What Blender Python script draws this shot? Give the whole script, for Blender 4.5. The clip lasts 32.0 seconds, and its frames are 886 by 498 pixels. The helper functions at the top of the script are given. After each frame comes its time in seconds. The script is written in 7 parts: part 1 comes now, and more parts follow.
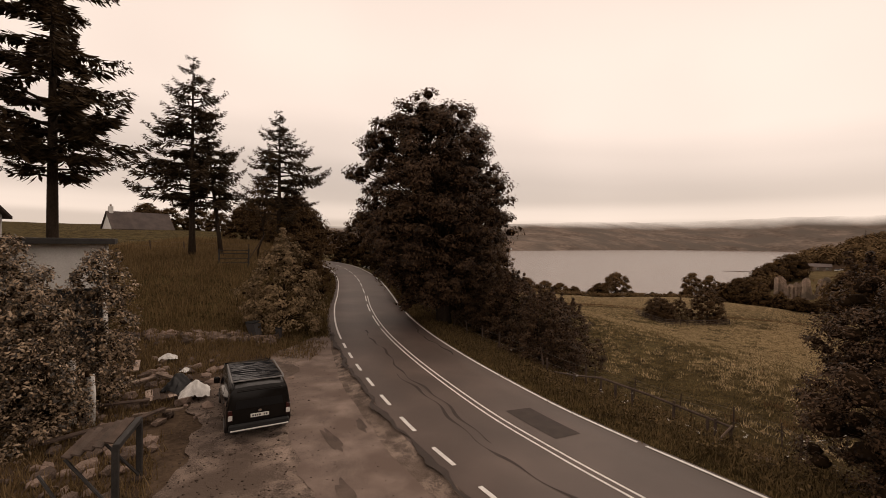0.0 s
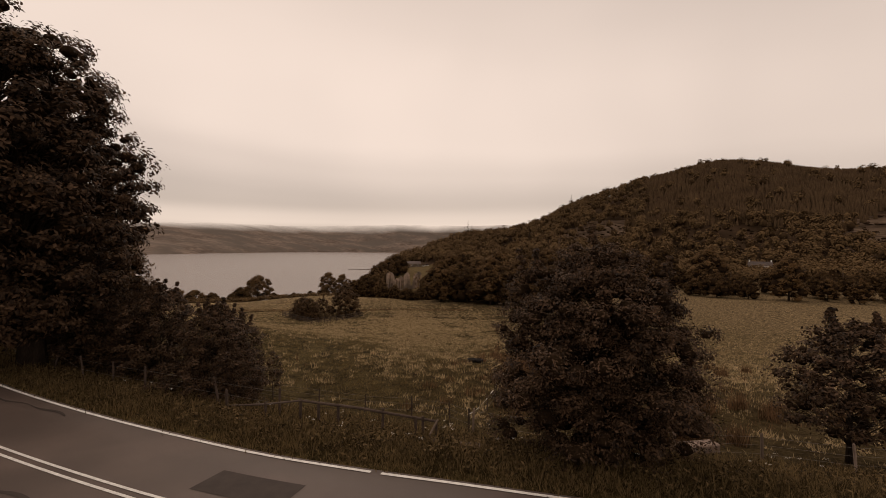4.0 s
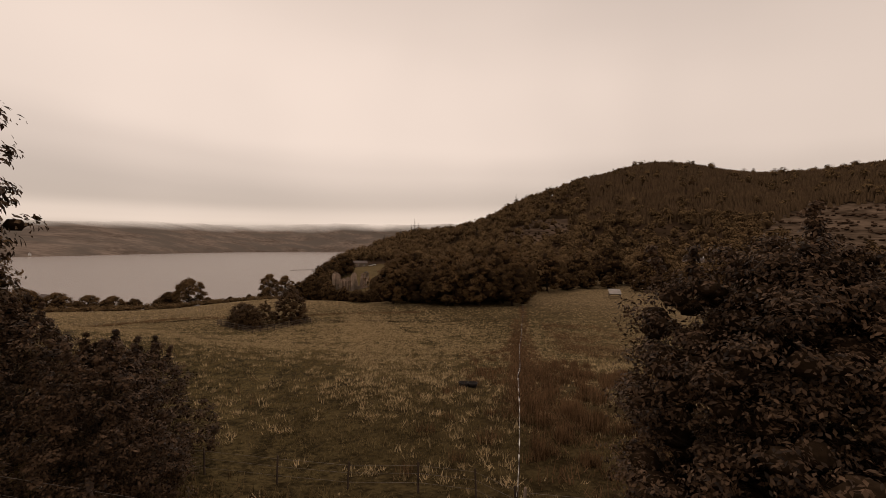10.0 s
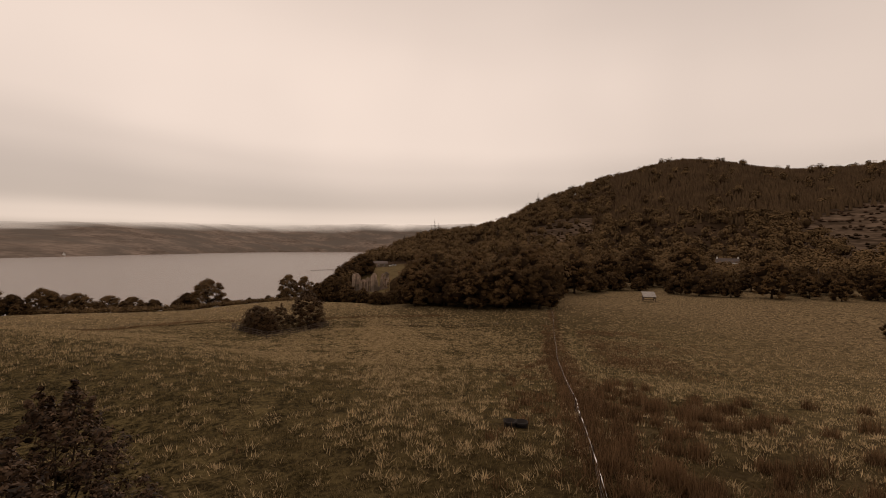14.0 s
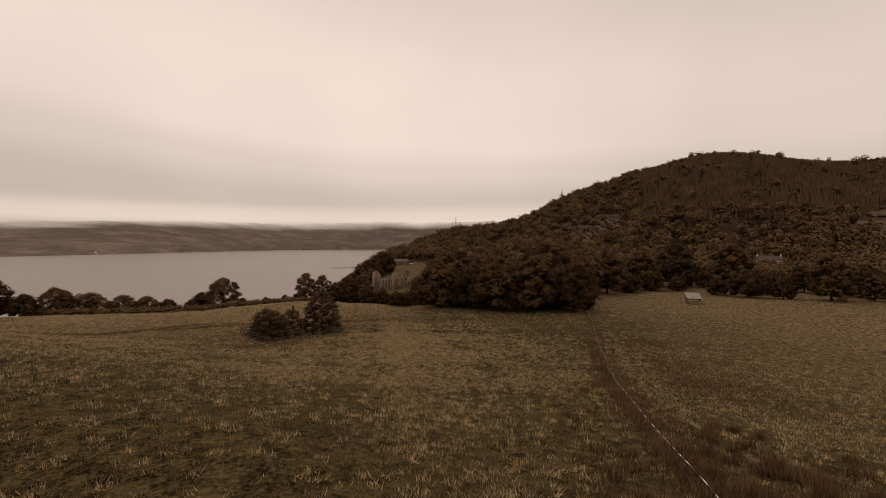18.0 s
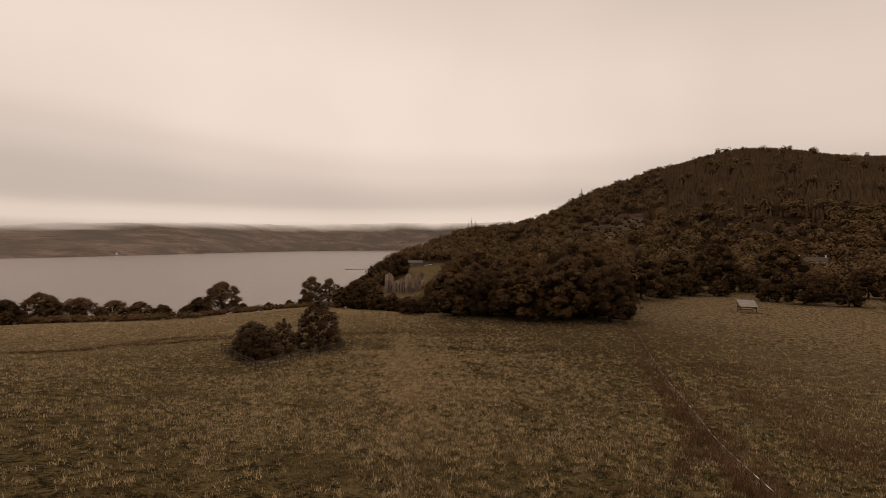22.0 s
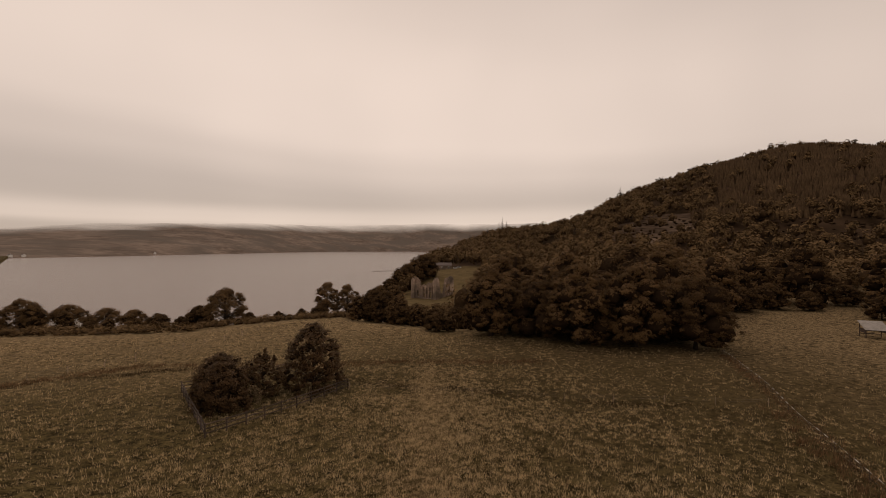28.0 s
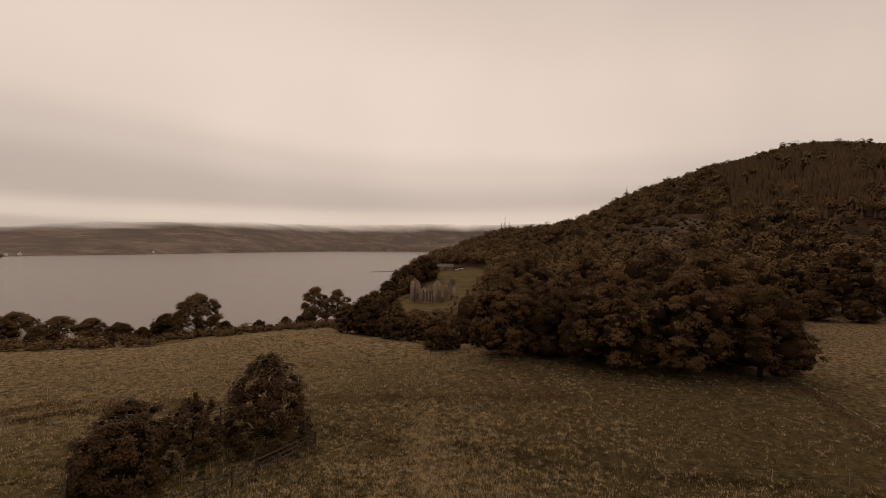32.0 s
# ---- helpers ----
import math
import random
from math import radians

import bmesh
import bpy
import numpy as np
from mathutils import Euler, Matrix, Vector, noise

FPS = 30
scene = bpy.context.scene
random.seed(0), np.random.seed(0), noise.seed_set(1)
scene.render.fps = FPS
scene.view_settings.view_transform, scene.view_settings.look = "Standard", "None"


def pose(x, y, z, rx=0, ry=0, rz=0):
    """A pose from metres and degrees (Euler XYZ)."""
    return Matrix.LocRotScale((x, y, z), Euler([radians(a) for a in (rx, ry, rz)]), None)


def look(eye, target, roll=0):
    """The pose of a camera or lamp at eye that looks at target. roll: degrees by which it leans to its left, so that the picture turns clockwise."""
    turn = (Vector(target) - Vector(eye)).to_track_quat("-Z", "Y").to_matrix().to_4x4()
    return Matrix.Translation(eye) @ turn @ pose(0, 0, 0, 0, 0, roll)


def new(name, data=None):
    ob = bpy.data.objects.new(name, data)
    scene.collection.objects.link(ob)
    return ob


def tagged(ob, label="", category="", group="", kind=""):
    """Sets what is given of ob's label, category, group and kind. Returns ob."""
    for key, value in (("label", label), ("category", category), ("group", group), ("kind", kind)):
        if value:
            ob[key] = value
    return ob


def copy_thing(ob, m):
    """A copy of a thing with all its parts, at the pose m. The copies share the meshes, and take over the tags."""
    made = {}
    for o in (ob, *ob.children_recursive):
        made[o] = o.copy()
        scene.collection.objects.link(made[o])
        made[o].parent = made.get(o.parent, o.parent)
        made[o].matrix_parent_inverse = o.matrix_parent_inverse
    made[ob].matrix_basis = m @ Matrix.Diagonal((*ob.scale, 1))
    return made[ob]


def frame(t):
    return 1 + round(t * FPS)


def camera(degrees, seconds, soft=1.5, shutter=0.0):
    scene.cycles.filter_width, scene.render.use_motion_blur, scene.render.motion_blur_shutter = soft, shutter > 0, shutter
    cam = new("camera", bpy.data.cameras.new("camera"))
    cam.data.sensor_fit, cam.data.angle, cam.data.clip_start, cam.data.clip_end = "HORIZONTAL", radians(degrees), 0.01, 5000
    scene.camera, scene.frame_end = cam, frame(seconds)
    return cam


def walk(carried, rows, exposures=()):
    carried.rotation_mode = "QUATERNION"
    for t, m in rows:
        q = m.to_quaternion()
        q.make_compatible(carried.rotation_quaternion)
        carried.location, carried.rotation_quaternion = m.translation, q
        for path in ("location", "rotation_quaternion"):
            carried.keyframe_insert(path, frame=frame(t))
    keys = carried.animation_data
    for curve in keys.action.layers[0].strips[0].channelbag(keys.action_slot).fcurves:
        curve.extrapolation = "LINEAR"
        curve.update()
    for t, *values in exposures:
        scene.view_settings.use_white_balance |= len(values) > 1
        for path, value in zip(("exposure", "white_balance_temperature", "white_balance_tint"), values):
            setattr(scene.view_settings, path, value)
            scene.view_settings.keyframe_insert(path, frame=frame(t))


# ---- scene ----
cam = camera(89.9, 32.0, 0.8)
PATH = [
    (0, (-0.152, 0.478, 5.528), (-0.069, 2.476, 5.501), 0.80),
    (0.5, (-0.224, 0.885, 5.556), (-0.137, 2.884, 5.529), 0.70),
    (1, (-0.318, 1.358, 5.581), (-0.225, 3.355, 5.551), 0.80),
    (1.5, (-0.414, 1.868, 5.592), (-0.220, 3.859, 5.561), 0.90),
    (2, (-0.496, 2.373, 5.569), (-0.082, 4.329, 5.542), 0.90),
    (2.5, (-0.568, 2.845, 5.515), (0.130, 4.719, 5.492), 1.10),
    (3, (-0.642, 3.261, 5.461), (0.356, 4.995, 5.449), 1.20),
    (3.5, (-0.726, 3.643, 5.428), (0.523, 5.204, 5.426), 0.90),
    (4, (-0.805, 4.019, 5.403), (0.656, 5.385, 5.407), 0.60),
    (4.5, (-0.866, 4.385, 5.374), (0.662, 5.676, 5.378), 0.60),
    (6.5, (-0.126, 6.335, 5.325), (1.403, 7.625, 5.321), 0.50),
    (7, (0.169, 6.843, 5.331), (1.692, 8.140, 5.325), 0.60),
    (7.5, (0.476, 7.381, 5.368), (2.003, 8.672, 5.363), 0.60),
    (8, (0.808, 7.935, 5.408), (2.348, 9.211, 5.404), 0.40),
    (8.5, (1.155, 8.498, 5.415), (2.700, 9.770, 5.412), 0.50),
    (9, (1.512, 9.084, 5.403), (3.074, 10.332, 5.399), 0.40),
    (9.5, (1.904, 9.677, 5.398), (3.490, 10.896, 5.398), 0.30),
    (10, (2.360, 10.261, 5.395), (3.978, 11.435, 5.395), 0.20),
    (10.5, (2.867, 10.830, 5.382), (4.505, 11.977, 5.381), 0.20),
    (11, (3.395, 11.356, 5.358), (5.031, 12.506, 5.358), 0.10),
    (11.5, (3.895, 11.859, 5.338), (5.521, 13.024, 5.338), 0.10),
    (12, (4.367, 12.385, 5.347), (5.982, 13.564, 5.346), 0.10),
    (12.5, (4.872, 12.910, 5.380), (6.475, 14.107, 5.378), 0.20),
    (13, (5.410, 13.409, 5.407), (7.000, 14.622, 5.403), 0.10),
    (13.5, (5.950, 13.911, 5.417), (7.527, 15.142, 5.415), 0.10),
    (14, (6.502, 14.479, 5.441), (8.066, 15.724, 5.441), 0.20),
    (14.5, (7.073, 15.123, 5.495), (8.627, 16.382, 5.491), 0.30),
    (16.5, (9.840, 17.787, 5.252), (11.360, 19.088, 5.246), 0.20),
    (17, (10.708, 18.728, 5.292), (12.223, 20.034, 5.287), 0.10),
    (17.5, (11.632, 19.740, 5.343), (13.143, 21.050, 5.333), 0.10),
    (18, (12.627, 20.807, 5.397), (14.133, 22.123, 5.386), 0.10),
    (18.5, (13.685, 21.872, 5.430), (15.188, 23.192, 5.420), 0.10),
    (19, (14.826, 22.932, 5.432), (16.323, 24.259, 5.420), 0.10),
    (19.5, (16.048, 24.019, 5.412), (17.540, 25.350, 5.399), -0.10),
    (20, (17.305, 25.133, 5.383), (18.792, 26.471, 5.372), -0.10),
    (20.5, (18.568, 26.277, 5.362), (20.048, 27.622, 5.353), -0.10),
    (21, (19.828, 27.462, 5.365), (21.302, 28.813, 5.351), -0.10),
    (21.5, (21.065, 28.647, 5.380), (22.532, 30.007, 5.368), -0.00),
    (22, (22.286, 29.809, 5.398), (23.746, 31.176, 5.391), -0.00),
    (22.5, (23.492, 30.968, 5.454), (24.943, 32.344, 5.445), 0.10),
    (23, (24.663, 32.108, 5.555), (26.098, 33.500, 5.547), 0.10),
    (23.5, (25.790, 33.220, 5.660), (27.206, 34.632, 5.654), 0.00),
    (24, (26.878, 34.319, 5.755), (28.277, 35.749, 5.752), -0.00),
    (24.5, (27.926, 35.408, 5.856), (29.314, 36.848, 5.854), -0.10),
    (25, (28.946, 36.503, 5.949), (30.327, 37.949, 5.948), -0.10),
    (25.5, (29.966, 37.603, 6.021), (31.343, 39.053, 6.021), -0.00),
    (27.5, (34.491, 42.870, 5.857), (35.861, 44.328, 5.853), 0.30),
    (28, (35.626, 44.174, 5.846), (36.995, 45.631, 5.844), 0.30),
    (28.5, (36.788, 45.462, 5.831), (38.159, 46.919, 5.826), 0.20),
    (29, (37.993, 46.725, 5.824), (39.363, 48.182, 5.820), 0.10),
    (29.5, (39.232, 47.999, 5.830), (40.602, 49.456, 5.825), 0.20),
    (30, (40.520, 49.316, 5.856), (41.890, 50.773, 5.851), 0.10),
    (30.5, (41.812, 50.677, 5.904), (43.181, 52.135, 5.899), 0.10),
    (31, (43.040, 52.086, 5.966), (44.407, 53.545, 5.963), 0.20),
    (31.5, (44.201, 53.550, 6.035), (45.569, 55.009, 6.032), 0.30),
    (32, (45.323, 55.069, 6.098), (46.690, 56.529, 6.097), 0.60),
]

# ---- light ----
walk(cam, [(t, look(eye, target, roll)) for t, eye, target, roll in PATH], [(0.0, 0.25, 8000, 21), (1.8, 0.24, 8000, 21), (3.0, 0.12, 8000, 21), (4.0, 0.0, 8000, 21), (24.0, -0.05, 8000, 21), (28.0, -0.13, 8000, 21), (32.0, -0.15, 8000, 21)])

SUN_ELEVATION, SUN_ROTATION = 52.0, 35.0
world = bpy.data.worlds.new("overcast_sky")
scene.world = world
world.use_nodes = True
wn, wl = world.node_tree.nodes, world.node_tree.links
wn.clear()


def wnode(kind, **inputs):
    n = wn.new(kind)
    for k, v in inputs.items():
        n.inputs[k].default_value = v
    return n


sky = wn.new("ShaderNodeTexSky")
sky.sky_type = "NISHITA"
sky.sun_disc = False
sky.sun_elevation, sky.sun_rotation = radians(SUN_ELEVATION), radians(SUN_ROTATION)
sky_dim = wn.new("ShaderNodeVectorMath")
sky_dim.operation = "SCALE"
sky_dim.inputs["Scale"].default_value = 0.10
wl.new(sky.outputs[0], sky_dim.inputs[0])
co = wn.new("ShaderNodeTexCoord")
# flat stratus: a bright break low over the lake, greyer sheets above and below it, all slightly aslant
mapping = wn.new("ShaderNodeMapping")
mapping.inputs["Scale"].default_value = (1.0, 1.0, 5.0)
wl.new(co.outputs["Generated"], mapping.inputs[0])
cl1 = wnode("ShaderNodeTexNoise", Scale=1.5, Detail=2.0, Roughness=0.45, Distortion=0.2)
wl.new(mapping.outputs[0], cl1.inputs[0])
cl2 = wnode("ShaderNodeTexNoise", Scale=5.0, Detail=4.0, Roughness=0.5, Distortion=0.4)
wl.new(mapping.outputs[0], cl2.inputs[0])
slant = wn.new("ShaderNodeVectorMath")
slant.operation = "DOT_PRODUCT"
slant.inputs[1].default_value = (0.047, -0.037, 1.0)
wl.new(co.outputs["Generated"], slant.inputs[0])


def wmath(op, a, b):
    n = wn.new("ShaderNodeMath")
    n.operation = op
    for k, v in enumerate((a, b)):
        if isinstance(v, float):
            n.inputs[k].default_value = v
        else:
            wl.new(v, n.inputs[k])
    return n.outputs[0]


# noise bends the sheets, more so higher up
lift = wmath("ADD", wmath("MULTIPLY", wmath("SUBTRACT", cl1.outputs[0], 0.5), 0.07), wmath("MULTIPLY", wmath("SUBTRACT", cl2.outputs[0], 0.5), 0.016))
ramp = wn.new("ShaderNodeValToRGB")
STOPS = ((0.0, 0.50), (0.05, 0.53), (0.085, 0.50), (0.11, 0.51), (0.17, 0.62), (0.24, 0.72), (0.34, 0.74), (0.55, 0.65), (1.0, 0.62))
while len(ramp.color_ramp.elements) < len(STOPS):
    ramp.color_ramp.elements.new(0.5)
for e, (p, v) in zip(ramp.color_ramp.elements, STOPS):
    e.position = p
    e.color = (v, v * 0.962, v * 0.925, 1)
ramp.color_ramp.interpolation = "EASE"
wl.new(wmath("ADD", slant.outputs["Value"], lift), ramp.inputs[0])
# the narrow bright break between the far hills and the cloud
apart = wn.new("ShaderNodeSeparateXYZ")
wl.new(co.outputs["Generated"], apart.inputs[0])
gleam = wn.new("ShaderNodeValToRGB")
BREAK = ((0.040, 0.0), (0.057, 0.17), (0.068, 0.15), (0.10, 0.0))
while len(gleam.color_ramp.elements) < len(BREAK):
    gleam.color_ramp.elements.new(0.5)
for e, (p, v) in zip(gleam.color_ramp.elements, BREAK):
    e.position = p
    e.color = (v, v * 0.962, v * 0.925, 1)
gleam.color_ramp.interpolation = "EASE"
wl.new(wmath("ADD", apart.outputs[2], wmath("MULTIPLY", lift, 0.35)), gleam.inputs[0])
sheets = wn.new("ShaderNodeVectorMath")
sheets.operation = "ADD"
wl.new(ramp.outputs[0], sheets.inputs[0])
wl.new(gleam.outputs[0], sheets.inputs[1])
cl3 = wnode("ShaderNodeTexNoise", Scale=1.1, Detail=3.0, Roughness=0.5)
wl.new(co.outputs["Generated"], cl3.inputs[0])
thick = wn.new("ShaderNodeVectorMath")
thick.operation = "SCALE"
wl.new(sheets.outputs[0], thick.inputs[0])
side = wn.new("ShaderNodeVectorMath")
side.operation = "DOT_PRODUCT"
side.inputs[1].default_value = (0.95, -0.30, 0.0)
wl.new(co.outputs["Generated"], side.inputs[0])
thin, thin_map = wn.new("ShaderNodeVectorMath"), wn.new("ShaderNodeMapRange")
thin.operation = "DOT_PRODUCT"
thin.inputs[1].default_value = (0.79, 0.55, 0.27)
wl.new(co.outputs["Generated"], thin.inputs[0])
thin_map.interpolation_type = "SMOOTHSTEP"
thin_map.inputs["From Min"].default_value, thin_map.inputs["From Max"].default_value, thin_map.inputs["To Max"].default_value = 0.90, 1.0, 0.13
wl.new(thin.outputs["Value"], thin_map.inputs["Value"])
veil = wmath("SUBTRACT", wmath("ADD", wmath("MULTIPLY", cl3.outputs[0], 0.62), 0.67), wmath("MULTIPLY", side.outputs["Value"], 0.08))
wl.new(wmath("ADD", veil, thin_map.outputs[0]), thick.inputs["Scale"])
cover = wn.new("ShaderNodeMixRGB")
cover.inputs[0].default_value = 0.93
wl.new(sky_dim.outputs[0], cover.inputs[1])
wl.new(thick.outputs[0], cover.inputs[2])
bg = wnode("ShaderNodeBackground", Strength=1.0)
wl.new(cover.outputs[0], bg.inputs[0])
wout = wn.new("ShaderNodeOutputWorld")
wl.new(bg.outputs[0], wout.inputs[0])

sun_data = bpy.data.lights.new("sun", "SUN")
sun_data.energy, sun_data.angle, sun_data.color = 0.6, radians(35), (1.0, 0.95, 0.88)
sun = new("sun", sun_data)
sun.matrix_world = look((0, 0, 60), (-math.sin(radians(SUN_ROTATION)) * math.cos(radians(SUN_ELEVATION)), -math.cos(radians(SUN_ROTATION)) * math.cos(radians(SUN_ELEVATION)), 60 - math.sin(radians(SUN_ELEVATION))))

# ---- materials ----


def mat(name, low, high, scale=2.0, fine=30.0, rough=0.8, bump=0.3, metal=0.0, island=0.0, detail=5.0, spec=0.3, bump_scale=None, stretch=(1, 1, 1), object_random=0.0, low2=None, big=0.0, trans=0.0, sharp=0.17):
    """Two scales of mottling between two colours, with fine relief."""
    m = bpy.data.materials.new(name)
    m.use_nodes = True
    nt = m.node_tree
    nodes, links = nt.nodes, nt.links
    b = nodes["Principled BSDF"]
    b.inputs["Roughness"].default_value, b.inputs["Metallic"].default_value = rough, metal
    b.inputs["Specular IOR Level"].default_value = spec
    tc = nodes.new("ShaderNodeTexCoord")
    mp = nodes.new("ShaderNodeMapping")
    mp.inputs["Scale"].default_value = stretch
    links.new(tc.outputs["Object"], mp.inputs[0])
    n1, n2 = nodes.new("ShaderNodeTexNoise"), nodes.new("ShaderNodeTexNoise")
    n1.inputs["Scale"].default_value, n2.inputs["Scale"].default_value = scale, fine
    n1.inputs["Detail"].default_value, n2.inputs["Detail"].default_value = detail, 3.0
    links.new(mp.outputs[0], n1.inputs[0])
    links.new(mp.outputs[0], n2.inputs[0])
    add = nodes.new("ShaderNodeMath")
    add.operation = "MULTIPLY_ADD"
    add.inputs[1].default_value = 0.45
    links.new(n2.outputs[0], add.inputs[0])
    sc = nodes.new("ShaderNodeMath")
    sc.operation = "MULTIPLY"
    sc.inputs[1].default_value = 0.55
    links.new(n1.outputs[0], sc.inputs[0])
    links.new(sc.outputs[0], add.inputs[2])
    fac = add.outputs[0]
    if island or object_random:
        if island:
            src = nodes.new("ShaderNodeNewGeometry").outputs["Random Per Island"]
        else:
            src = nodes.new("ShaderNodeObjectInfo").outputs["Random"]
        ad2 = nodes.new("ShaderNodeMath")
        ad2.operation = "MULTIPLY_ADD"
        ad2.inputs[1].default_value = island or object_random
        links.new(src, ad2.inputs[0])
        sub = nodes.new("ShaderNodeMath")
        sub.operation = "SUBTRACT"
        sub.inputs[1].default_value = 0.5 * (island or object_random)
        links.new(fac, sub.inputs[0])
        links.new(sub.outputs[0], ad2.inputs[2])
        fac = ad2.outputs[0]
    cr = nodes.new("ShaderNodeValToRGB")
    cr.color_ramp.elements[0].position, cr.color_ramp.elements[1].position = 0.5 - sharp, 0.5 + sharp
    cr.color_ramp.elements[0].color, cr.color_ramp.elements[1].color = (*low, 1), (*high, 1)
    links.new(fac, cr.inputs[0])
    col = cr.outputs[0]
    if low2:
        n3 = nodes.new("ShaderNodeTexNoise")
        n3.inputs["Scale"].default_value, n3.inputs["Detail"].default_value = big, 4.0
        links.new(mp.outputs[0], n3.inputs[0])
        r3 = nodes.new("ShaderNodeValToRGB")
        r3.color_ramp.elements[0].position, r3.color_ramp.elements[1].position = 0.42, 0.62
        links.new(n3.outputs[0], r3.inputs[0])
        mx = nodes.new("ShaderNodeMixRGB")
        links.new(r3.outputs[0], mx.inputs[0])
        links.new(col, mx.inputs[1])
        mx.inputs[2].default_value = (*low2, 1)
        col = mx.outputs[0]
    links.new(col, b.inputs["Base Color"])
    if trans:
        # thin leaves and blades let light through
        tr, mix = nodes.new("ShaderNodeBsdfTranslucent"), nodes.new("ShaderNodeMixShader")
        links.new(col, tr.inputs[0])
        mix.inputs[0].default_value = trans
        links.new(b.outputs[0], mix.inputs[1])
        links.new(tr.outputs[0], mix.inputs[2])
        links.new(mix.outputs[0], nodes["Material Output"].inputs[0])
    if bump:
        bp = nodes.new("ShaderNodeBump")
        bp.inputs["Strength"].default_value = bump
        bp.inputs["Distance"].default_value = bump_scale or 1.0 / fine
        links.new(add.outputs[0], bp.inputs["Height"])
        links.new(bp.outputs[0], b.inputs["Normal"])
    return m


M_ASPHALT = mat("asphalt", (0.066, 0.0450, 0.0365), (0.124, 0.0865, 0.0715), 0.5, 90, 0.6, 0.35, spec=0.4, low2=(0.068, 0.0465, 0.0380), big=0.22, bump_scale=0.01)
M_PATCH = mat("fresh_asphalt", (0.033, 0.0234, 0.0193), (0.056, 0.0401, 0.0334), 3, 90, 0.8, 0.3, bump_scale=0.01)
M_PAINT = mat("road_paint", (0.50, 0.48, 0.45), (0.80, 0.78, 0.74), 6, 60, 0.6, 0.1, bump_scale=0.002)
M_LAYBY = mat("layby_tarmac", (0.060, 0.0425, 0.034), (0.30, 0.225, 0.182), 2.6, 30, 0.95, 0.8, low2=(0.085, 0.059, 0.045), big=0.35, bump_scale=0.04, sharp=0.08, detail=10.0)
M_STAIN = mat("damp_tarmac", (0.060, 0.0420, 0.0335), (0.120, 0.0850, 0.0690), 2.0, 40, 0.9, 0.4, bump_scale=0.02, sharp=0.12)
M_APRON = mat("old_tarmac", (0.105, 0.0755, 0.0620), (0.275, 0.206, 0.172), 1.3, 60, 0.95, 0.5, low2=(0.128, 0.090, 0.073), big=0.6, bump_scale=0.02, sharp=0.13, detail=8.0)
M_FIELD = mat("pasture", (0.0170, 0.0122, 0.0043), (0.118, 0.0862, 0.0380), 1.25, 5.0, 1.0, 1.0, spec=0.03, bump_scale=0.35, sharp=0.10, detail=8.0)
M_GRASS = mat("grass_blades", (0.135, 0.0975, 0.0445), (0.66, 0.494, 0.297), 1.3, 3.2, 0.9, 0.0, island=0.26, spec=0.1, trans=0.45, sharp=0.11, detail=5.0)
M_VERGE = mat("verge_grass", (0.047, 0.0312, 0.0130), (0.210, 0.1435, 0.0690), 0.6, 5, 0.9, 0.0, island=0.55, spec=0.1, trans=0.45)
M_MEADOW = mat("meadow_grass", (0.110, 0.0715, 0.0330), (0.250, 0.1680, 0.0860), 0.3, 4, 0.9, 0.0, island=0.5, spec=0.1, trans=0.45)
M_PEN = mat("pen_timber", (0.040, 0.0275, 0.021), (0.105, 0.0755, 0.060), 3, 40, 0.9, 0.4, object_random=0.5, bump_scale=0.01)
M_TURF = mat("green_turf", (0.072, 0.0518, 0.0218), (0.275, 0.2008, 0.1007), 0.9, 3.2, 0.9, 0.0, island=0.35, spec=0.1, trans=0.4)
M_BENT = mat("bent_grass", (0.175, 0.1250, 0.0600), (0.54, 0.400, 0.240), 0.4, 4, 0.9, 0.0, island=0.5, spec=0.1, trans=0.4)
M_SEDGE = mat("dark_sedge", (0.022, 0.0140, 0.0062), (0.080, 0.0500, 0.0240), 0.4, 4, 0.9, 0.0, island=0.5, spec=0.05, trans=0.3)
M_RUSH = mat("rushes", (0.066, 0.0370, 0.0185), (0.24, 0.140, 0.075), 0.3, 4, 0.9, 0.0, island=0.55, spec=0.1, trans=0.4)
M_LEAF = mat("sycamore_leaf", (0.026, 0.0145, 0.0066), (0.13, 0.075, 0.037), 0.9, 6, 0.5, 0.0, island=0.30, spec=0.04, trans=0.12)
M_LEAF_WOOD = mat("oak_leaf", (0.056, 0.0325, 0.0138), (0.200, 0.1165, 0.0535), 0.5, 6, 0.6, 0.0, island=0.16, spec=0.04, trans=0.12)
M_LEAF_NEAR = mat("glossy_leaf", (0.016, 0.0086, 0.0044), (0.122, 0.0695, 0.039), 1.1, 7, 0.6, 0.0, island=0.35, spec=0.16, trans=0.12)
M_LEAF_DARK = mat("dark_leaf", (0.036, 0.0207, 0.0088), (0.128, 0.0750, 0.0345), 0.4, 6, 0.75, 0.0, island=0.16, spec=0.04, trans=0.12)
# pale leaves; the brightest end of the colour stands for glints on them
M_LEAF_PALE = mat("pale_leaf", (0.03, 0.0185, 0.0085), (0.36, 0.25, 0.158), 0.7, 8, 0.45, 0.0, island=0.95, spec=0.5, trans=0.15)
M_LEAF_SOFT = mat("soft_pale_leaf", (0.080, 0.0530, 0.0262), (0.360, 0.250, 0.148), 0.9, 6, 0.6, 0.0, island=0.35, spec=0.08, trans=0.15)
M_NEEDLE = mat("spruce_needles", (0.029, 0.018, 0.0098), (0.075, 0.048, 0.0255), 0.6, 8, 0.7, 0.0, island=0.5, spec=0.1, trans=0.2)
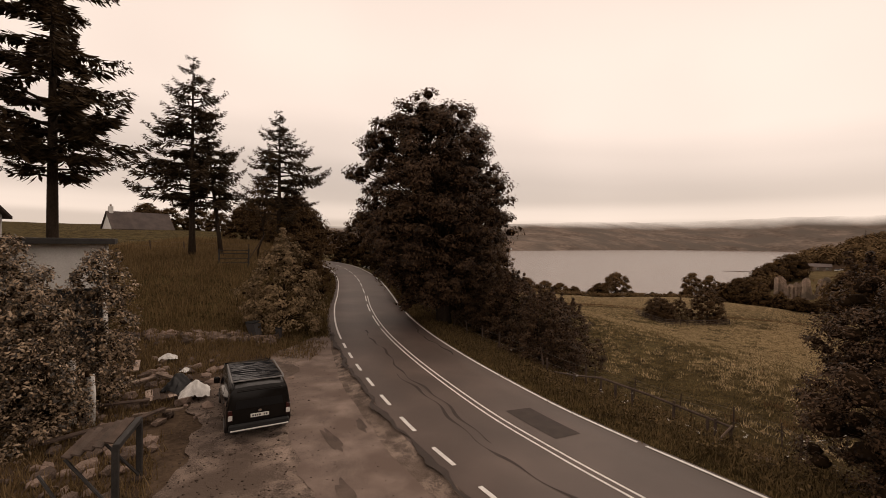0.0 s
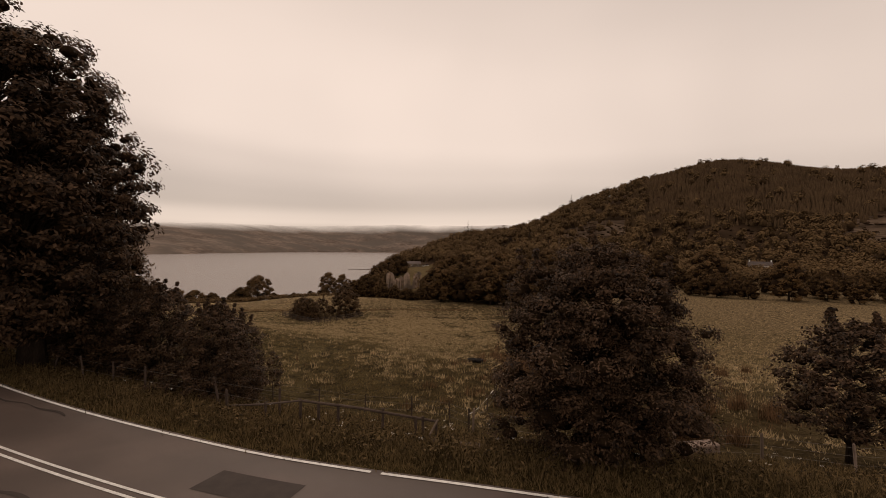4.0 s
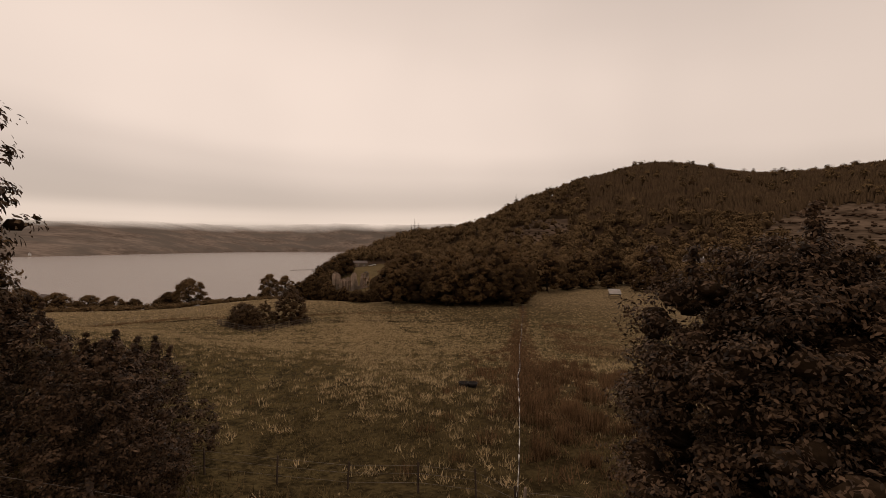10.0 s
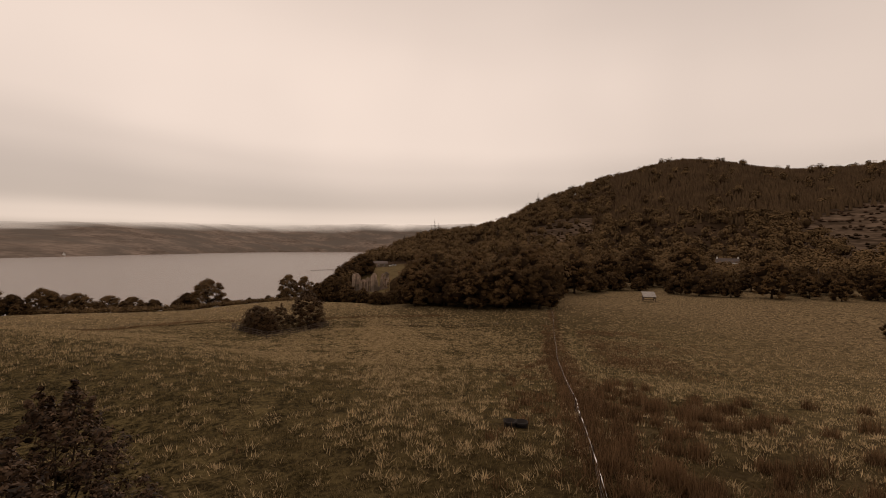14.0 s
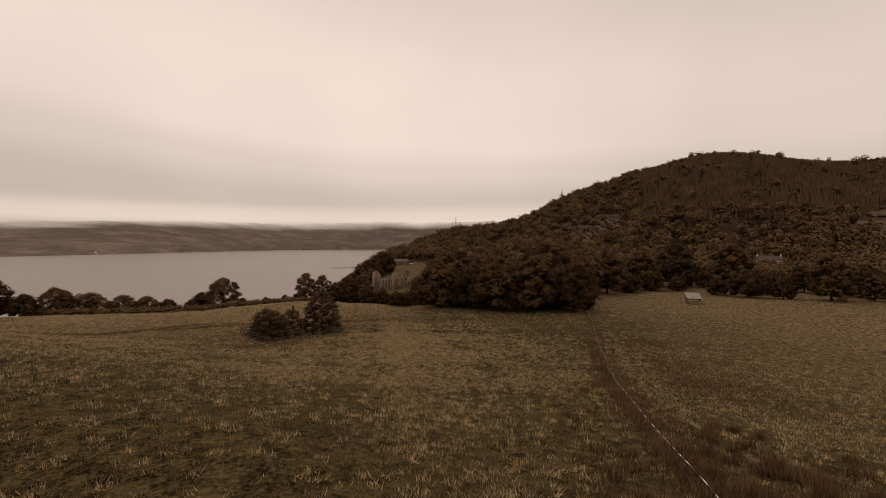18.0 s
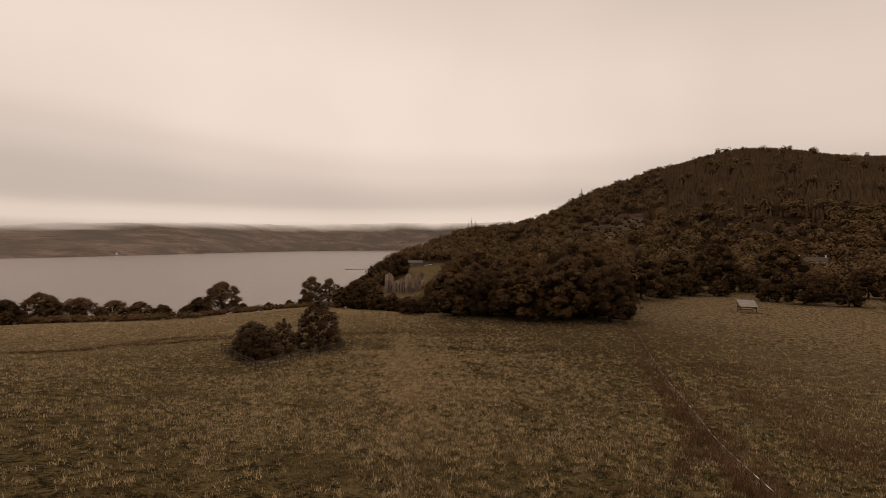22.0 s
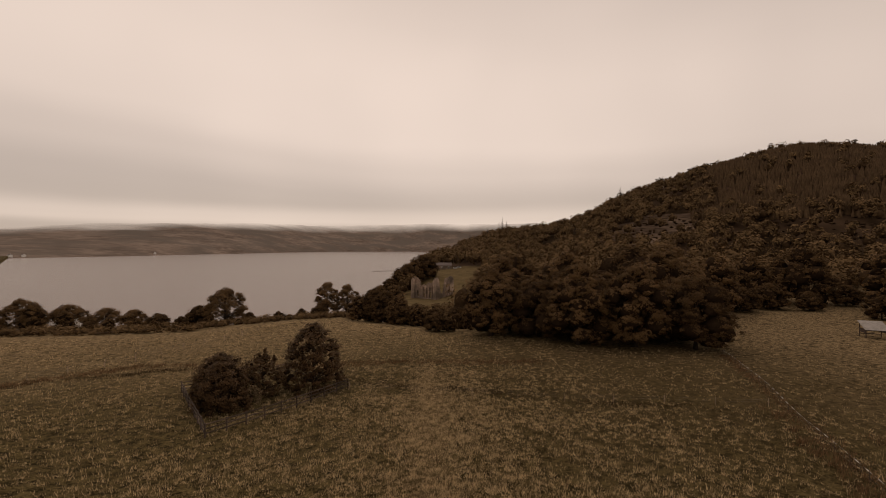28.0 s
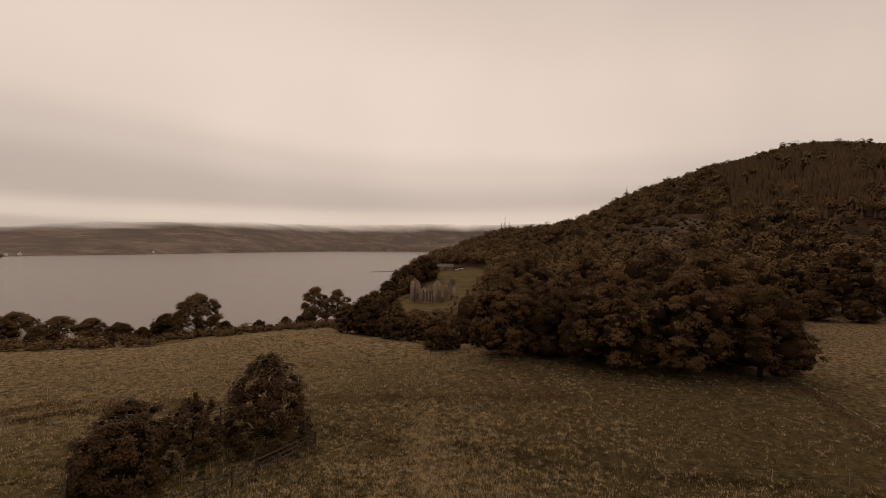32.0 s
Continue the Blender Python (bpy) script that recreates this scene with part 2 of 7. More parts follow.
M_BARK = mat("bark", (0.020, 0.0135, 0.0095), (0.058, 0.042, 0.031), 3, 25, 0.95, 0.8, stretch=(1, 1, 0.25), bump_scale=0.03, spec=0.05)
# haze over the hill is put into the lifted far_foliage and far_conifer colours
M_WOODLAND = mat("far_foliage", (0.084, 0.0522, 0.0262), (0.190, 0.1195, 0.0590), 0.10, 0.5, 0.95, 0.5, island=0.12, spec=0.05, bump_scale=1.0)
# dark heart colour stands for the shade inside the far trees
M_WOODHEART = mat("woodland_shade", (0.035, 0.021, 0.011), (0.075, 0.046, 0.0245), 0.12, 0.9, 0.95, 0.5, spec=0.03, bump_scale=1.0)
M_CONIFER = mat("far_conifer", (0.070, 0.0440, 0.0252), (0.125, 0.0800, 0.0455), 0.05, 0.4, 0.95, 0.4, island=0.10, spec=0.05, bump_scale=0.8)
M_HILL = mat("hill_heath", (0.022, 0.0138, 0.0075), (0.06, 0.038, 0.022), 0.012, 0.12, 1.0, 0.6, spec=0.02, low2=(0.0749, 0.0453, 0.0302), big=0.006, bump_scale=2.0)
# paler moor base: the haze of distance is put into the colour
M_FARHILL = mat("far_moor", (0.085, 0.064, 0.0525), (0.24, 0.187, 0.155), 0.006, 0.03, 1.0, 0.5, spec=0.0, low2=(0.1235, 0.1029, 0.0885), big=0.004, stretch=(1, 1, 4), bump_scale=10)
M_POST = mat("weathered_post", (0.15, 0.107, 0.082), (0.42, 0.315, 0.255), 4, 40, 0.9, 0.5, stretch=(1, 1, 0.2), object_random=0.5, bump_scale=0.01)
M_RAIL = mat("dark_rail", (0.04, 0.0265, 0.02), (0.105, 0.0705, 0.054), 3, 40, 0.9, 0.5, bump_scale=0.01)
M_WIRE = mat("galvanised_wire", (0.16, 0.135, 0.118), (0.3, 0.262, 0.235), 3, 20, 0.5, 0.0, metal=0.6)
M_STONE = mat("ruin_stone", (0.20, 0.140, 0.105), (0.50, 0.37, 0.285), 0.6, 2.4, 0.95, 0.8, object_random=0.4, bump_scale=0.2, low2=(0.1248, 0.0946, 0.0714), big=0.12)
M_RUBBLE = mat("rubble", (0.07, 0.048, 0.037), (0.25, 0.178, 0.142), 1.2, 9, 0.95, 0.7, object_random=0.6, bump_scale=0.06)
M_FELLED = mat("felled_slope", (0.04, 0.026, 0.0165), (0.15, 0.104, 0.075), 0.05, 0.35, 1.0, 0.8, spec=0.02, bump_scale=1.0, stretch=(1.0, 0.35, 2.0), sharp=0.11)
# solid cores added in tree crowns: inner shade put into a dark colour
M_CROWNSHADE = mat("crown_shade", (0.018, 0.011, 0.0062), (0.045, 0.028, 0.0165), 2, 20, 1.0, 0.3, spec=0.02, bump_scale=0.03)
M_HERB = mat("verge_herbs", (0.026, 0.0165, 0.0068), (0.165, 0.108, 0.052), 0.8, 6, 0.8, 0.0, island=0.6, spec=0.08, trans=0.2)
M_TIN = mat("pale_tin", (0.17, 0.150, 0.135), (0.33, 0.30, 0.275), 1.5, 14, 0.55, 0.2, metal=0.2, bump_scale=0.01)
M_LAWN = mat("rough_lawn", (0.066, 0.0470, 0.0210), (0.150, 0.1075, 0.0540), 0.2, 2.0, 1.0, 0.6, spec=0.03, bump_scale=0.3)
M_SOIL = mat("bare_soil", (0.036, 0.024, 0.016), (0.115, 0.078, 0.053), 0.9, 9, 1.0, 0.8, spec=0.05, bump_scale=0.08)
M_WHITEWALL = mat("white_render", (0.58, 0.56, 0.53), (0.78, 0.76, 0.73), 1.2, 20, 0.9, 0.2, bump_scale=0.01)
M_SLATE = mat("slate", (0.042, 0.0305, 0.0265), (0.098, 0.072, 0.064), 0.8, 12, 0.75, 0.4, object_random=0.4, bump_scale=0.02)
M_SHEET = mat("white_tarpaulin", (0.52, 0.50, 0.47), (0.76, 0.74, 0.71), 2.5, 18, 0.55, 0.35, bump_scale=0.04)
M_STEEL = mat("grey_steel", (0.14, 0.135, 0.13), (0.25, 0.24, 0.235), 3, 30, 0.6, 0.1, metal=0.3, bump_scale=0.004)
M_DARKSTEEL = mat("dark_steel", (0.025, 0.023, 0.022), (0.055, 0.05, 0.047), 3, 30, 0.6, 0.1, metal=0.3)
M_BLACKPAINT = mat("black_paint", (0.006, 0.005, 0.0045), (0.010, 0.009, 0.008), 1.2, 200, 0.22, 0.0, spec=0.22)
M_PLASTIC = mat("black_plastic", (0.010, 0.010, 0.010), (0.022, 0.022, 0.022), 4, 80, 0.6, 0.1)
M_RUBBER = mat("rubber", (0.012, 0.0092, 0.008), (0.024, 0.0185, 0.016), 6, 60, 0.85, 0.2)
M_PLATE = mat("plate_white", (0.60, 0.58, 0.55), (0.72, 0.70, 0.66), 4, 40, 0.5, 0.0)
M_LAMPRED = mat("tail_lamp", (0.030, 0.005, 0.004), (0.050, 0.009, 0.007), 4, 40, 0.2, 0.0, spec=0.6)
M_LAMPCLEAR = mat("reversing_lamp", (0.55, 0.53, 0.50), (0.70, 0.68, 0.65), 4, 40, 0.2, 0.0, spec=0.6)
M_CHROME = mat("chrome", (0.55, 0.54, 0.53), (0.65, 0.64, 0.63), 4, 40, 0.2, 0.0, metal=1.0)
M_FLOWER = mat("white_umbels", (0.55, 0.53, 0.48), (0.75, 0.72, 0.66), 3, 30, 0.9, 0.0)
M_BIN = mat("grey_bin", (0.045, 0.042, 0.043), (0.075, 0.07, 0.072), 3, 40, 0.55, 0.1)

# pasture: dark turf in mid-field passes into paler grass farther out
fn, fl = M_FIELD.node_tree.nodes, M_FIELD.node_tree.links
old = fn["Principled BSDF"].inputs["Base Color"].links[0].from_socket
ftc, fdist, fmap, fadd, fmul = fn.new("ShaderNodeTexCoord"), fn.new("ShaderNodeVectorMath"), fn.new("ShaderNodeMapRange"), fn.new("ShaderNodeMath"), fn.new("ShaderNodeMath")
fdist.operation = "DISTANCE"
fdist.inputs[1].default_value = (45.0, 58.0, -8.0)
fl.new(ftc.outputs["Object"], fdist.inputs[0])
fno = fn.new("ShaderNodeTexNoise")
fno.inputs["Scale"].default_value, fno.inputs["Detail"].default_value = 0.07, 5.0
fl.new(ftc.outputs["Object"], fno.inputs[0])
fmul.operation = "MULTIPLY_ADD"
fmul.inputs[1].default_value, fmul.inputs[2].default_value = 44.0, -22.0
fl.new(fno.outputs[0], fmul.inputs[0])
fl.new(fdist.outputs["Value"], fadd.inputs[0])
fl.new(fmul.outputs[0], fadd.inputs[1])
fmap.inputs["From Min"].default_value, fmap.inputs["From Max"].default_value = 34.0, 84.0
fl.new(fadd.outputs[0], fmap.inputs["Value"])
fn2 = fn.new("ShaderNodeTexNoise")
fn2.inputs["Scale"].default_value, fn2.inputs["Detail"].default_value, fn2.inputs["Roughness"].default_value = 1.5, 6.0, 0.7
fl.new(ftc.outputs["Object"], fn2.inputs[0])
fr2 = fn.new("ShaderNodeValToRGB")
fr2.color_ramp.elements[0].position, fr2.color_ramp.elements[1].position = 0.40, 0.60
fr2.color_ramp.elements[0].color, fr2.color_ramp.elements[1].color = (0.044, 0.0300, 0.0138, 1), (0.295, 0.209, 0.117, 1)
fl.new(fn2.outputs[0], fr2.inputs[0])
fmix = fn.new("ShaderNodeMixRGB")
fsep, fright, fboth = fn.new("ShaderNodeSeparateXYZ"), fn.new("ShaderNodeMapRange"), fn.new("ShaderNodeMath")
fl.new(ftc.outputs["Object"], fsep.inputs[0])
fright.inputs["From Min"].default_value, fright.inputs["From Max"].default_value = 8.0, 30.0
fl.new(fsep.outputs[0], fright.inputs["Value"])
fboth.operation = "MULTIPLY"
fl.new(fmap.outputs[0], fboth.inputs[0])
fl.new(fright.outputs[0], fboth.inputs[1])
fl.new(fboth.outputs[0], fmix.inputs[0])
fl.new(old, fmix.inputs[1])
# paler towards the lake, darker beyond the fence
fsl, fslm, ftone = fn.new("ShaderNodeMath"), fn.new("ShaderNodeMapRange"), fn.new("ShaderNodeVectorMath")
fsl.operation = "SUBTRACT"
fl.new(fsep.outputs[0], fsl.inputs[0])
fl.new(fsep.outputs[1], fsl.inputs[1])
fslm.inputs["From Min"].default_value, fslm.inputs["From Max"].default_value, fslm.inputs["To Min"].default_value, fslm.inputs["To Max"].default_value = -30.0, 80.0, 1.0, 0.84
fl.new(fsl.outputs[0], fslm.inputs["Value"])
ftone.operation = "SCALE"
fl.new(fr2.outputs[0], ftone.inputs[0])
fl.new(fslm.outputs[0], ftone.inputs["Scale"])
fl.new(ftone.outputs[0], fmix.inputs[2])
# darker ground round the rushes
wdist, wmap, wmix = fn.new("ShaderNodeVectorMath"), fn.new("ShaderNodeMapRange"), fn.new("ShaderNodeMixRGB")
wdist.operation = "DISTANCE"
wdist.inputs[1].default_value = (21.0, 13.0, -3.0)
fl.new(ftc.outputs["Object"], wdist.inputs[0])
wmap.inputs["From Min"].default_value, wmap.inputs["From Max"].default_value, wmap.inputs["To Min"].default_value, wmap.inputs["To Max"].default_value = 8.0, 24.0, 0.6, 0.0
fl.new(wdist.outputs["Value"], wmap.inputs["Value"])
fl.new(wmap.outputs[0], wmix.inputs[0])
fl.new(fmix.outputs[0], wmix.inputs[1])
wmix.inputs[2].default_value = (0.026, 0.0165, 0.0068, 1)
# lush grass below the wood, darkened further with the wood's shade put in
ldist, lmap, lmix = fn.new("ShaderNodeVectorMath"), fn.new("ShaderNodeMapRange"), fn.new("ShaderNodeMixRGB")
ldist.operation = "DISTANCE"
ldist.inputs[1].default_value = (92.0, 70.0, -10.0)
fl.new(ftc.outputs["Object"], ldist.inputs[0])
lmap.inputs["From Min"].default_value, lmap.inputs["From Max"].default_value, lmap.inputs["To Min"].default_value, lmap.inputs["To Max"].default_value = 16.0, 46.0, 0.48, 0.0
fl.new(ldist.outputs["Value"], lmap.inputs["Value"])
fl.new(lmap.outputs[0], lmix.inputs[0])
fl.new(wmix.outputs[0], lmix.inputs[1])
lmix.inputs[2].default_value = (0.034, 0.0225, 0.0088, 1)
fl.new(lmix.outputs[0], fn["Principled BSDF"].inputs["Base Color"])

M_GLASS = bpy.data.materials.new("tinted_glass")
M_GLASS.use_nodes = True
gb = M_GLASS.node_tree.nodes["Principled BSDF"]
gb.inputs["Base Color"].default_value = (0.012, 0.012, 0.013, 1)
gb.inputs["Roughness"].default_value, gb.inputs["Specular IOR Level"].default_value = 0.08, 0.25

# glass roof of the van: streaks in the specular stand for mottled reflections
M_ROOFGLASS = M_GLASS.copy()
M_ROOFGLASS.name = "dusty_roof_glass"
rn, rl = M_ROOFGLASS.node_tree.nodes, M_ROOFGLASS.node_tree.links
rt, rm, rno, rmr = rn.new("ShaderNodeTexCoord"), rn.new("ShaderNodeMapping"), rn.new("ShaderNodeTexNoise"), rn.new("ShaderNodeMapRange")
rm.inputs["Scale"].default_value = (1.2, 4.5, 1.0)
rno.inputs["Scale"].default_value, rno.inputs["Detail"].default_value = 2.2, 5.0
rmr.inputs["From Min"].default_value, rmr.inputs["From Max"].default_value, rmr.inputs["To Min"].default_value, rmr.inputs["To Max"].default_value = 0.47, 0.64, 0.0, 0.42
rl.new(rt.outputs["Object"], rm.inputs[0])
rl.new(rm.outputs[0], rno.inputs[0])
rl.new(rno.outputs[0], rmr.inputs["Value"])
rl.new(rmr.outputs[0], rn["Principled BSDF"].inputs["Specular IOR Level"])
rn["Principled BSDF"].inputs["Roughness"].default_value = 0.2

# the crest of the far hills fades to transparent in place of low cloud
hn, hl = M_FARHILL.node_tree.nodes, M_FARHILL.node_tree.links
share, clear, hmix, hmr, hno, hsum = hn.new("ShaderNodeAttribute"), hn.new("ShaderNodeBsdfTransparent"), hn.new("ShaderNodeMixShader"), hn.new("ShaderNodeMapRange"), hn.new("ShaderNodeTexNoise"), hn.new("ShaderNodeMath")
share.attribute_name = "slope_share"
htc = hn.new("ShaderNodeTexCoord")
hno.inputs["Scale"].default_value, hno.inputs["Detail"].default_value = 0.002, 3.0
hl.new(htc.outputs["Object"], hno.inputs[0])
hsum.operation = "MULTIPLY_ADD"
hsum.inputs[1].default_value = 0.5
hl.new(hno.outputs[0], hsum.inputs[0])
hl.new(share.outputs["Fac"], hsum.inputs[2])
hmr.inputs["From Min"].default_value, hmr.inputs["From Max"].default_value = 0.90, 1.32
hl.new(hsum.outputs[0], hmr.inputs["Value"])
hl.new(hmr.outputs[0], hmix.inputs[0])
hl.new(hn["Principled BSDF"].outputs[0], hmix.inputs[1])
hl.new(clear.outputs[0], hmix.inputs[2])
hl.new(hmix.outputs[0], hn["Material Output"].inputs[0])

M_WATER = bpy.data.materials.new("lake_water")
M_WATER.use_nodes = True
wnt = M_WATER.node_tree
wb = wnt.nodes["Principled BSDF"]
wb.inputs["Base Color"].default_value = (0.112, 0.060, 0.039, 1)
wb.inputs["Roughness"].default_value, wb.inputs["IOR"].default_value = 0.22, 1.33
wt = wnt.nodes.new("ShaderNodeTexCoord")
wm = wnt.nodes.new("ShaderNodeMapping")
wm.inputs["Scale"].default_value = (0.06, 0.16, 1)
wm.inputs["Rotation"].default_value = (0, 0, radians(25))
wx = wnt.nodes.new("ShaderNodeTexNoise")
wx.inputs["Scale"].default_value, wx.inputs["Detail"].default_value = 4.0, 6.0
wbp = wnt.nodes.new("ShaderNodeBump")
wbp.inputs["Strength"].default_value, wbp.inputs["Distance"].default_value = 0.25, 0.35
wnt.links.new(wt.outputs["Object"], wm.inputs[0])
wnt.links.new(wm.outputs[0], wx.inputs[0])
wnt.links.new(wx.outputs[0], wbp.inputs["Height"])
wnt.links.new(wbp.outputs[0], wb.inputs["Normal"])

# ---- mesh helpers ----


class Build:
    """Collects vertices and faces of one mesh."""

    def __init__(self):
        self.v, self.f = [], []

    def add(self, verts, faces):
        k = len(self.v)
        self.v += [tuple(p) for p in verts]
        self.f += [tuple(i + k for i in face) for face in faces]
        return self

    def box(self, cx, cy, cz, w, d, h, turn=0.0, lean=(0, 0), bevel=0.0):
        """A box with its base at cz; the top is shifted by lean. A bevel trims the upright edges and the top rim."""
        c, s = math.cos(turn), math.sin(turn)
        if bevel <= 0:
            rings = [(0, 0, 0), (h, 0, 1)]
            prof = [(-w / 2, -d / 2), (w / 2, -d / 2), (w / 2, d / 2), (-w / 2, d / 2)]
        else:
            b = bevel
            rings = [(0, 0, 0), (h - b, 0, 1 - b / h), (h, b, 1)]
            prof = [(-w / 2 + b, -d / 2), (w / 2 - b, -d / 2), (w / 2, -d / 2 + b), (w / 2, d / 2 - b), (w / 2 - b, d / 2), (-w / 2 + b, d / 2), (-w / 2, d / 2 - b), (-w / 2, -d / 2 + b)]
        n = len(prof)
        verts, faces = [], []
        for z, inset, k in rings:
            for x, y in prof:
                x *= 1 - 2 * inset / w
                y *= 1 - 2 * inset / d
                verts.append((cx + x * c - y * s + lean[0] * k, cy + x * s + y * c + lean[1] * k, cz + z))
        for r in range(len(rings) - 1):
            for i in range(n):
                j = (i + 1) % n
                faces.append((r * n + i, r * n + j, (r + 1) * n + j, (r + 1) * n + i))
        faces += [tuple(range(n - 1, -1, -1)), tuple(range((len(rings) - 1) * n, len(rings) * n))]
        return self.add(verts, faces)

    def tube(self, pts, radii, sides=6, cap=True):
        pts = [Vector(p) for p in pts]
        verts, faces = [], []
        for i, p in enumerate(pts):
            d = (pts[min(i + 1, len(pts) - 1)] - pts[max(i - 1, 0)]).normalized()
            a = d.cross(Vector((0, 0, 1)) if abs(d.z) < 0.9 else Vector((1, 0, 0))).normalized()
            b = d.cross(a)
            for k in range(sides):
                t = 2 * math.pi * k / sides
                verts.append(p + (a * math.cos(t) + b * math.sin(t)) * radii[i])
        for i in range(len(pts) - 1):
            for k in range(sides):
                j = (k + 1) % sides
                faces.append((i * sides + k, i * sides + j, (i + 1) * sides + j, (i + 1) * sides + k))
        if cap:
            faces += [tuple(range(sides))[::-1], tuple(range((len(pts) - 1) * sides, len(pts) * sides))]
        return self.add(verts, faces)

    def mesh(self, name, material, smooth=False):
        me = bpy.data.meshes.new(name)
        me.from_pydata(self.v, [], self.f)
        me.materials.append(material)
        if smooth:
            me.polygons.foreach_set("use_smooth", [True] * len(me.polygons))
        me.update()
        return me


def np_mesh(name, V, F, material, smooth=False):
    """A mesh from arrays of vertices and of faces that all have the same number of corners."""
    me = bpy.data.meshes.new(name)
    n, k = F.shape
    me.vertices.add(len(V))
    me.vertices.foreach_set("co", np.ascontiguousarray(V, dtype=np.float32).ravel())
    me.loops.add(n * k)
    me.loops.foreach_set("vertex_index", np.ascontiguousarray(F, dtype=np.int32).ravel())
    me.polygons.add(n)
    me.polygons.foreach_set("loop_start", np.arange(0, n * k, k, dtype=np.int32))
    me.polygons.foreach_set("loop_total", np.full(n, k, dtype=np.int32))
    if smooth:
        me.polygons.foreach_set("use_smooth", np.ones(n, dtype=bool))
    me.materials.append(material)
    me.update(calc_edges=True)
    return me


def part(name, source, material, parent, label="", smooth=False):
    me = source.mesh(name, material, smooth) if isinstance(source, Build) else source
    ob = new(name, me)
    ob.parent = parent
    if label:
        ob["label"] = label
    return ob


def thing(name, label, category, group="", kind="", at=(0, 0, 0), turn=0.0):
    ob = new(name)
    ob.empty_display_size = 0.3
    ob.matrix_world = pose(*at, 0, 0, turn)
    return tagged(ob, label, category, group, kind)


def solid(name, source, material, label, category, group="", kind="", smooth=False):
    me = source.mesh(name, material, smooth) if isinstance(source, Build) else source
    return tagged(new(name, me), label, category, group, kind)


def smoothstep(a, b, x):
    t = np.clip((x - a) / (b - a), 0, 1)
    return t * t * (3 - 2 * t)


def spline(pts, step=0.5):
    """Points along a Catmull-Rom curve."""
    P = np.array([pts[0], *pts, pts[-1]], float)
    P[0], P[-1] = 2 * P[1] - P[2], 2 * P[-2] - P[-3]
    out = []
    for i in range(1, len(P) - 2):
        n = max(2, int(np.linalg.norm(P[i + 1] - P[i]) / step))
        for t in np.arange(n) / n:
            a, b, c, d = P[i - 1], P[i], P[i + 1], P[i + 2]
            out.append(0.5 * (2 * b + (c - a) * t + (2 * a - 5 * b + 4 * c - d) * t * t + (3 * b - a - 3 * c + d) * t ** 3))
    out.append(P[-2])
    return np.array(out)


# ---- plan: road line and lie of the land ----
ROAD = spline([(44, -50), (30, -29.5), (20, -14.5), (13, -4.0), (9.5, 1.5), (7.7, 4.5), (6.1, 7.1), (4.75, 9.5), (3.4, 11.9), (1.8, 15.2), (-0.55, 21.5), (-2.6, 28.5), (-4.4, 36.9), (-6.1, 47), (-8.6, 60), (-11.6, 72), (-16, 84), (-23, 96), (-33, 107), (-60, 125)], 0.6)
ROAD_T = np.gradient(ROAD, axis=0)
ROAD_T /= np.linalg.norm(ROAD_T, axis=1)[:, None]
ROAD_S = np.concatenate([[0], np.cumsum(np.linalg.norm(np.diff(ROAD, axis=0), axis=1))])
HALF = 3.15
LAKE = -22.0
HUB = (5.0, 13.0)


def road_z(i):
    y = ROAD[i, 1]
    return 0.15 + 0.25 * smoothstep(40, 62, y) + 0.9 * smoothstep(58, 100, y)


def road_near(x, y):
    """Signed distance to the road's middle (right of it positive), and the nearest index."""
    shape = np.shape(x)
    x, y = np.ravel(x).astype(float), np.ravel(y).astype(float)
    d, idx = np.empty(len(x)), np.empty(len(x), int)
    for a in range(0, len(x), 20000):
        q = np.stack([x[a:a + 20000], y[a:a + 20000]], 1)
        dd = ((q[:, None, :] - ROAD[None]) ** 2).sum(2)
        j = dd.argmin(1)
        v = q - ROAD[j]
        side = v[:, 0] * ROAD_T[j, 1] - v[:, 1] * ROAD_T[j, 0]
        d[a:a + 20000] = np.sqrt(dd[np.arange(len(j)), j]) * np.where(side >= 0, 1, -1)
        idx[a:a + 20000] = j
    return d.reshape(shape), idx.reshape(shape)


def curve(x, xs, ys):
    """Smooth monotone-looking interpolation."""
    xs, ys = np.array(xs, float), np.array(ys, float)
    i = np.clip(np.searchsorted(xs, x) - 1, 0, len(xs) - 2)
    t = np.clip((x - xs[i]) / (xs[i + 1] - xs[i]), 0, 1)
    m = np.gradient(ys, xs)
    h = xs[i + 1] - xs[i]
    return (2 * t ** 3 - 3 * t ** 2 + 1) * ys[i] + (t ** 3 - 2 * t ** 2 + t) * h * m[i] + (3 * t ** 2 - 2 * t ** 3) * ys[i + 1] + (t ** 3 - t ** 2) * h * m[i + 1]


AZ = [-180, -60, 7, 16, 22, 30, 34, 38, 44, 48, 52, 57, 63, 68, 74, 82, 90, 98, 130, 180]
EDGE = [160, 160, 148, 139, 138, 148, 152, 141, 128, 130, 126, 122, 128, 170, 192, 169, 172, 192, 260, 260]
RIDGE_AZ = [-180, 30, 38, 44, 49.6, 54, 58.9, 63.6, 68.7, 74.6, 80, 83, 90, 93, 98, 112, 130, 180]
RIDGE_Z = [-60, -60, -24, -2, 17, 25, 38, 62, 82, 107, 120, 118, 103, 103, 108, 122, 90, 40]
RIDGE_R = [620, 620, 560, 600, 660, 650, 640, 620, 640, 670, 700, 705, 720, 735, 760, 900, 900, 900]


def polar(x, y):
    dx, dy = np.asarray(x, float) - HUB[0], np.asarray(y, float) - HUB[1]
    return np.degrees(np.arctan2(dx, dy)), np.hypot(dx, dy)


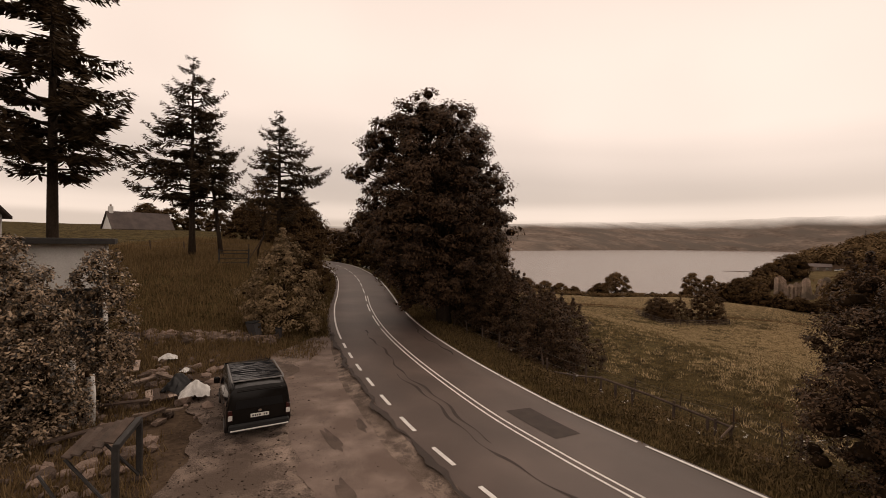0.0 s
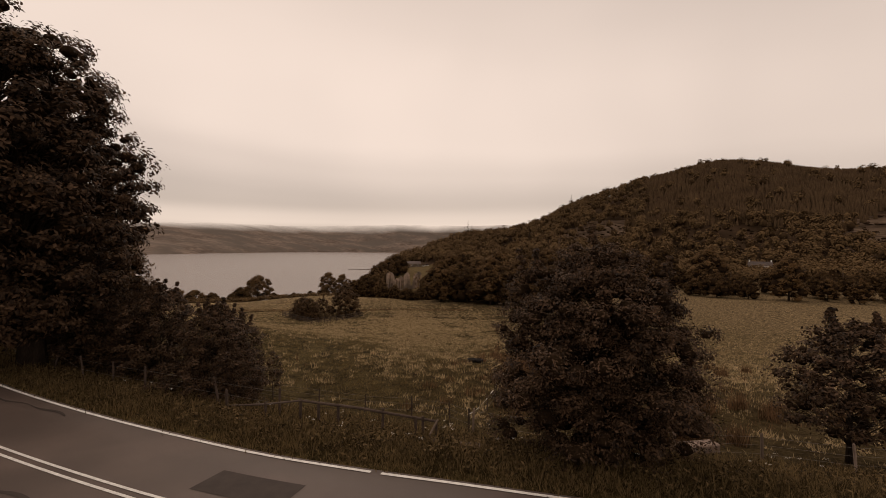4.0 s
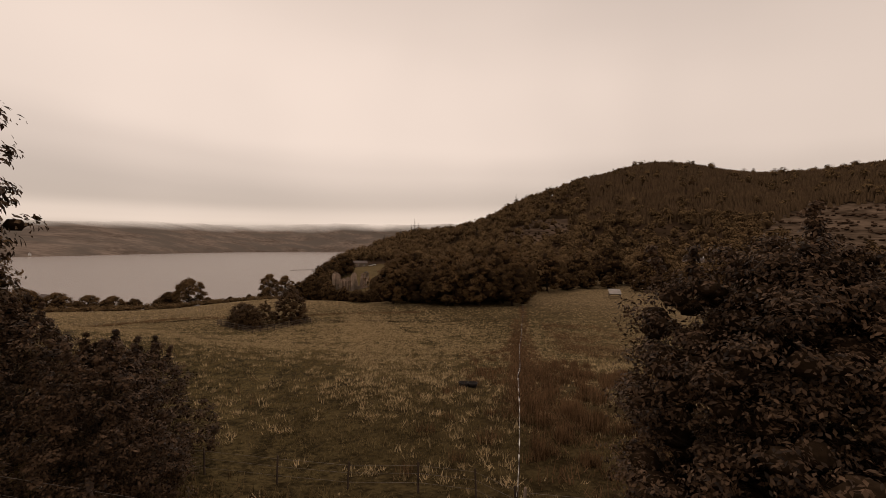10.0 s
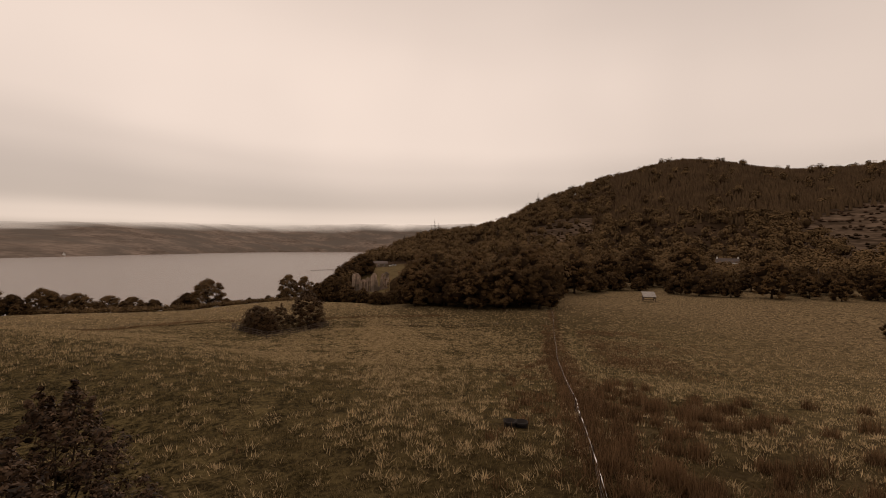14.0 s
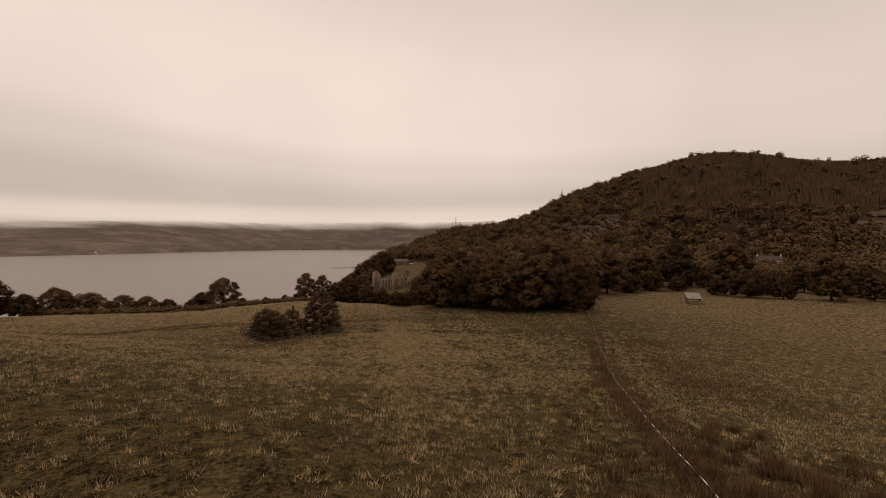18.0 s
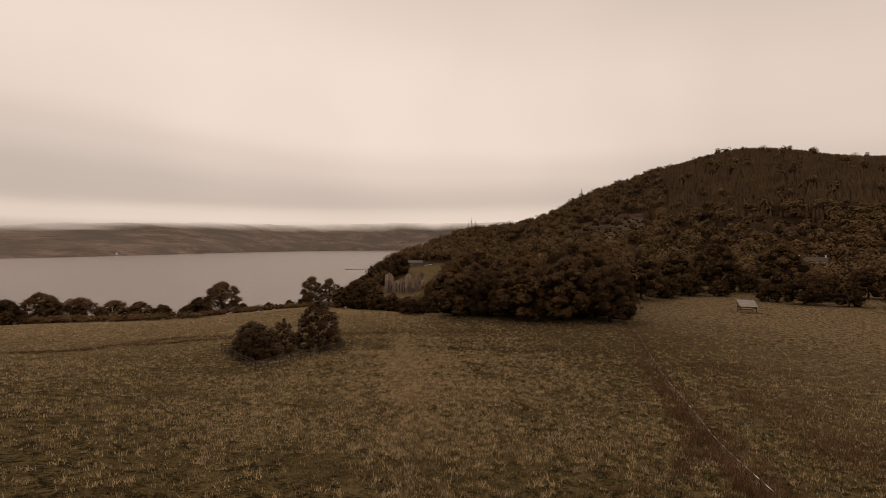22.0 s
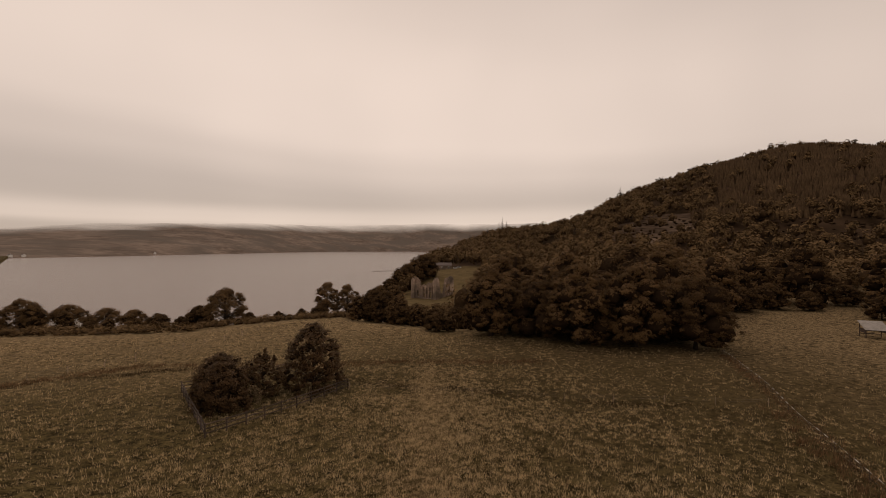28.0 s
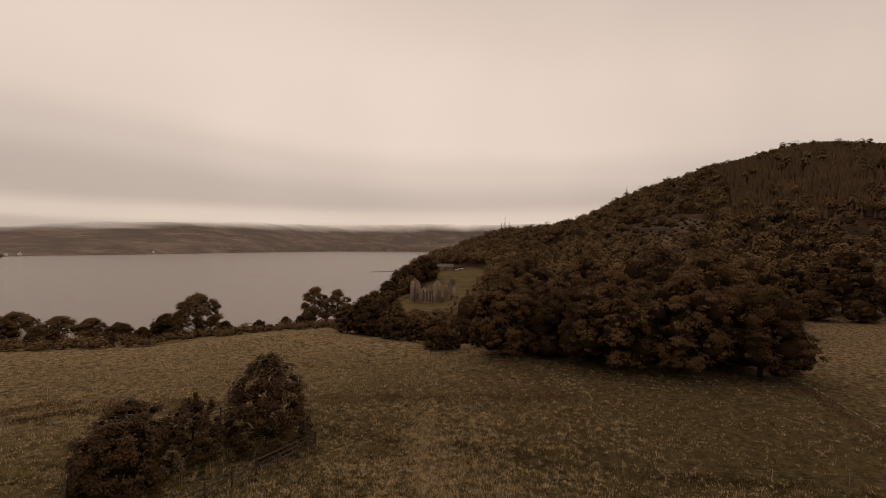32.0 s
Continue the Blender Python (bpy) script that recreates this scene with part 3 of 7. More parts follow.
def bumps(x, y, s, seed=0.0):
    return np.sin(x / s + seed) * np.sin(y / s * 0.83 + 1.7 * seed) + 0.5 * np.sin(x / s * 2.1 + y / s * 1.3 + seed) * np.sin(y / s * 1.9 - x / s + 2 * seed)


def height(x, y):
    x, y = np.asarray(x, float), np.asarray(y, float)
    d, j = road_near(x, y)
    zr = road_z(j)
    # field side
    f = curve(np.clip(d, 3.2, 300), [3.2, 4.4, 7, 10, 25, 35, 50, 63, 80, 120, 200, 300], [-0.12, -0.3, -1.0, -2.0, -3.0, -5.0, -7.7, -8.7, -9.6, -9.9, -11.0, -11.5])
    f = f - 1.2 * smoothstep(45, 85, y) * smoothstep(30, 60, d)
    f = f + zr * (1 - smoothstep(3, 12, d)) + 0.16 * bumps(x, y, 7.0) * smoothstep(8, 20, d) + 0.25 * bumps(x, y, 23.0, 1.0) * smoothstep(20, 50, d)
    f = f + 0.72 * np.exp(-(((x - 48) * 0.9 + (y - 32.5) * 0.44) / 15.0) ** 2 - ((-(x - 48) * 0.44 + (y - 32.5) * 0.9) / 11.0) ** 2)
    # hillside above the lay-by
    q = -0.5 * x + 0.87 * y
    up = curve(np.clip(q, -60, 600), [-60, 0, 14, 20, 27, 33, 40, 46, 59, 111, 200, 600], [0.2, 0.2, 0.2, 0.3, 0.7, 2.0, 3.4, 4.0, 4.9, 7.5, 11, 28])
    up = up + 0.12 * bumps(x, y, 5.0, 2.0) * smoothstep(24, 32, q)
    left = zr - 0.10 + (up - zr + 0.10) * smoothstep(3.6, 11.0, -d)
    z = np.where(d > 0, f, left)
    z = np.where(np.abs(d) < 3.3, zr - 0.15, z)
    # beyond the pasture: the bank to the lake, the valley, the wooded hill
    az, r = polar(x, y)
    e = np.interp(az, AZ, EDGE)
    ridge = curve(az, RIDGE_AZ, RIDGE_Z)
    rr = np.interp(az, RIDGE_AZ, RIDGE_R)
    valley = np.interp(az, [-180, 33, 36.5, 39, 44, 50, 58, 64, 100, 180], [-34, -34, -27, -21, -20, -17, -12, -10, -9, -5])
    lawn = np.where((az > 36) & (az < 56), 10.5 * smoothstep(285, 400, r), 0.0) * smoothstep(39, 42, az) * (1 - smoothstep(50, 56, az))
    over = np.clip(r - e, 0, 400)
    bank_k = 1 - smoothstep(36, 40, az)
    z = z - 0.11 * np.minimum(over, 45) * bank_k
    out = z + (valley - z) * (smoothstep(0, 62, over) * (1 - bank_k) + smoothstep(38, 80, over) * bank_k)
    out = np.where((x > 0) & (az > 0), out + lawn, z)
    foot = np.where(az > 56, 330, 400)
    t = np.clip((r - foot) / (rr - foot), 0, 1)
    rise = t * t * (3 - 2 * t) * 0.65 + t * 0.35
    hill = (ridge - out) * rise
    past = np.clip((r - rr) / 900.0, 0, 1)
    hill = hill - np.clip((r - rr + 20) / 120.0, 0, 1) * 45.0 * (1 - smoothstep(42, 50, az))
    hill = hill - past * np.maximum(ridge, 0) * 0.8 + 3.0 * bumps(x, y, 60.0, 3.0) * smoothstep(foot, foot + 120, r) * (r < rr + 400)
    return np.where((az > 0) & (az < 178) & (r > foot), out + np.where(az > 30, hill, 0), out)


def ground_z(x, y):
    return float(height(np.array([x]), np.array([y]))[0])


def stretched(lo, hi, a, b, fine, grow=1.09):
    """Grid lines: even between a and b, wider and wider out to lo and hi."""
    mid = list(np.arange(a, b + 1e-6, fine))
    right, s = [], fine
    while (right[-1] if right else b) < hi:
        s *= grow
        right.append((right[-1] if right else b) + s)
    left, s = [], fine
    while (left[-1] if left else a) > lo:
        s *= grow
        left.append((left[-1] if left else a) - s)
    return np.array(left[::-1] + mid + right)


GX = stretched(-1500, 2200, -30, 75, 0.85, 1.045)
GY = stretched(-1500, 2200, -6, 105, 0.85, 1.045)
gx, gy = np.meshgrid(GX, GY)
gz = height(gx, gy)
gi = np.arange(gx.size).reshape(gx.shape)
GF = np.stack([gi[:-1, :-1], gi[:-1, 1:], gi[1:, 1:], gi[1:, :-1]], -1).reshape(-1, 4)
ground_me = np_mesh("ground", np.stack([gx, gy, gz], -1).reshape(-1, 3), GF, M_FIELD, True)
ground_me.materials.append(M_HILL)
ground_me.materials.append(M_SOIL)
ground_me.materials.append(M_FELLED)
ground_me.materials.append(M_LAWN)
fx, fy = gx[:-1, :-1] + 0.4, gy[:-1, :-1] + 0.4
faz, fr = polar(fx, fy)
fd, _ = road_near(fx, fy)
slot = np.where((fr > 330) & (faz > 30), 1, 0)
wob = 0.25 * bumps(fx, fy, 14.0) + 0.15 * bumps(fx, fy, 6.0, 1.0)
felled = (((faz - 98.5) / 9.5) ** 2 + ((fr - 455) / 90) ** 2 + wob < 1) | (((faz - 66.5) / 4.5) ** 2 + ((fr - 455) / 40) ** 2 + wob < 1)
slot = np.where(felled, 3, slot)
slot = np.where((faz > 38.5) & (faz < 48.5) & (fr > 215) & (fr < 400), 4, slot)
heap = ((fx + 9.5) / 7.0) ** 2 + ((fy - 14.5) / 9.5) ** 2
slot = np.where((heap < 1) & (fd < -4.5) & (fy < 22.5), 2, slot)
ground_me.polygons.foreach_set("material_index", slot.ravel().astype(np.int32))
tagged(new("ground", ground_me), "rough olive-brown pasture sloping from the road to the lake", "ground", kind="structure")

# water and far shore
lake = Build()
lake.add([(-4200, -200, LAKE), (4700, -200, LAKE), (4700, 4900, LAKE), (-4200, 4900, LAKE)], [(0, 1, 2, 3)])
solid("water", lake, M_WATER, "calm grey lake reflecting the overcast sky", "lake", kind="structure")

SHORE_AZ = np.linspace(-17, 62, 140)
shore_r = np.interp(SHORE_AZ, [-60, -25, -10, -2, 8, 15, 21, 30, 40, 62], [1900, 1450, 1350, 1410, 1640, 1950, 2390, 3400, 4150, 4350])
crest = np.interp(SHORE_AZ, [-60, -12, -4, 2, 10, 25, 40, 62], [200, 125, 105, 135, 175, 240, 290, 300])
rowsV = []
STEPS = 26
for k in range(STEPS):
    t = k / (STEPS - 1)
    rad = shore_r + t * np.minimum(1500, 4800 - shore_r)
    prof = 0.10 * min(1, t * 8) + 0.9 * t ** 1.25
    a = np.radians(SHORE_AZ)
    x, y = HUB[0] + rad * np.sin(a), HUB[1] + rad * np.cos(a)
    z = LAKE - 2 + crest * prof + 6 * prof * bumps(x, y, 230.0, 1.0) + 3 * prof * bumps(x, y, 61.0, 2.0)
    rowsV.append(np.stack([x, y, z], -1))
FV = np.array(rowsV)
n_az = len(SHORE_AZ)
fi = np.arange(STEPS * n_az).reshape(STEPS, n_az)
FF = np.stack([fi[:-1, :-1], fi[:-1, 1:], fi[1:, 1:], fi[1:, :-1]], -1).reshape(-1, 4)
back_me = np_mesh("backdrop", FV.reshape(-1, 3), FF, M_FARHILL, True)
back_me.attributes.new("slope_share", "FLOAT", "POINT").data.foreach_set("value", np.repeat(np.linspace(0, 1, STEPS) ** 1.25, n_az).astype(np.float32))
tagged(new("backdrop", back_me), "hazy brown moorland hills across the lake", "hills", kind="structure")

# ---- road ----


def along(s):
    """Places, right-hand normals and heights at distances s along the road."""
    s = np.asarray(s, float)
    p = np.stack([np.interp(s, ROAD_S, ROAD[:, 0]), np.interp(s, ROAD_S, ROAD[:, 1])], 1)
    t = np.stack([np.interp(s, ROAD_S, ROAD_T[:, 0]), np.interp(s, ROAD_S, ROAD_T[:, 1])], 1)
    t /= np.linalg.norm(t, axis=1)[:, None]
    z = np.interp(s, ROAD_S, road_z(np.arange(len(ROAD))))
    bank = 0.045 * (1 - smoothstep(30, 60, p[:, 1]))
    return p, np.stack([t[:, 1], -t[:, 0]], 1), z, bank


def ribbon(s, offs, lift, drops=None):
    """A sheet along the road at the given offsets from its middle."""
    p, nrm, z, bank = along(s)
    n, V = len(s), []
    for k, o in enumerate(offs):
        V.append(np.c_[p + nrm * o, z + lift - bank * np.clip(o, -HALF, HALF) - (drops[k] if drops else 0)])
    F = [(k * n + i, (k + 1) * n + i, (k + 1) * n + i + 1, k * n + i + 1) for k in range(len(offs) - 1) for i in range(n - 1)]
    return np.concatenate(V), np.array(F)


END = float(ROAD_S[-1])


def s_of(x, y):
    return float(ROAD_S[np.argmin(np.hypot(ROAD[:, 0] - x, ROAD[:, 1] - y))])


V, F = ribbon(np.arange(0, END, 0.6), [-HALF - 0.7, -HALF, -1.5, 0, 1.5, 2.62, 2.85], 0.0, [0.4, 0.0, 0, 0, 0, 0.0, 0.3])
tagged(new("road", np_mesh("road", V, F, M_ASPHALT, True)), "worn grey asphalt road curving round a bend", "road", kind="structure")


def marking(s_a, s_b, off, width, label):
    V, F = ribbon(np.linspace(s_a, s_b, max(2, int((s_b - s_a) / 0.5) + 1)), [off - width / 2, off + width / 2], 0.012)
    return tagged(new("road_marking", np_mesh("road_marking", V, F, M_PAINT)), label, "road marking", "road markings", "structure")


gap = s_of(3.85, 10.9)
marking(4, gap - 0.14, 2.46, 0.11, "solid white edge line along the grass verge")
marking(gap + 0.14, END - 2, 2.46, 0.11, "solid white edge line along the grass verge")
dash0 = s_of(2.1, 14.2) + 10.5
marking(dash0 + 1.0, END - 2, -2.95, 0.10, "solid white edge line beside the hillside")
for k in range(16):
    marking(dash0 - 2.0 * k - 1.0, dash0 - 2.0 * k, -2.95, 0.12, "short white dash across the lay-by mouth")
mid = s_of(-4.4, 36.9)
marking(10, mid + 8, -0.06, 0.08, "worn white line of the double centre line")
marking(10, mid - 9, -0.29, 0.08, "worn white line of the double centre line")
k = mid - 8.0
while k < END - 10:
    marking(k, k + 4.0, -0.27, 0.10, "worn white dash of the centre line")
    k += 6.0
V, F = ribbon(np.linspace(s_of(3.05, 12.6), s_of(2.05, 14.7), 8), [0.45, 0.95, 1.42], 0.006)
tagged(new("tarmac_patch", np_mesh("tarmac_patch", V, F, M_PATCH)), "dark square repair in the asphalt", "road patch", kind="structure")
# sealed cracks wander along the near lane
for off, a, b in ((-1.25, s_of(2.8, 13), s_of(-2.6, 28)), (-1.55, s_of(4.5, 10), s_of(0.4, 19)), (1.9, s_of(-0.5, 21.5), s_of(-2.6, 28.5))):
    ss = np.arange(a, b, 0.25)
    wob = 0.12 * np.sin(ss * 0.9) + 0.06 * np.sin(ss * 3.1 + off)
    p, nrm, z, bank = along(ss)
    w = 0.035 + 0.025 * np.sin(ss * 2.3)
    A, B = p + nrm * (off + wob - w)[:, None], p + nrm * (off + wob + w)[:, None]
    zz = z - bank * off + 0.007
    n = len(ss)
    tagged(new("sealed_crack", np_mesh("sealed_crack", np.concatenate([np.c_[A, zz], np.c_[B, zz]]), np.array([(i, n + i, n + i + 1, i + 1) for i in range(n - 1)]), M_PATCH)), "dark tarry seam along the lane", "road seam", kind="structure")

# lay-by beside the bend: rough gravelly ground behind, an old tarmac apron next to the road
ss = np.arange(s_of(8.0, 4.0), s_of(-2.4, 27.5), 0.25)
p, nrm, z, bank = along(ss)
full = np.interp(ss, [ss[0], ss[0] + 4, s_of(0.4, 19), s_of(-1.2, 23.5), ss[-1]], [4.75, 4.75, 4.6, 2.0, 0.2])
full = full + (0.22 * np.sin(ss * 1.1) + 0.14 * np.sin(ss * 2.9 + 1) + 0.07 * np.sin(ss * 7.3)) * np.clip(full / 3, 0, 1)


def apron(name, u0, u1, lift0, material, label, seed):
    cols = []
    for k in range(9):
        u = u0 + (u1 - u0) * k / 8
        edge = 0.12 * np.sin(ss * 1.7 + seed) + 0.07 * np.sin(ss * 4.3 + 2 * seed) + 0.035 * np.sin(ss * 11.0 + seed)
        depth = 0.75 + u * full + (edge if k == 8 and u1 < 1 else 0)
        q = p - nrm * (HALF + 0.12 + depth - 0.75 * (1 - u))[:, None]
        h = np.where(u == 0, z - 0.02 + bank * HALF * 0.6, height(q[:, 0], q[:, 1]) + lift0)
        cols.append(np.c_[q, h])
    n = len(ss)
    F = np.array([((k + 1) * n + i, k * n + i, k * n + i + 1, (k + 1) * n + i + 1) for k in range(8) for i in range(n - 1)])
    return tagged(new(name, np_mesh(name, np.concatenate(cols), F, material, True)), label, "lay-by", kind="structure")


apron("layby", 0.0, 1.0, 0.05, M_LAYBY, "patchy broken tarmac and gravel lay-by beside the road", 0.0)
apron("layby_apron", 0.03, 0.52, 0.062, M_APRON, "cracked old tarmac apron next to the road", 1.3)


def blot(x, y, a, b, turn, material, label, seed, lift=0.07):
    """A ragged flat patch on the lay-by."""
    g = np.random.default_rng(seed)
    n = 30
    th = np.arange(n) * 2 * np.pi / n
    k = 1 + 0.22 * np.sin(2 * th + g.uniform(0, 6)) + 0.16 * np.sin(5 * th + g.uniform(0, 6)) + g.normal(size=n) * 0.035
    px, py = np.cos(th) * a * k, np.sin(th) * b * k
    c, s = math.cos(turn), math.sin(turn)
    X, Y = x + px * c - py * s, y + px * s + py * c
    V = np.concatenate([[(x, y, ground_z(x, y) + lift)], np.c_[X, Y, height(X, Y) + lift]])
    F = np.array([(0, 1 + i, 1 + (i + 1) % n) for i in range(n)])
    return tagged(new("tarmac_stain", np_mesh("tarmac_stain", V, F, material)), label, "stain", "stains on the lay-by", "structure")


for k, (x, y, a, b, t) in enumerate(((-1.75, 9.9, 0.75, 0.16, 2.0), (-1.2, 7.7, 0.42, 0.2, 1.9), (-2.6, 12.6, 0.9, 0.14, 2.1), (-3.0, 8.4, 0.6, 0.25, 1.4), (-1.95, 13.6, 0.5, 0.12, 2.0))):
    blot(x, y, a, b, t, M_STAIN, "dark damp stain on the old tarmac", 300 + k)
# crumbling joint between the road and the apron
g = np.random.default_rng(17)
wob = 0.08 * np.sin(ss * 1.3) + 0.06 * np.sin(ss * 3.7) + g.normal(size=len(ss)) * 0.03
wd = 0.045 + 0.03 * np.sin(ss * 2.1 + 1) + np.abs(g.normal(size=len(ss))) * 0.02
zz = z + bank * HALF * 0.75 + 0.022
A, B = p - nrm * (HALF + 0.18 + wob + wd)[:, None], p - nrm * (HALF + 0.14 + wob - wd)[:, None]
n = len(ss)
tagged(new("road_joint", np_mesh("road_joint", np.concatenate([np.c_[A, zz - 0.012], np.c_[B, zz - 0.008]]), np.array([(i, n + i, n + i + 1, i + 1) for i in range(n - 1)]), M_PATCH)), "crumbling dirt-filled joint along the road edge", "road joint", kind="structure")

# ---- trees ----


def leaf_quads(rng, C, N, size, slim=0.48, fold=0.18):
    """One folded leaf for each centre and normal."""
    n = len(C)
    R = rng.normal(size=(n, 3))
    U = np.cross(N, R)
    U /= np.linalg.norm(U, axis=1)[:, None] + 1e-9
    W = np.cross(N, U)
    s = (size * rng.uniform(0.6, 1.3, n))[:, None]
    a, b = C - U * s, C + U * s
    c, d = C + W * s * slim + N * s * fold, C - W * s * slim + N * s * fold
    V = np.stack([a, c, b, d], 1).reshape(-1, 3)
    return V, np.arange(4 * n).reshape(n, 4)


def crown(rng, lobes, clusters, per, size, spread=0.35, up=0.75, inner=0.72):
    """Leaves in clusters over the skins of several lobes (x, y, z, radius, flatness)."""
    L = np.array(lobes, float)
    w = L[:, 3] ** 2
    k = rng.choice(len(L), clusters, p=w / w.sum())
    D = rng.normal(size=(clusters, 3))
    D[:, 2] = np.where(rng.uniform(size=clusters) < 0.6, np.abs(D[:, 2]), D[:, 2])
    D /= np.linalg.norm(D, axis=1)[:, None]
    rad = L[k, 3] * np.where(rng.uniform(size=clusters) < 0.14, rng.uniform(1.0, 1.38, clusters), rng.uniform(0.70, 1.06, clusters))
    C = L[k, :3] + D * rad[:, None] * np.c_[np.ones(clusters), np.ones(clusters), L[k, 4]]
    q = np.full(clusters, 9.0)
    for i, (x, y, z, r, fl) in enumerate(L):
        dist = np.sqrt((C[:, 0] - x) ** 2 + (C[:, 1] - y) ** 2 + ((C[:, 2] - z) / fl) ** 2) / r
        q = np.minimum(q, np.where(k == i, 9, dist))
    keep = q > inner
    C, D = C[keep], D[keep]
    m = len(C)
    P = np.repeat(C, per, 0) + rng.normal(size=(m * per, 3)) * spread * np.array([1, 1, 0.42])
    N = np.repeat(D, per, 0) * 0.6 + np.array([0, 0, up]) + rng.normal(size=(m * per, 3)) * 0.36
    N /= np.linalg.norm(N, axis=1)[:, None]
    return leaf_quads(rng, P, N, size)


def limbs(rng, base_r, h, lobes, fork=0.35, lean=(0, 0)):
    """A tapered trunk with a limb into each lobe."""
    b = Build()
    top = Vector((lean[0], lean[1], h))
    trunk = [Vector((0, 0, -0.3)), Vector((rng.normal() * 0.05, 0, h * 0.12))]
    for t in (0.35, 0.6, 0.85, 1.0):
        trunk.append(top * t + Vector((rng.normal() * 0.12, rng.normal() * 0.12, 0)))
    b.tube(trunk, [base_r * 1.35, base_r, base_r * 0.85, base_r * 0.6, base_r * 0.35, base_r * 0.12], 8)
    for x, y, z, r, fl in lobes:
        t0 = rng.uniform(fork, 0.75)
        a = top * t0
        e = Vector((x, y, z))
        if (e - a).length < 0.5:
            continue
        m = a.lerp(e, 0.5) + Vector((rng.normal() * 0.2, rng.normal() * 0.2, 0.1 * r))
        b.tube([a, m, e], [base_r * 0.42, base_r * 0.28, base_r * 0.08], 6)
        for k in range(3):
            e2 = e + Vector((rng.normal(), rng.normal(), rng.normal() * 0.6)) * r * 0.55
            b.tube([m.lerp(e, 0.4), (m.lerp(e, 0.4) + e2) / 2 + Vector((0, 0, 0.1)), e2], [base_r * 0.16, base_r * 0.1, base_r * 0.03], 5)
    return b


def round_lobes(rng, h, r, low, n=14, top=1.0):
    """Lobes that fill an egg-shaped crown from height low to h."""
    out = []
    mid_z, half_z = (h + low) / 2, (h - low) / 2
    small = (14 / n) ** 0.5
    for i in range(n):
        u = (i + 0.5) / n
        zz = 1 - 2 * u
        a = i * 2.39996 + rng.uniform(-0.3, 0.3)
        ring = math.sqrt(max(0.02, 1 - abs(zz) ** 2.2)) * (1.0 if zz < 0 else top)
        k = rng.uniform(0.58, 0.78)
        lr = r * rng.uniform(0.28, 0.46) * small
        out.append((math.cos(a) * r * ring * k, math.sin(a) * r * ring * k, mid_z + zz * (half_z - lr * 0.7), lr, rng.uniform(0.75, 0.95)))
    out.append((0, 0, mid_z, r * 0.5, 1.1))
    for _ in range(n // 5):
        # stray boughs break the outline
        a, zz = rng.uniform(0, 6.28), rng.uniform(-0.5, 0.95)
        ring = math.sqrt(max(0.02, 1 - abs(zz) ** 2.2)) * (1.0 if zz < 0 else top)
        out.append((math.cos(a) * r * ring * 0.98, math.sin(a) * r * ring * 0.98, mid_z + zz * half_z, r * rng.uniform(0.14, 0.24) * small, 0.9))
    return out


def tree(seed, h, r, low, label, trunk_r=0.25, n_lobes=14, clusters=900, per=14, size=0.16, spread=0.35, leaf=None, lobes=None, name="tree", category="tree", group="", lean=(0, 0), top=1.0, shift=(0, 0)):
    rng = np.random.default_rng(seed)
    lobes = [(x + shift[0], y + shift[1], z, q, fl) for x, y, z, q, fl in lobes or round_lobes(rng, h, r, low, n_lobes, top)]
    t = thing(name, label, category, group)
    part("trunk", limbs(rng, trunk_r, h * 0.8, lobes, lean=lean), M_BARK, t, smooth=True)
    V, F = crown(rng, lobes, clusters, per, size, spread)
    part("crown", np_mesh("crown", V, F, leaf or M_LEAF), None, t)
    return t


CORE_RINGS = [(0.55, -0.83), (0.98, -0.15), (0.55, 0.83)]
CORE_V = np.array([(math.cos(k * math.pi / 3 + 0.5 * j) * q, math.sin(k * math.pi / 3 + 0.5 * j) * q, z) for j, (q, z) in enumerate(CORE_RINGS) for k in range(6)])
CORE_F = np.array([(6 * j + k, 6 * j + (k + 1) % 6, 6 * j + 6 + (k + 1) % 6, 6 * j + 6 + k) for j in range(2) for k in range(6)] + [(3, 2, 1, 0), (5, 4, 3, 0), (12, 13, 14, 15), (12, 15, 16, 17)])


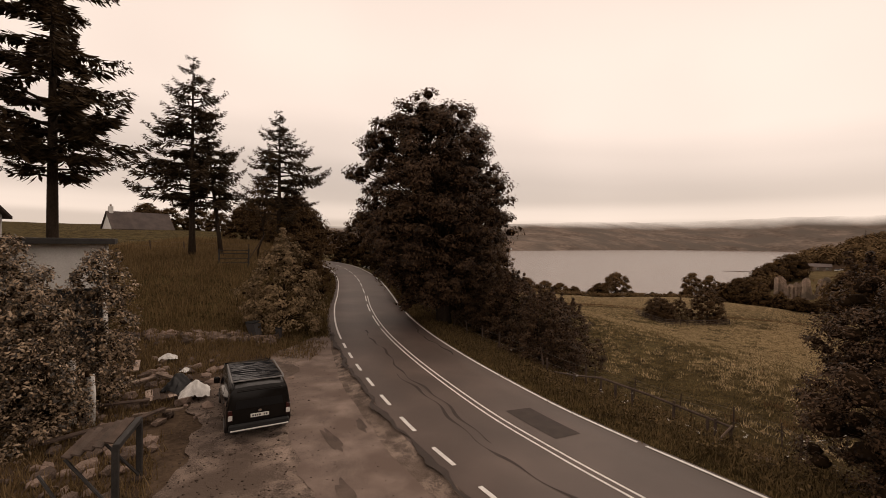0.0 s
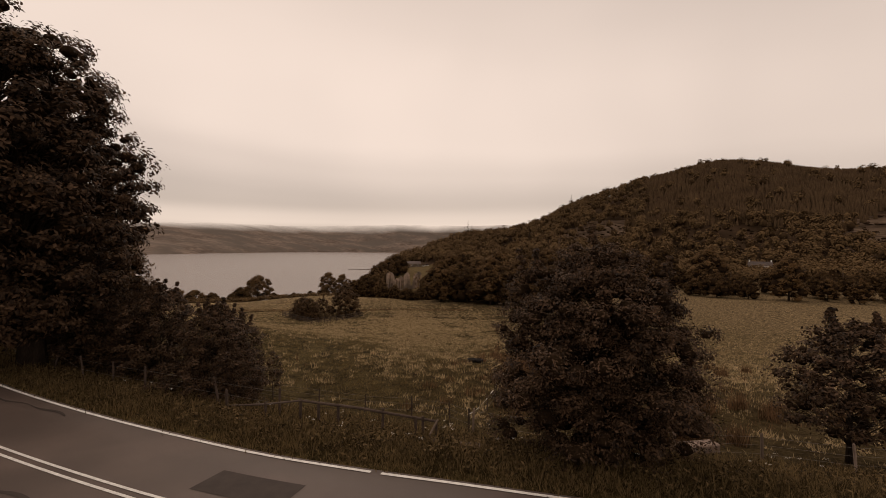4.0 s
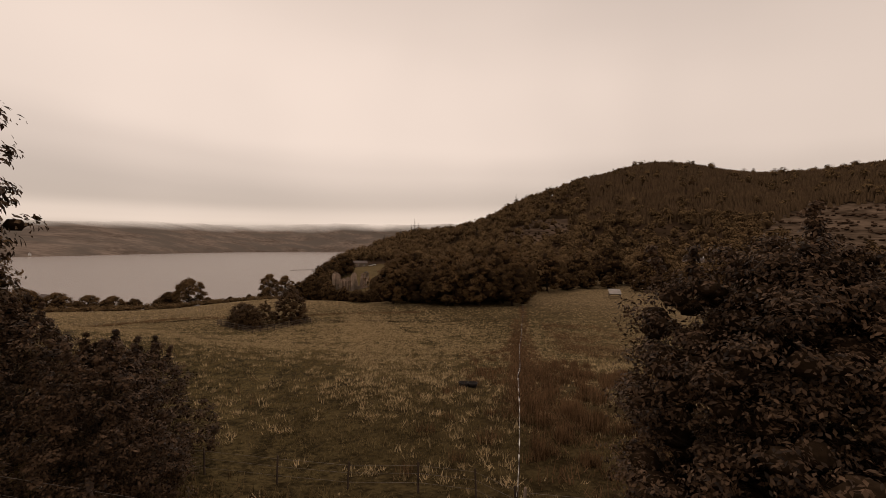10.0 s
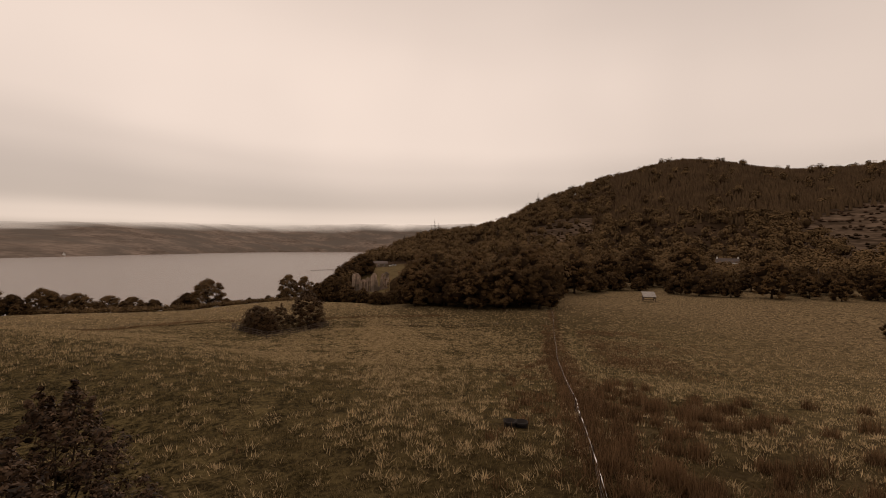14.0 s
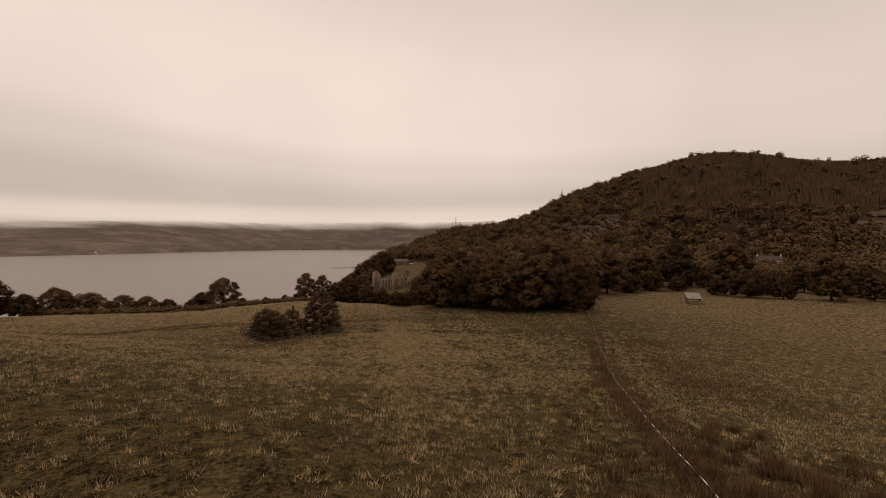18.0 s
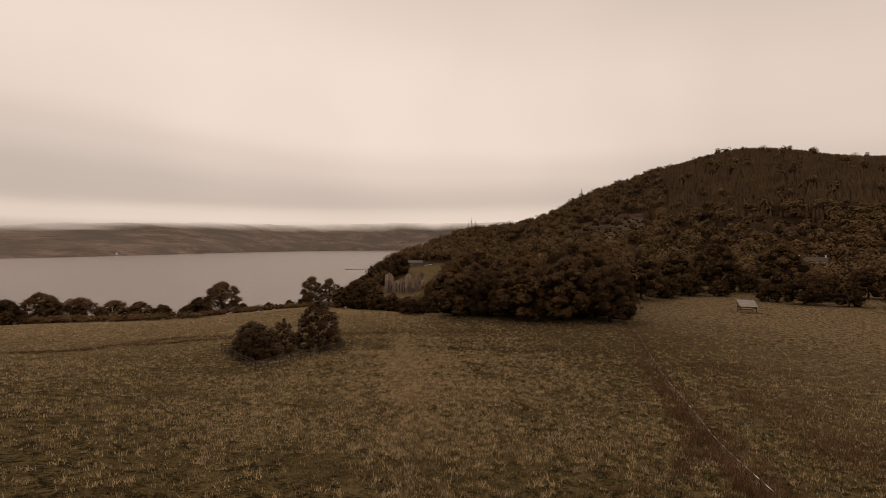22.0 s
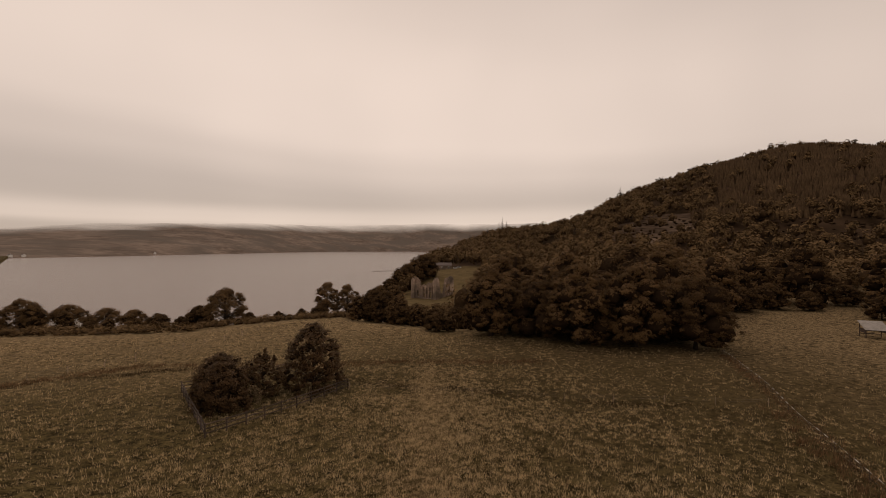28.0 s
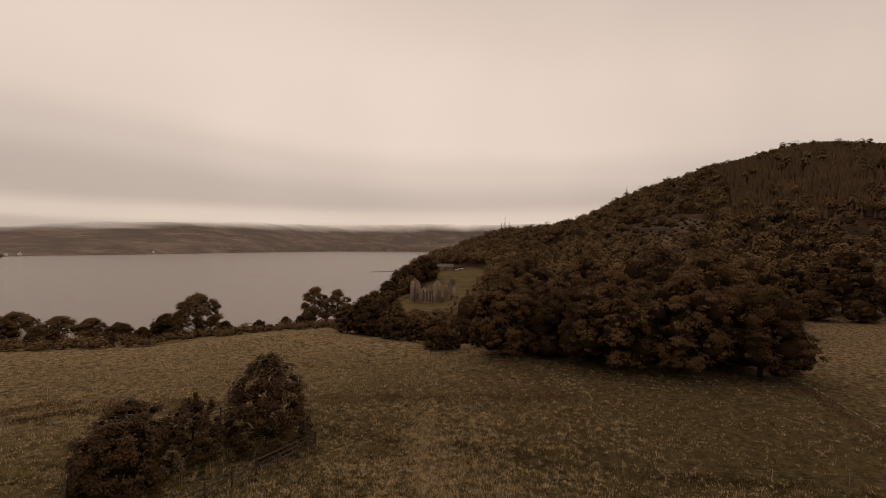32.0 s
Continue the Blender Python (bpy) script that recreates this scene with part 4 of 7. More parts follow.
def clump_tree(seed, h, r, low, label, profile, trunk_r=0.25, clumps=150, per=80, size=0.12, pad=0.7, leaf=None, core=0.66, rough=0.2, lean=(0.0, 0.0), stems=1, flat=0.66, shoots=0, limbs=0.6, deep=0.28, calm=0.0, hull=0.0, lobes=0, swell=0.42, name="tree", category="tree", group=""):
    """A tree whose crown is built of many leafy clumps: they sit over the skin of the crown and inside it, each with
    leaves over its outer and upper side and an added dark core for the shade inside.
    """
    g = np.random.default_rng(seed)
    t = thing(name, label, category, group)
    us = np.linspace(0, 1, 200)
    env = np.interp(us, np.linspace(0, 1, len(profile)), profile)
    cdf = np.cumsum(env + 0.22 + 0.4 * (us > 0.78))
    u = np.interp((np.arange(clumps) + g.uniform(0, 1, clumps)) / clumps, cdf / cdf[-1], us)
    az = np.arange(clumps) * 2.39996 + g.uniform(-0.35, 0.35, clumps)
    ph = g.uniform(0, 6.28, 6)
    lump = np.sin(2 * az + ph[0] + 4 * u) + 0.8 * np.sin(3 * az + ph[1] - 8 * u) + 0.8 * np.sin(5 * az + 13 * u + ph[2]) + 0.7 * np.sin(4 * az - 19 * u + ph[3])
    R = r * np.interp(u, us, env) * (1 + rough * 0.45 * lump + g.normal(size=clumps) * rough * 0.3)
    inside = g.uniform(size=clumps) < deep
    R = R * np.where(inside, g.uniform(0.3, 0.8, clumps), g.uniform(0.84, 1.04, clumps))
    R = np.where(u > 0.86, R * np.sqrt(g.uniform(0.05, 1.1, clumps)), R)
    axis = np.outer(0.25 + 0.75 * u, lean)
    O = np.stack([np.cos(az), np.sin(az), np.zeros(clumps)], 1)
    C = np.stack([axis[:, 0] + O[:, 0] * R, axis[:, 1] + O[:, 1] * R, low + (h - low) * u + g.normal(size=clumps) * 0.025 * (h - low)], 1)
    S = pad * g.uniform(0.5, 1.35, clumps) * (0.72 + 0.28 * np.interp(u, us, env))
    K = None
    if lobes:
        # the crown divides into round heads, with dark gaps between them
        q = (np.arange(lobes) + g.uniform(0.2, 0.8, lobes)) / lobes
        la = np.arange(lobes) * 2.39996 + g.uniform(-0.4, 0.4, lobes)
        LS = r * swell * g.uniform(0.60, 1.35, lobes)
        LR = np.maximum(r * np.interp(q, us, env) * g.uniform(0.85, 1.12, lobes) - 0.8 * LS, 0.0) * np.where(q > 0.85, 0.5, 1.0)
        LZ = low + 0.7 * LS + (h - low - 1.45 * LS) * q
        LC = np.stack([lean[0] * q + np.cos(la) * LR, lean[1] * q + np.sin(la) * LR, LZ], 1)
        of = np.arange(clumps) % lobes
        K = g.normal(size=(clumps, 3)) + np.stack([np.cos(la), np.sin(la), 0.55 + 0.5 * q], 1)[of] * 0.75
        K /= np.linalg.norm(K, axis=1)[:, None]
        C = LC[of] + K * np.array([1, 1, 0.82]) * (LS[of] * g.uniform(0.78, 1.06, clumps))[:, None]
        O = K
        R = np.hypot(C[:, 0], C[:, 1])
        inside = inside & False
    # trunk, stems and boughs into the clumps
    b = Build()
    for k in range(stems):
        a = k * 2.4 + g.uniform(0, 1)
        off = 0.0 if stems == 1 else 0.4 * r
        tx, ty, tz = lean[0] + math.cos(a) * off, lean[1] + math.sin(a) * off, h * (0.93 if k == 0 else g.uniform(0.6, 0.85))
        b.tube([(math.cos(a) * off * 0.1, math.sin(a) * off * 0.1, -0.3)] + [(tx * q ** 1.3 + g.normal() * 0.1 * trunk_r, ty * q ** 1.3, tz * q) for q in (0.1, 0.3, 0.55, 0.8, 1.0)], [trunk_r * q for q in (1.4, 1.0, 0.85, 0.6, 0.35, 0.06)], 8)
    for i in np.nonzero(g.uniform(size=clumps) < limbs)[0]:
        e = Vector(C[i])
        q = max(0.12, min(0.9, (e.z - 0.55 * R[i]) / h))
        base = Vector((lean[0] * q ** 1.3, lean[1] * q ** 1.3, h * q * 0.95))
        mid = base.lerp(e, 0.55) + Vector((g.normal() * 0.06 * R[i], g.normal() * 0.06 * R[i], 0.08 * R[i]))
        tr = trunk_r * (0.30 - 0.2 * q)
        b.tube([base, mid, e], [tr, tr * 0.55, tr * 0.2], 4, False)
    # leafy shoots that stand out of the crown
    if shoots:
        top = np.argsort(-C[:, 2] - 0.6 * R)[:max(shoots * 3, 1)]
        for i in g.choice(top, shoots, replace=False):
            lift = g.uniform(0.6, 1.6) * pad
            tip = C[i] + np.array([O[i, 0] * 0.3 * lift, O[i, 1] * 0.3 * lift, S[i] * flat + lift])
            b.tube([C[i], tip], [0.02, 0.008], 3, False)
            for q in (0.4, 0.6, 0.8, 1.0):
                C = np.concatenate([C, [C[i] + (tip - C[i]) * q + g.normal(size=3) * 0.08 * pad]])
                S = np.append(S, pad * g.uniform(0.26, 0.42) * (1.15 - 0.5 * q))
                O = np.concatenate([O, O[i:i + 1]])
    part("trunk", b, M_BARK, t, smooth=True)
    n = len(C)
    E = g.normal(size=(n, per, 3))
    E[:, :, 2] = np.where(g.uniform(size=(n, per)) < 0.55, np.abs(E[:, :, 2]), E[:, :, 2])
    E /= np.linalg.norm(E, axis=2)[:, :, None]
    inward = (E * O[:, None]).sum(2) < -0.35
    E = np.where(inward[:, :, None], E * np.array([-1, -1, 1]), E)
    fl = np.array([1, 1, flat])
    knob = 1 + (0.26 - 0.16 * calm) * np.sin(E @ np.array([3.1, 2.3, 4.1]) * 2.0 + g.uniform(0, 6.28, (n, 1)))
    P = C[:, None] + E * fl * (S[:, None] * knob * (0.45 + 0.75 * np.sqrt(g.uniform(0, 1, (n, per))) + 0.10 * np.abs(g.normal(size=(n, per)))))[:, :, None]
    # leaves turn outwards with their clump and, on calm crowns, with the whole tree
    if K is None or len(K) < n:
        K = (C - np.array([lean[0] * 0.6, lean[1] * 0.6, low + 0.42 * (h - low)])) / np.array([r, r, 0.55 * (h - low)])
        K /= np.linalg.norm(K, axis=1)[:, None] + 1e-6
    N = E * (0.75 - 0.45 * calm) + K[:, None] * 0.95 * calm + np.array([0, 0, 0.38 - 0.22 * calm]) + g.normal(size=(n, per, 3)) * (0.34 - 0.16 * calm)
    P, N = P.reshape(-1, 3), N.reshape(-1, 3)
    N /= np.linalg.norm(N, axis=1)[:, None]
    V, F = leaf_quads(g, P, N, size)
    leaves = len(F)
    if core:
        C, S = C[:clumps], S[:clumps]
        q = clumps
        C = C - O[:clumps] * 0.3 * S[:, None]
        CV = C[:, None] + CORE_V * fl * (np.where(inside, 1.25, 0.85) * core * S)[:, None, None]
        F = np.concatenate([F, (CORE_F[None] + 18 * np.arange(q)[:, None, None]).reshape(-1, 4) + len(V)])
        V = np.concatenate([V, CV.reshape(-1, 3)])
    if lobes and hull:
        # an added dark core in each head, for the shade there
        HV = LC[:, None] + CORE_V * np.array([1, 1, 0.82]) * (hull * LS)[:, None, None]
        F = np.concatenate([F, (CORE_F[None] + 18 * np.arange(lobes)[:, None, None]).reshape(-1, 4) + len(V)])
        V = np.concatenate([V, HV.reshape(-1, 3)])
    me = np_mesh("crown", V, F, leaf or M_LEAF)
    me.materials.append(M_CROWNSHADE)
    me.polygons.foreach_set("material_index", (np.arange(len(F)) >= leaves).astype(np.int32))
    part("crown", me, None, t)
    return t


def put(ob, x, y, turn=0.0, sink=0.0, scale=1.0, z=None):
    """Stand a thing on the ground."""
    ob.scale = (scale,) * 3
    ob.matrix_basis = pose(x, y, (ground_z(x, y) if z is None else z) - sink, 0, 0, turn) @ Matrix.Diagonal((scale, scale, scale, 1))
    return ob


def again(ob, x, y, turn=0.0, scale=1.0, sink=0.0, label=""):
    c = copy_thing(ob, pose(0, 0, 0))
    put(c, x, y, turn, sink, scale)
    if label:
        c["label"] = label
    return c


# roadside trees
SYCAMORE = (0.42, 0.70, 0.90, 1.0, 1.0, 0.95, 0.84, 0.58)
YOUNG = (0.60, 0.92, 1.0, 0.98, 0.92, 0.80, 0.62, 0.32)
OAK = (0.80, 0.97, 1.0, 1.0, 0.95, 0.84, 0.64, 0.30)
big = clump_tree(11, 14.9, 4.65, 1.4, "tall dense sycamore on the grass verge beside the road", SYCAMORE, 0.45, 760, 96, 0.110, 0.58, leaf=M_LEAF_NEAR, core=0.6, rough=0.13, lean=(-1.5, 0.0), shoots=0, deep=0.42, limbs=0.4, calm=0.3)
put(big, 1.25, 31.6)
big2 = clump_tree(12, 14.5, 4.6, 0.6, "broad dark sycamore overhanging the road bend", SYCAMORE, 0.4, 300, 44, 0.22, 0.85, core=0.74, limbs=0.1, calm=0.7)
put(big2, 2.6, 45.0)
again(big2, 3.2, 56, 80, 1.0)
again(big2, 0.6, 68, 200, 0.95)
again(big2, -3.0, 80, 140, 1.0)
again(big2, -7.0, 93, 20, 1.05)
again(big2, -14.0, 106, 310, 1.0)
for x, y, a, k in ((-23, 79, 40, 0.62), (-27, 90, 110, 0.7), (-33, 99, 200, 0.75), (-40, 104, 290, 0.75)):
    again(big2, x, y, a, k, 0.3, "dark sycamore above the far road bend")
for x, y, a, k in ((-20, 106, 75, 0.62), (-26, 104, 250, 0.58)):
    again(big2, x, y, a, k, 0.3, "dark sycamore beyond the far road bend")
mid_tree = clump_tree(13, 6.15, 2.85, 0.35, "bushy young sycamore with broad dark leaves below the road", YOUNG, 0.13, 560, 150, 0.047, 0.38, leaf=M_LEAF_NEAR, core=0.74, rough=0.16, shoots=4, deep=0.45, limbs=0.3)
put(mid_tree, 12.3, 9.8)
right_tree = clump_tree(14, 5.4, 2.35, 1.3, "small round-headed sycamore with a bare trunk in the pasture", OAK, 0.12, 220, 60, 0.076, 0.36, leaf=M_LEAF_NEAR, core=0.5, rough=0.18, shoots=6, deep=0.38, limbs=0.3)
put(right_tree, 21.8, 4.2, 0, 0, 0.95)
bush = clump_tree(15, 5.0, 2.3, 0.0, "leafy sycamore saplings crowding the roadside fence", (1.0, 1.0, 1.0, 0.94, 0.84, 0.70, 0.52, 0.30), 0.055, 200, 72, 0.072, 0.34, leaf=M_LEAF_NEAR, core=0.34, rough=0.36, name="sapling_thicket", category="bush", stems=5, shoots=7, limbs=0.3)
put(bush, 6.1, 23.6, 0, 0.0, 0.74)
again(bush, 6.5, 22.4, 70, 0.45)
again(bush, 6.9, 24.7, 160, 0.76)
again(bush, 4.4, 30.6, 210, 0.7)
again(bush, 5.6, 28.6, 140, 0.9)
again(bush, 5.8, 31.0, 190, 0.95)
again(bush, 4.0, 35.5, 250, 0.95)
again(bush, 2.2, 40.0, 30, 0.9)
again(bush, 4.0, 32.0, 330, 0.9)
again(big2, 5.0, 39.4, 150, 0.58, 0.5, "smaller dark sycamore beside the tall one on the bank")
again(bush, 9.0, 28.2, 20, 0.78)

# young spruces and thin trees on the hillside


def spruce(seed, h, r, bare, label, lean=(0, 0), trunk_r=0.3, whorls=34, density=1.0, name="spruce_tree"):
    """A trunk with whorls of drooping boughs, each a spray of needle twigs."""
    rng = np.random.default_rng(seed)
    t = thing(name, label, "tree", "spruces on the hillside")
    b = Build()
    pts = [(lean[0] * u, lean[1] * u, h * u - 0.3 * (u == 0)) for u in (0, 0.1, 0.3, 0.5, 0.75, 1.0)]
    b.tube(pts, [trunk_r * 1.3, trunk_r, trunk_r * 0.85, trunk_r * 0.62, trunk_r * 0.32, 0.02], 8)
    C, N, L = [], [], []
    U = []
    for w in range(whorls):
        u = bare + (1 - bare) * (w + rng.uniform(0, 0.6)) / whorls
        v = (u - bare) / (1 - bare)
        reach = r * (1.0 - v) ** 0.85 * (0.62 + 0.38 * min(1, v / 0.3)) * (1 + 0.16 * math.sin(11 * v + seed)) + 0.35
        for k in range(int(rng.integers(3, 6))):
            a = rng.uniform(0, 2 * math.pi)
            ln = reach * rng.choice([0.55, 0.8, 0.95, 1.05, 1.2]) * (1 + 0.28 * math.sin(a + 9 * u + seed)) * rng.uniform(0.85, 1.1)
            ln = min(ln, 1.22 * reach)
            droop = rng.uniform(-0.16, 0.24) * ln
            base = np.array([lean[0] * u, lean[1] * u, h * u + rng.normal() * 0.012 * h])
            out = np.array([math.cos(a), math.sin(a), 0.0])
            side = np.array([-math.sin(a), math.cos(a), 0.0])
            bend = lambda s: base + out * ln * s + np.array([0, 0, 0.30 * ln * s - (droop + 0.30 * ln) * s ** 1.6 + 0.75 * ln * max(0, s - 0.7)])
            b.tube([bend(0), bend(0.4), bend(0.75), bend(1.0)], [0.05 * trunk_r / 0.3 + 0.012 * ln, 0.03, 0.018, 0.006], 4)
            m = int(40 * ln * density) + 10
            for s in rng.uniform(0.12, 1.0, m) ** 0.8:
                p = bend(s)
                sg = rng.choice([-1, 1])
                tw = min(0.95, (1.1 - s) * 0.30 * ln + 0.20) * rng.uniform(0.6, 1.25)
                d = out * rng.uniform(0.3, 0.8) + side * sg * rng.uniform(0.5, 1.0) + np.array([0, 0, rng.uniform(-0.75, 0.15)])
                d /= np.linalg.norm(d)
                C.append(p + d * tw * 0.45 + np.array([0, 0, rng.normal() * 0.10]))
                U.append(d)
                L.append(tw * 0.42)
    part("trunk", b, M_BARK, t, smooth=True)
    C, U, L = np.array(C), np.array(U), np.array(L)
    R = rng.normal(size=C.shape) * 0.5 + np.array([0, 0, 1.0])
    W = np.cross(U, R)
    W /= np.linalg.norm(W, axis=1)[:, None]
    nn = np.cross(W, U)
    l = L[:, None]
    wd = 0.20 * l + 0.016
    V = np.stack([C - U * l, C + W * wd - nn * wd * 0.5, C + U * l, C - W * wd - nn * wd * 0.5], 1).reshape(-1, 3)
    part("needles", np_mesh("needles", V, np.arange(len(V)).reshape(-1, 4), M_NEEDLE), None, t)
    return t


put(spruce(31, 24.0, 6.2, 0.28, "tall ragged spruce with wide drooping boughs behind the sheds", trunk_r=0.28, whorls=33, density=0.85), -20.4, 25.5)
put(spruce(32, 17.6, 5.6, 0.27, "ragged spruce with a bare lower trunk on the slope", trunk_r=0.27, whorls=27, density=0.62), -20.7, 40.6)
put(spruce(33, 13.0, 3.6, 0.34, "thin leaning spruce beside a taller one", lean=(-1.9, 0.6), trunk_r=0.2, whorls=15), -18.6, 41.6)
put(spruce(34, 17.2, 6.8, 0.21, "broad ragged spruce above the road bend", trunk_r=0.3, whorls=27, density=0.62), -18.6, 57.5)
birch = tree(36, 7.5, 1.9, 2.0, "thin sparse birch with a crooked stem on the slope", 0.09, 9, 150, 9, 0.10, 0.3, lean=(0.9, 0), name="birch_tree", leaf=M_LEAF_DARK)
put(birch, -15.8, 43.0)
gorse = clump_tree(37, 5.0, 3.3, 0.0, "dark rounded holly bush at the road edge", (0.95, 1.0, 1.0, 0.92, 0.78, 0.56, 0.25), 0.1, 90, 44, 0.15, 0.72, leaf=M_LEAF_DARK, name="holly_bush", category="bush", core=0.72, limbs=0.2)
put(gorse, -13.9, 49.5, 0, 0, 0.8)
again(gorse, -10.9, 40.2, 250, 0.72)
again(gorse, -17.5, 58, 60, 0.8)
again(gorse, -19.5, 70, 120, 1.0)
again(gorse, -26, 66, 200, 0.9)
again(gorse, -17.8, 63.5, 20, 1.2)
again(gorse, -21.0, 74, 100, 1.4)
again(gorse, -25, 85, 160, 1.6)
small_tree = clump_tree(38, 4.7, 1.9, 0.1, "young pale-leaved tree beside the lay-by", (0.9, 1.0, 0.96, 0.86, 0.68, 0.44, 0.18), 0.08, 170, 80, 0.080, 0.36, leaf=M_LEAF_SOFT, core=0.3, shoots=3, calm=0.5)
put(small_tree, -8.4, 27.0, 0, 0, 1.12)
ivy = clump_tree(39, 5.4, 2.2, -0.2, "tall climbing shrub with pale glossy leaves over an old wall", (0.95, 1.0, 1.0, 0.96, 0.92, 0.80, 0.60, 0.28), 0.12, 320, 84, 0.056, 0.29, leaf=M_LEAF_PALE, core=0.32, name="climbing_shrub", category="shrub", rough=0.16, flat=1.1, limbs=0.3)
put(ivy, -11.6, 12.4, 0, 0, 0.92)
again(ivy, -10.6, 13.2, 110, 0.5)
again(ivy, -14.0, 13.0, 200, 1.2)
put(clump_tree(40, 4.7, 0.85, 0.3, "narrow column of glossy ivy climbing the corner of the shed", (0.8, 1.0, 0.95, 1.0, 0.9, 0.8, 0.6, 0.3), 0.08, 130, 84, 0.054, 0.24, leaf=M_LEAF_PALE, core=0.3, name="climbing_shrub", category="shrub", rough=0.2, flat=1.1, limbs=0.2), -10.15, 14.5)
for x, y, s, a in ((-56, 100, 0.75, 70), (-60, 101, 0.7, 170), (-66, 108, 0.9, 90), (-52, 104, 0.8, 10), (-46, 101, 0.7, 200), (-38, 96, 0.7, 40), (-30, 90, 0.8, 150)):
    again(gorse, x, y, a, s * 1.2, label="dark hedge tree behind the hilltop cottage")

# woods in the middle distance: five kinds of broad tree, each repeated
KINDS, FINE = [], []
for seed, h, r in ((51, 12.5, 6.0), (52, 14.5, 5.6), (53, 11.0, 6.3), (54, 13.5, 5.0), (55, 9.0, 5.2)):
    tint = M_LEAF_DARK if seed % 2 else M_LEAF_WOOD
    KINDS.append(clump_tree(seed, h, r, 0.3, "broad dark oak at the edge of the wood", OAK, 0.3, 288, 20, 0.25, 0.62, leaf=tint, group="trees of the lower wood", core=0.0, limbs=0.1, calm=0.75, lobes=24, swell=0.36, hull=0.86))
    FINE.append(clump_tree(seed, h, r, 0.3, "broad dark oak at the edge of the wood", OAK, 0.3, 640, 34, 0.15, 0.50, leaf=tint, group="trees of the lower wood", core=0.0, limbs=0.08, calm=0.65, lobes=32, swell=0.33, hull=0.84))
# wind-bent shore oaks with open crowns, the water showing through
OPEN = []
for seed, h, r, low, heads, swell in ((56, 9.8, 5.0, 0.9, 30, 0.30), (57, 6.4, 4.2, 0.6, 16, 0.30), (58, 10.2, 3.6, 0.8, 19, 0.36)):
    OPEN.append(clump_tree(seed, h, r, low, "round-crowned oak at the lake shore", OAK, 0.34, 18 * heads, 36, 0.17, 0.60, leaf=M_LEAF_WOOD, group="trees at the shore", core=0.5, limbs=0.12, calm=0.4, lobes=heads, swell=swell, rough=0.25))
rng = np.random.default_rng(5)
first = [(118, 69.5), (107, 85), (108, 94), (101.5, 100.5), (126, 80)]
for k, (x, y) in zip(FINE, first):
    put(k, x, y, rng.uniform(0, 360))
for k, (x, y) in zip(KINDS, ((128, 92), (120, 100), (116, 112), (127, 108), (137, 86))):
    put(k, x, y, rng.uniform(0, 360), 0.2)


def polar_xy(az, r):
    return HUB[0] + r * math.sin(radians(az)), HUB[1] + r * math.cos(radians(az))


def wood_row(a0, a1, step, extra, spread, scale, label="broad dark oak at the edge of the wood", stock=None):
    az = a0
    while az < a1:
        r = float(np.interp(az, AZ, EDGE)) + extra + rng.uniform(-spread, spread)
        x, y = polar_xy(az, r)
        k = 0.72 if 80.5 < az < 87.5 else 1.0
        again((stock or KINDS)[int(rng.integers(0, 5))], x, y, rng.uniform(0, 360), k * scale * rng.uniform(0.62, 1.36), 0.2, label)
        az += step * rng.uniform(0.7, 1.3)


wood_row(39.5, 48.0, 1.5, 7, 3, 0.36, "low scrubby oak below the pasture edge")
wood_row(49.5, 63.0, 4.3, 11, 4, 0.92, stock=FINE)
wood_row(49.0, 64.0, 4.2, 27, 5, 1.12, "tall oak inside the lower wood", FINE)
wood_row(50.0, 64.0, 4.6, 45, 6, 1.25, "tall oak deep inside the lower wood")
wood_row(64.5, 108.0, 3.0, 10, 6, 0.9, "broad dark oak beyond the far field")
wood_row(65.0, 108.0, 3.2, 32, 10, 1.1, "tall oak beyond the far field")
wood_row(38.5, 47.5, 1.6, 34, 8, 0.45, "low oak in the valley before the ruin")
# trees at the lake shore
for x, y, s, k, lab in ((68.5, 172, 0.55, 2, "low dark thorn beside the shore oak"), (61, 178, 0.42, 4, "low thorn at the lake shore"),
                        
                        (28.5, 186, 0.6, 2, "low oak at the lake shore"), (23, 190, 0.75, 1, "oak at the lake shore"), (80.5, 170, 0.36, 4, "low bush beside the shore oak"),
                        (97.5, 162, 0.45, 4, "low thorn at the pasture corner"), (88, 168, 0.25, 2, "low dark scrub at the shore"), (94, 166, 0.25, 0, "low dark scrub at the shore"),
                        (99.5, 132, 0.66, 0, "dark oak at the pasture corner"), (104, 138, 0.75, 2, "dark oak at the pasture corner"), (112, 146, 0.8, 1, "dark oak at the pasture corner"), (97, 124, 0.5, 4, "low oak at the pasture corner")):
    again((FINE if s > 0.6 and x > 60 else KINDS)[k], x, y, rng.uniform(0, 360), s, 0.2, lab)
put(OPEN[0], 74.5, 170.5, 40)
put(OPEN[1], 43.5, 189, 100)
put(OPEN[2], 101.5, 165, 10)
for k, x, y, s, lab in ((1, 56, 181, 0.78, "spreading thorn at the lake shore"), (1, 50.5, 185, 0.86, "spreading thorn at the lake shore"), (2, 107.2, 163, 0.95, "slim oak at the pasture corner"), (0, 35, 186, 0.8, "broad oak at the lake shore"), (0, 14, 192, 0.8, "oak at the lake shore")):
    again(OPEN[k], x, y, rng.uniform(0, 360), s, 0.1, lab)
again(KINDS[2], 116, 1.0, 30, 0.27, 0, "lone round thorn bush in the far field")
again(KINDS[4], 131, -12.0, 70, 0.34, 0, "lone round thorn bush in the far field")

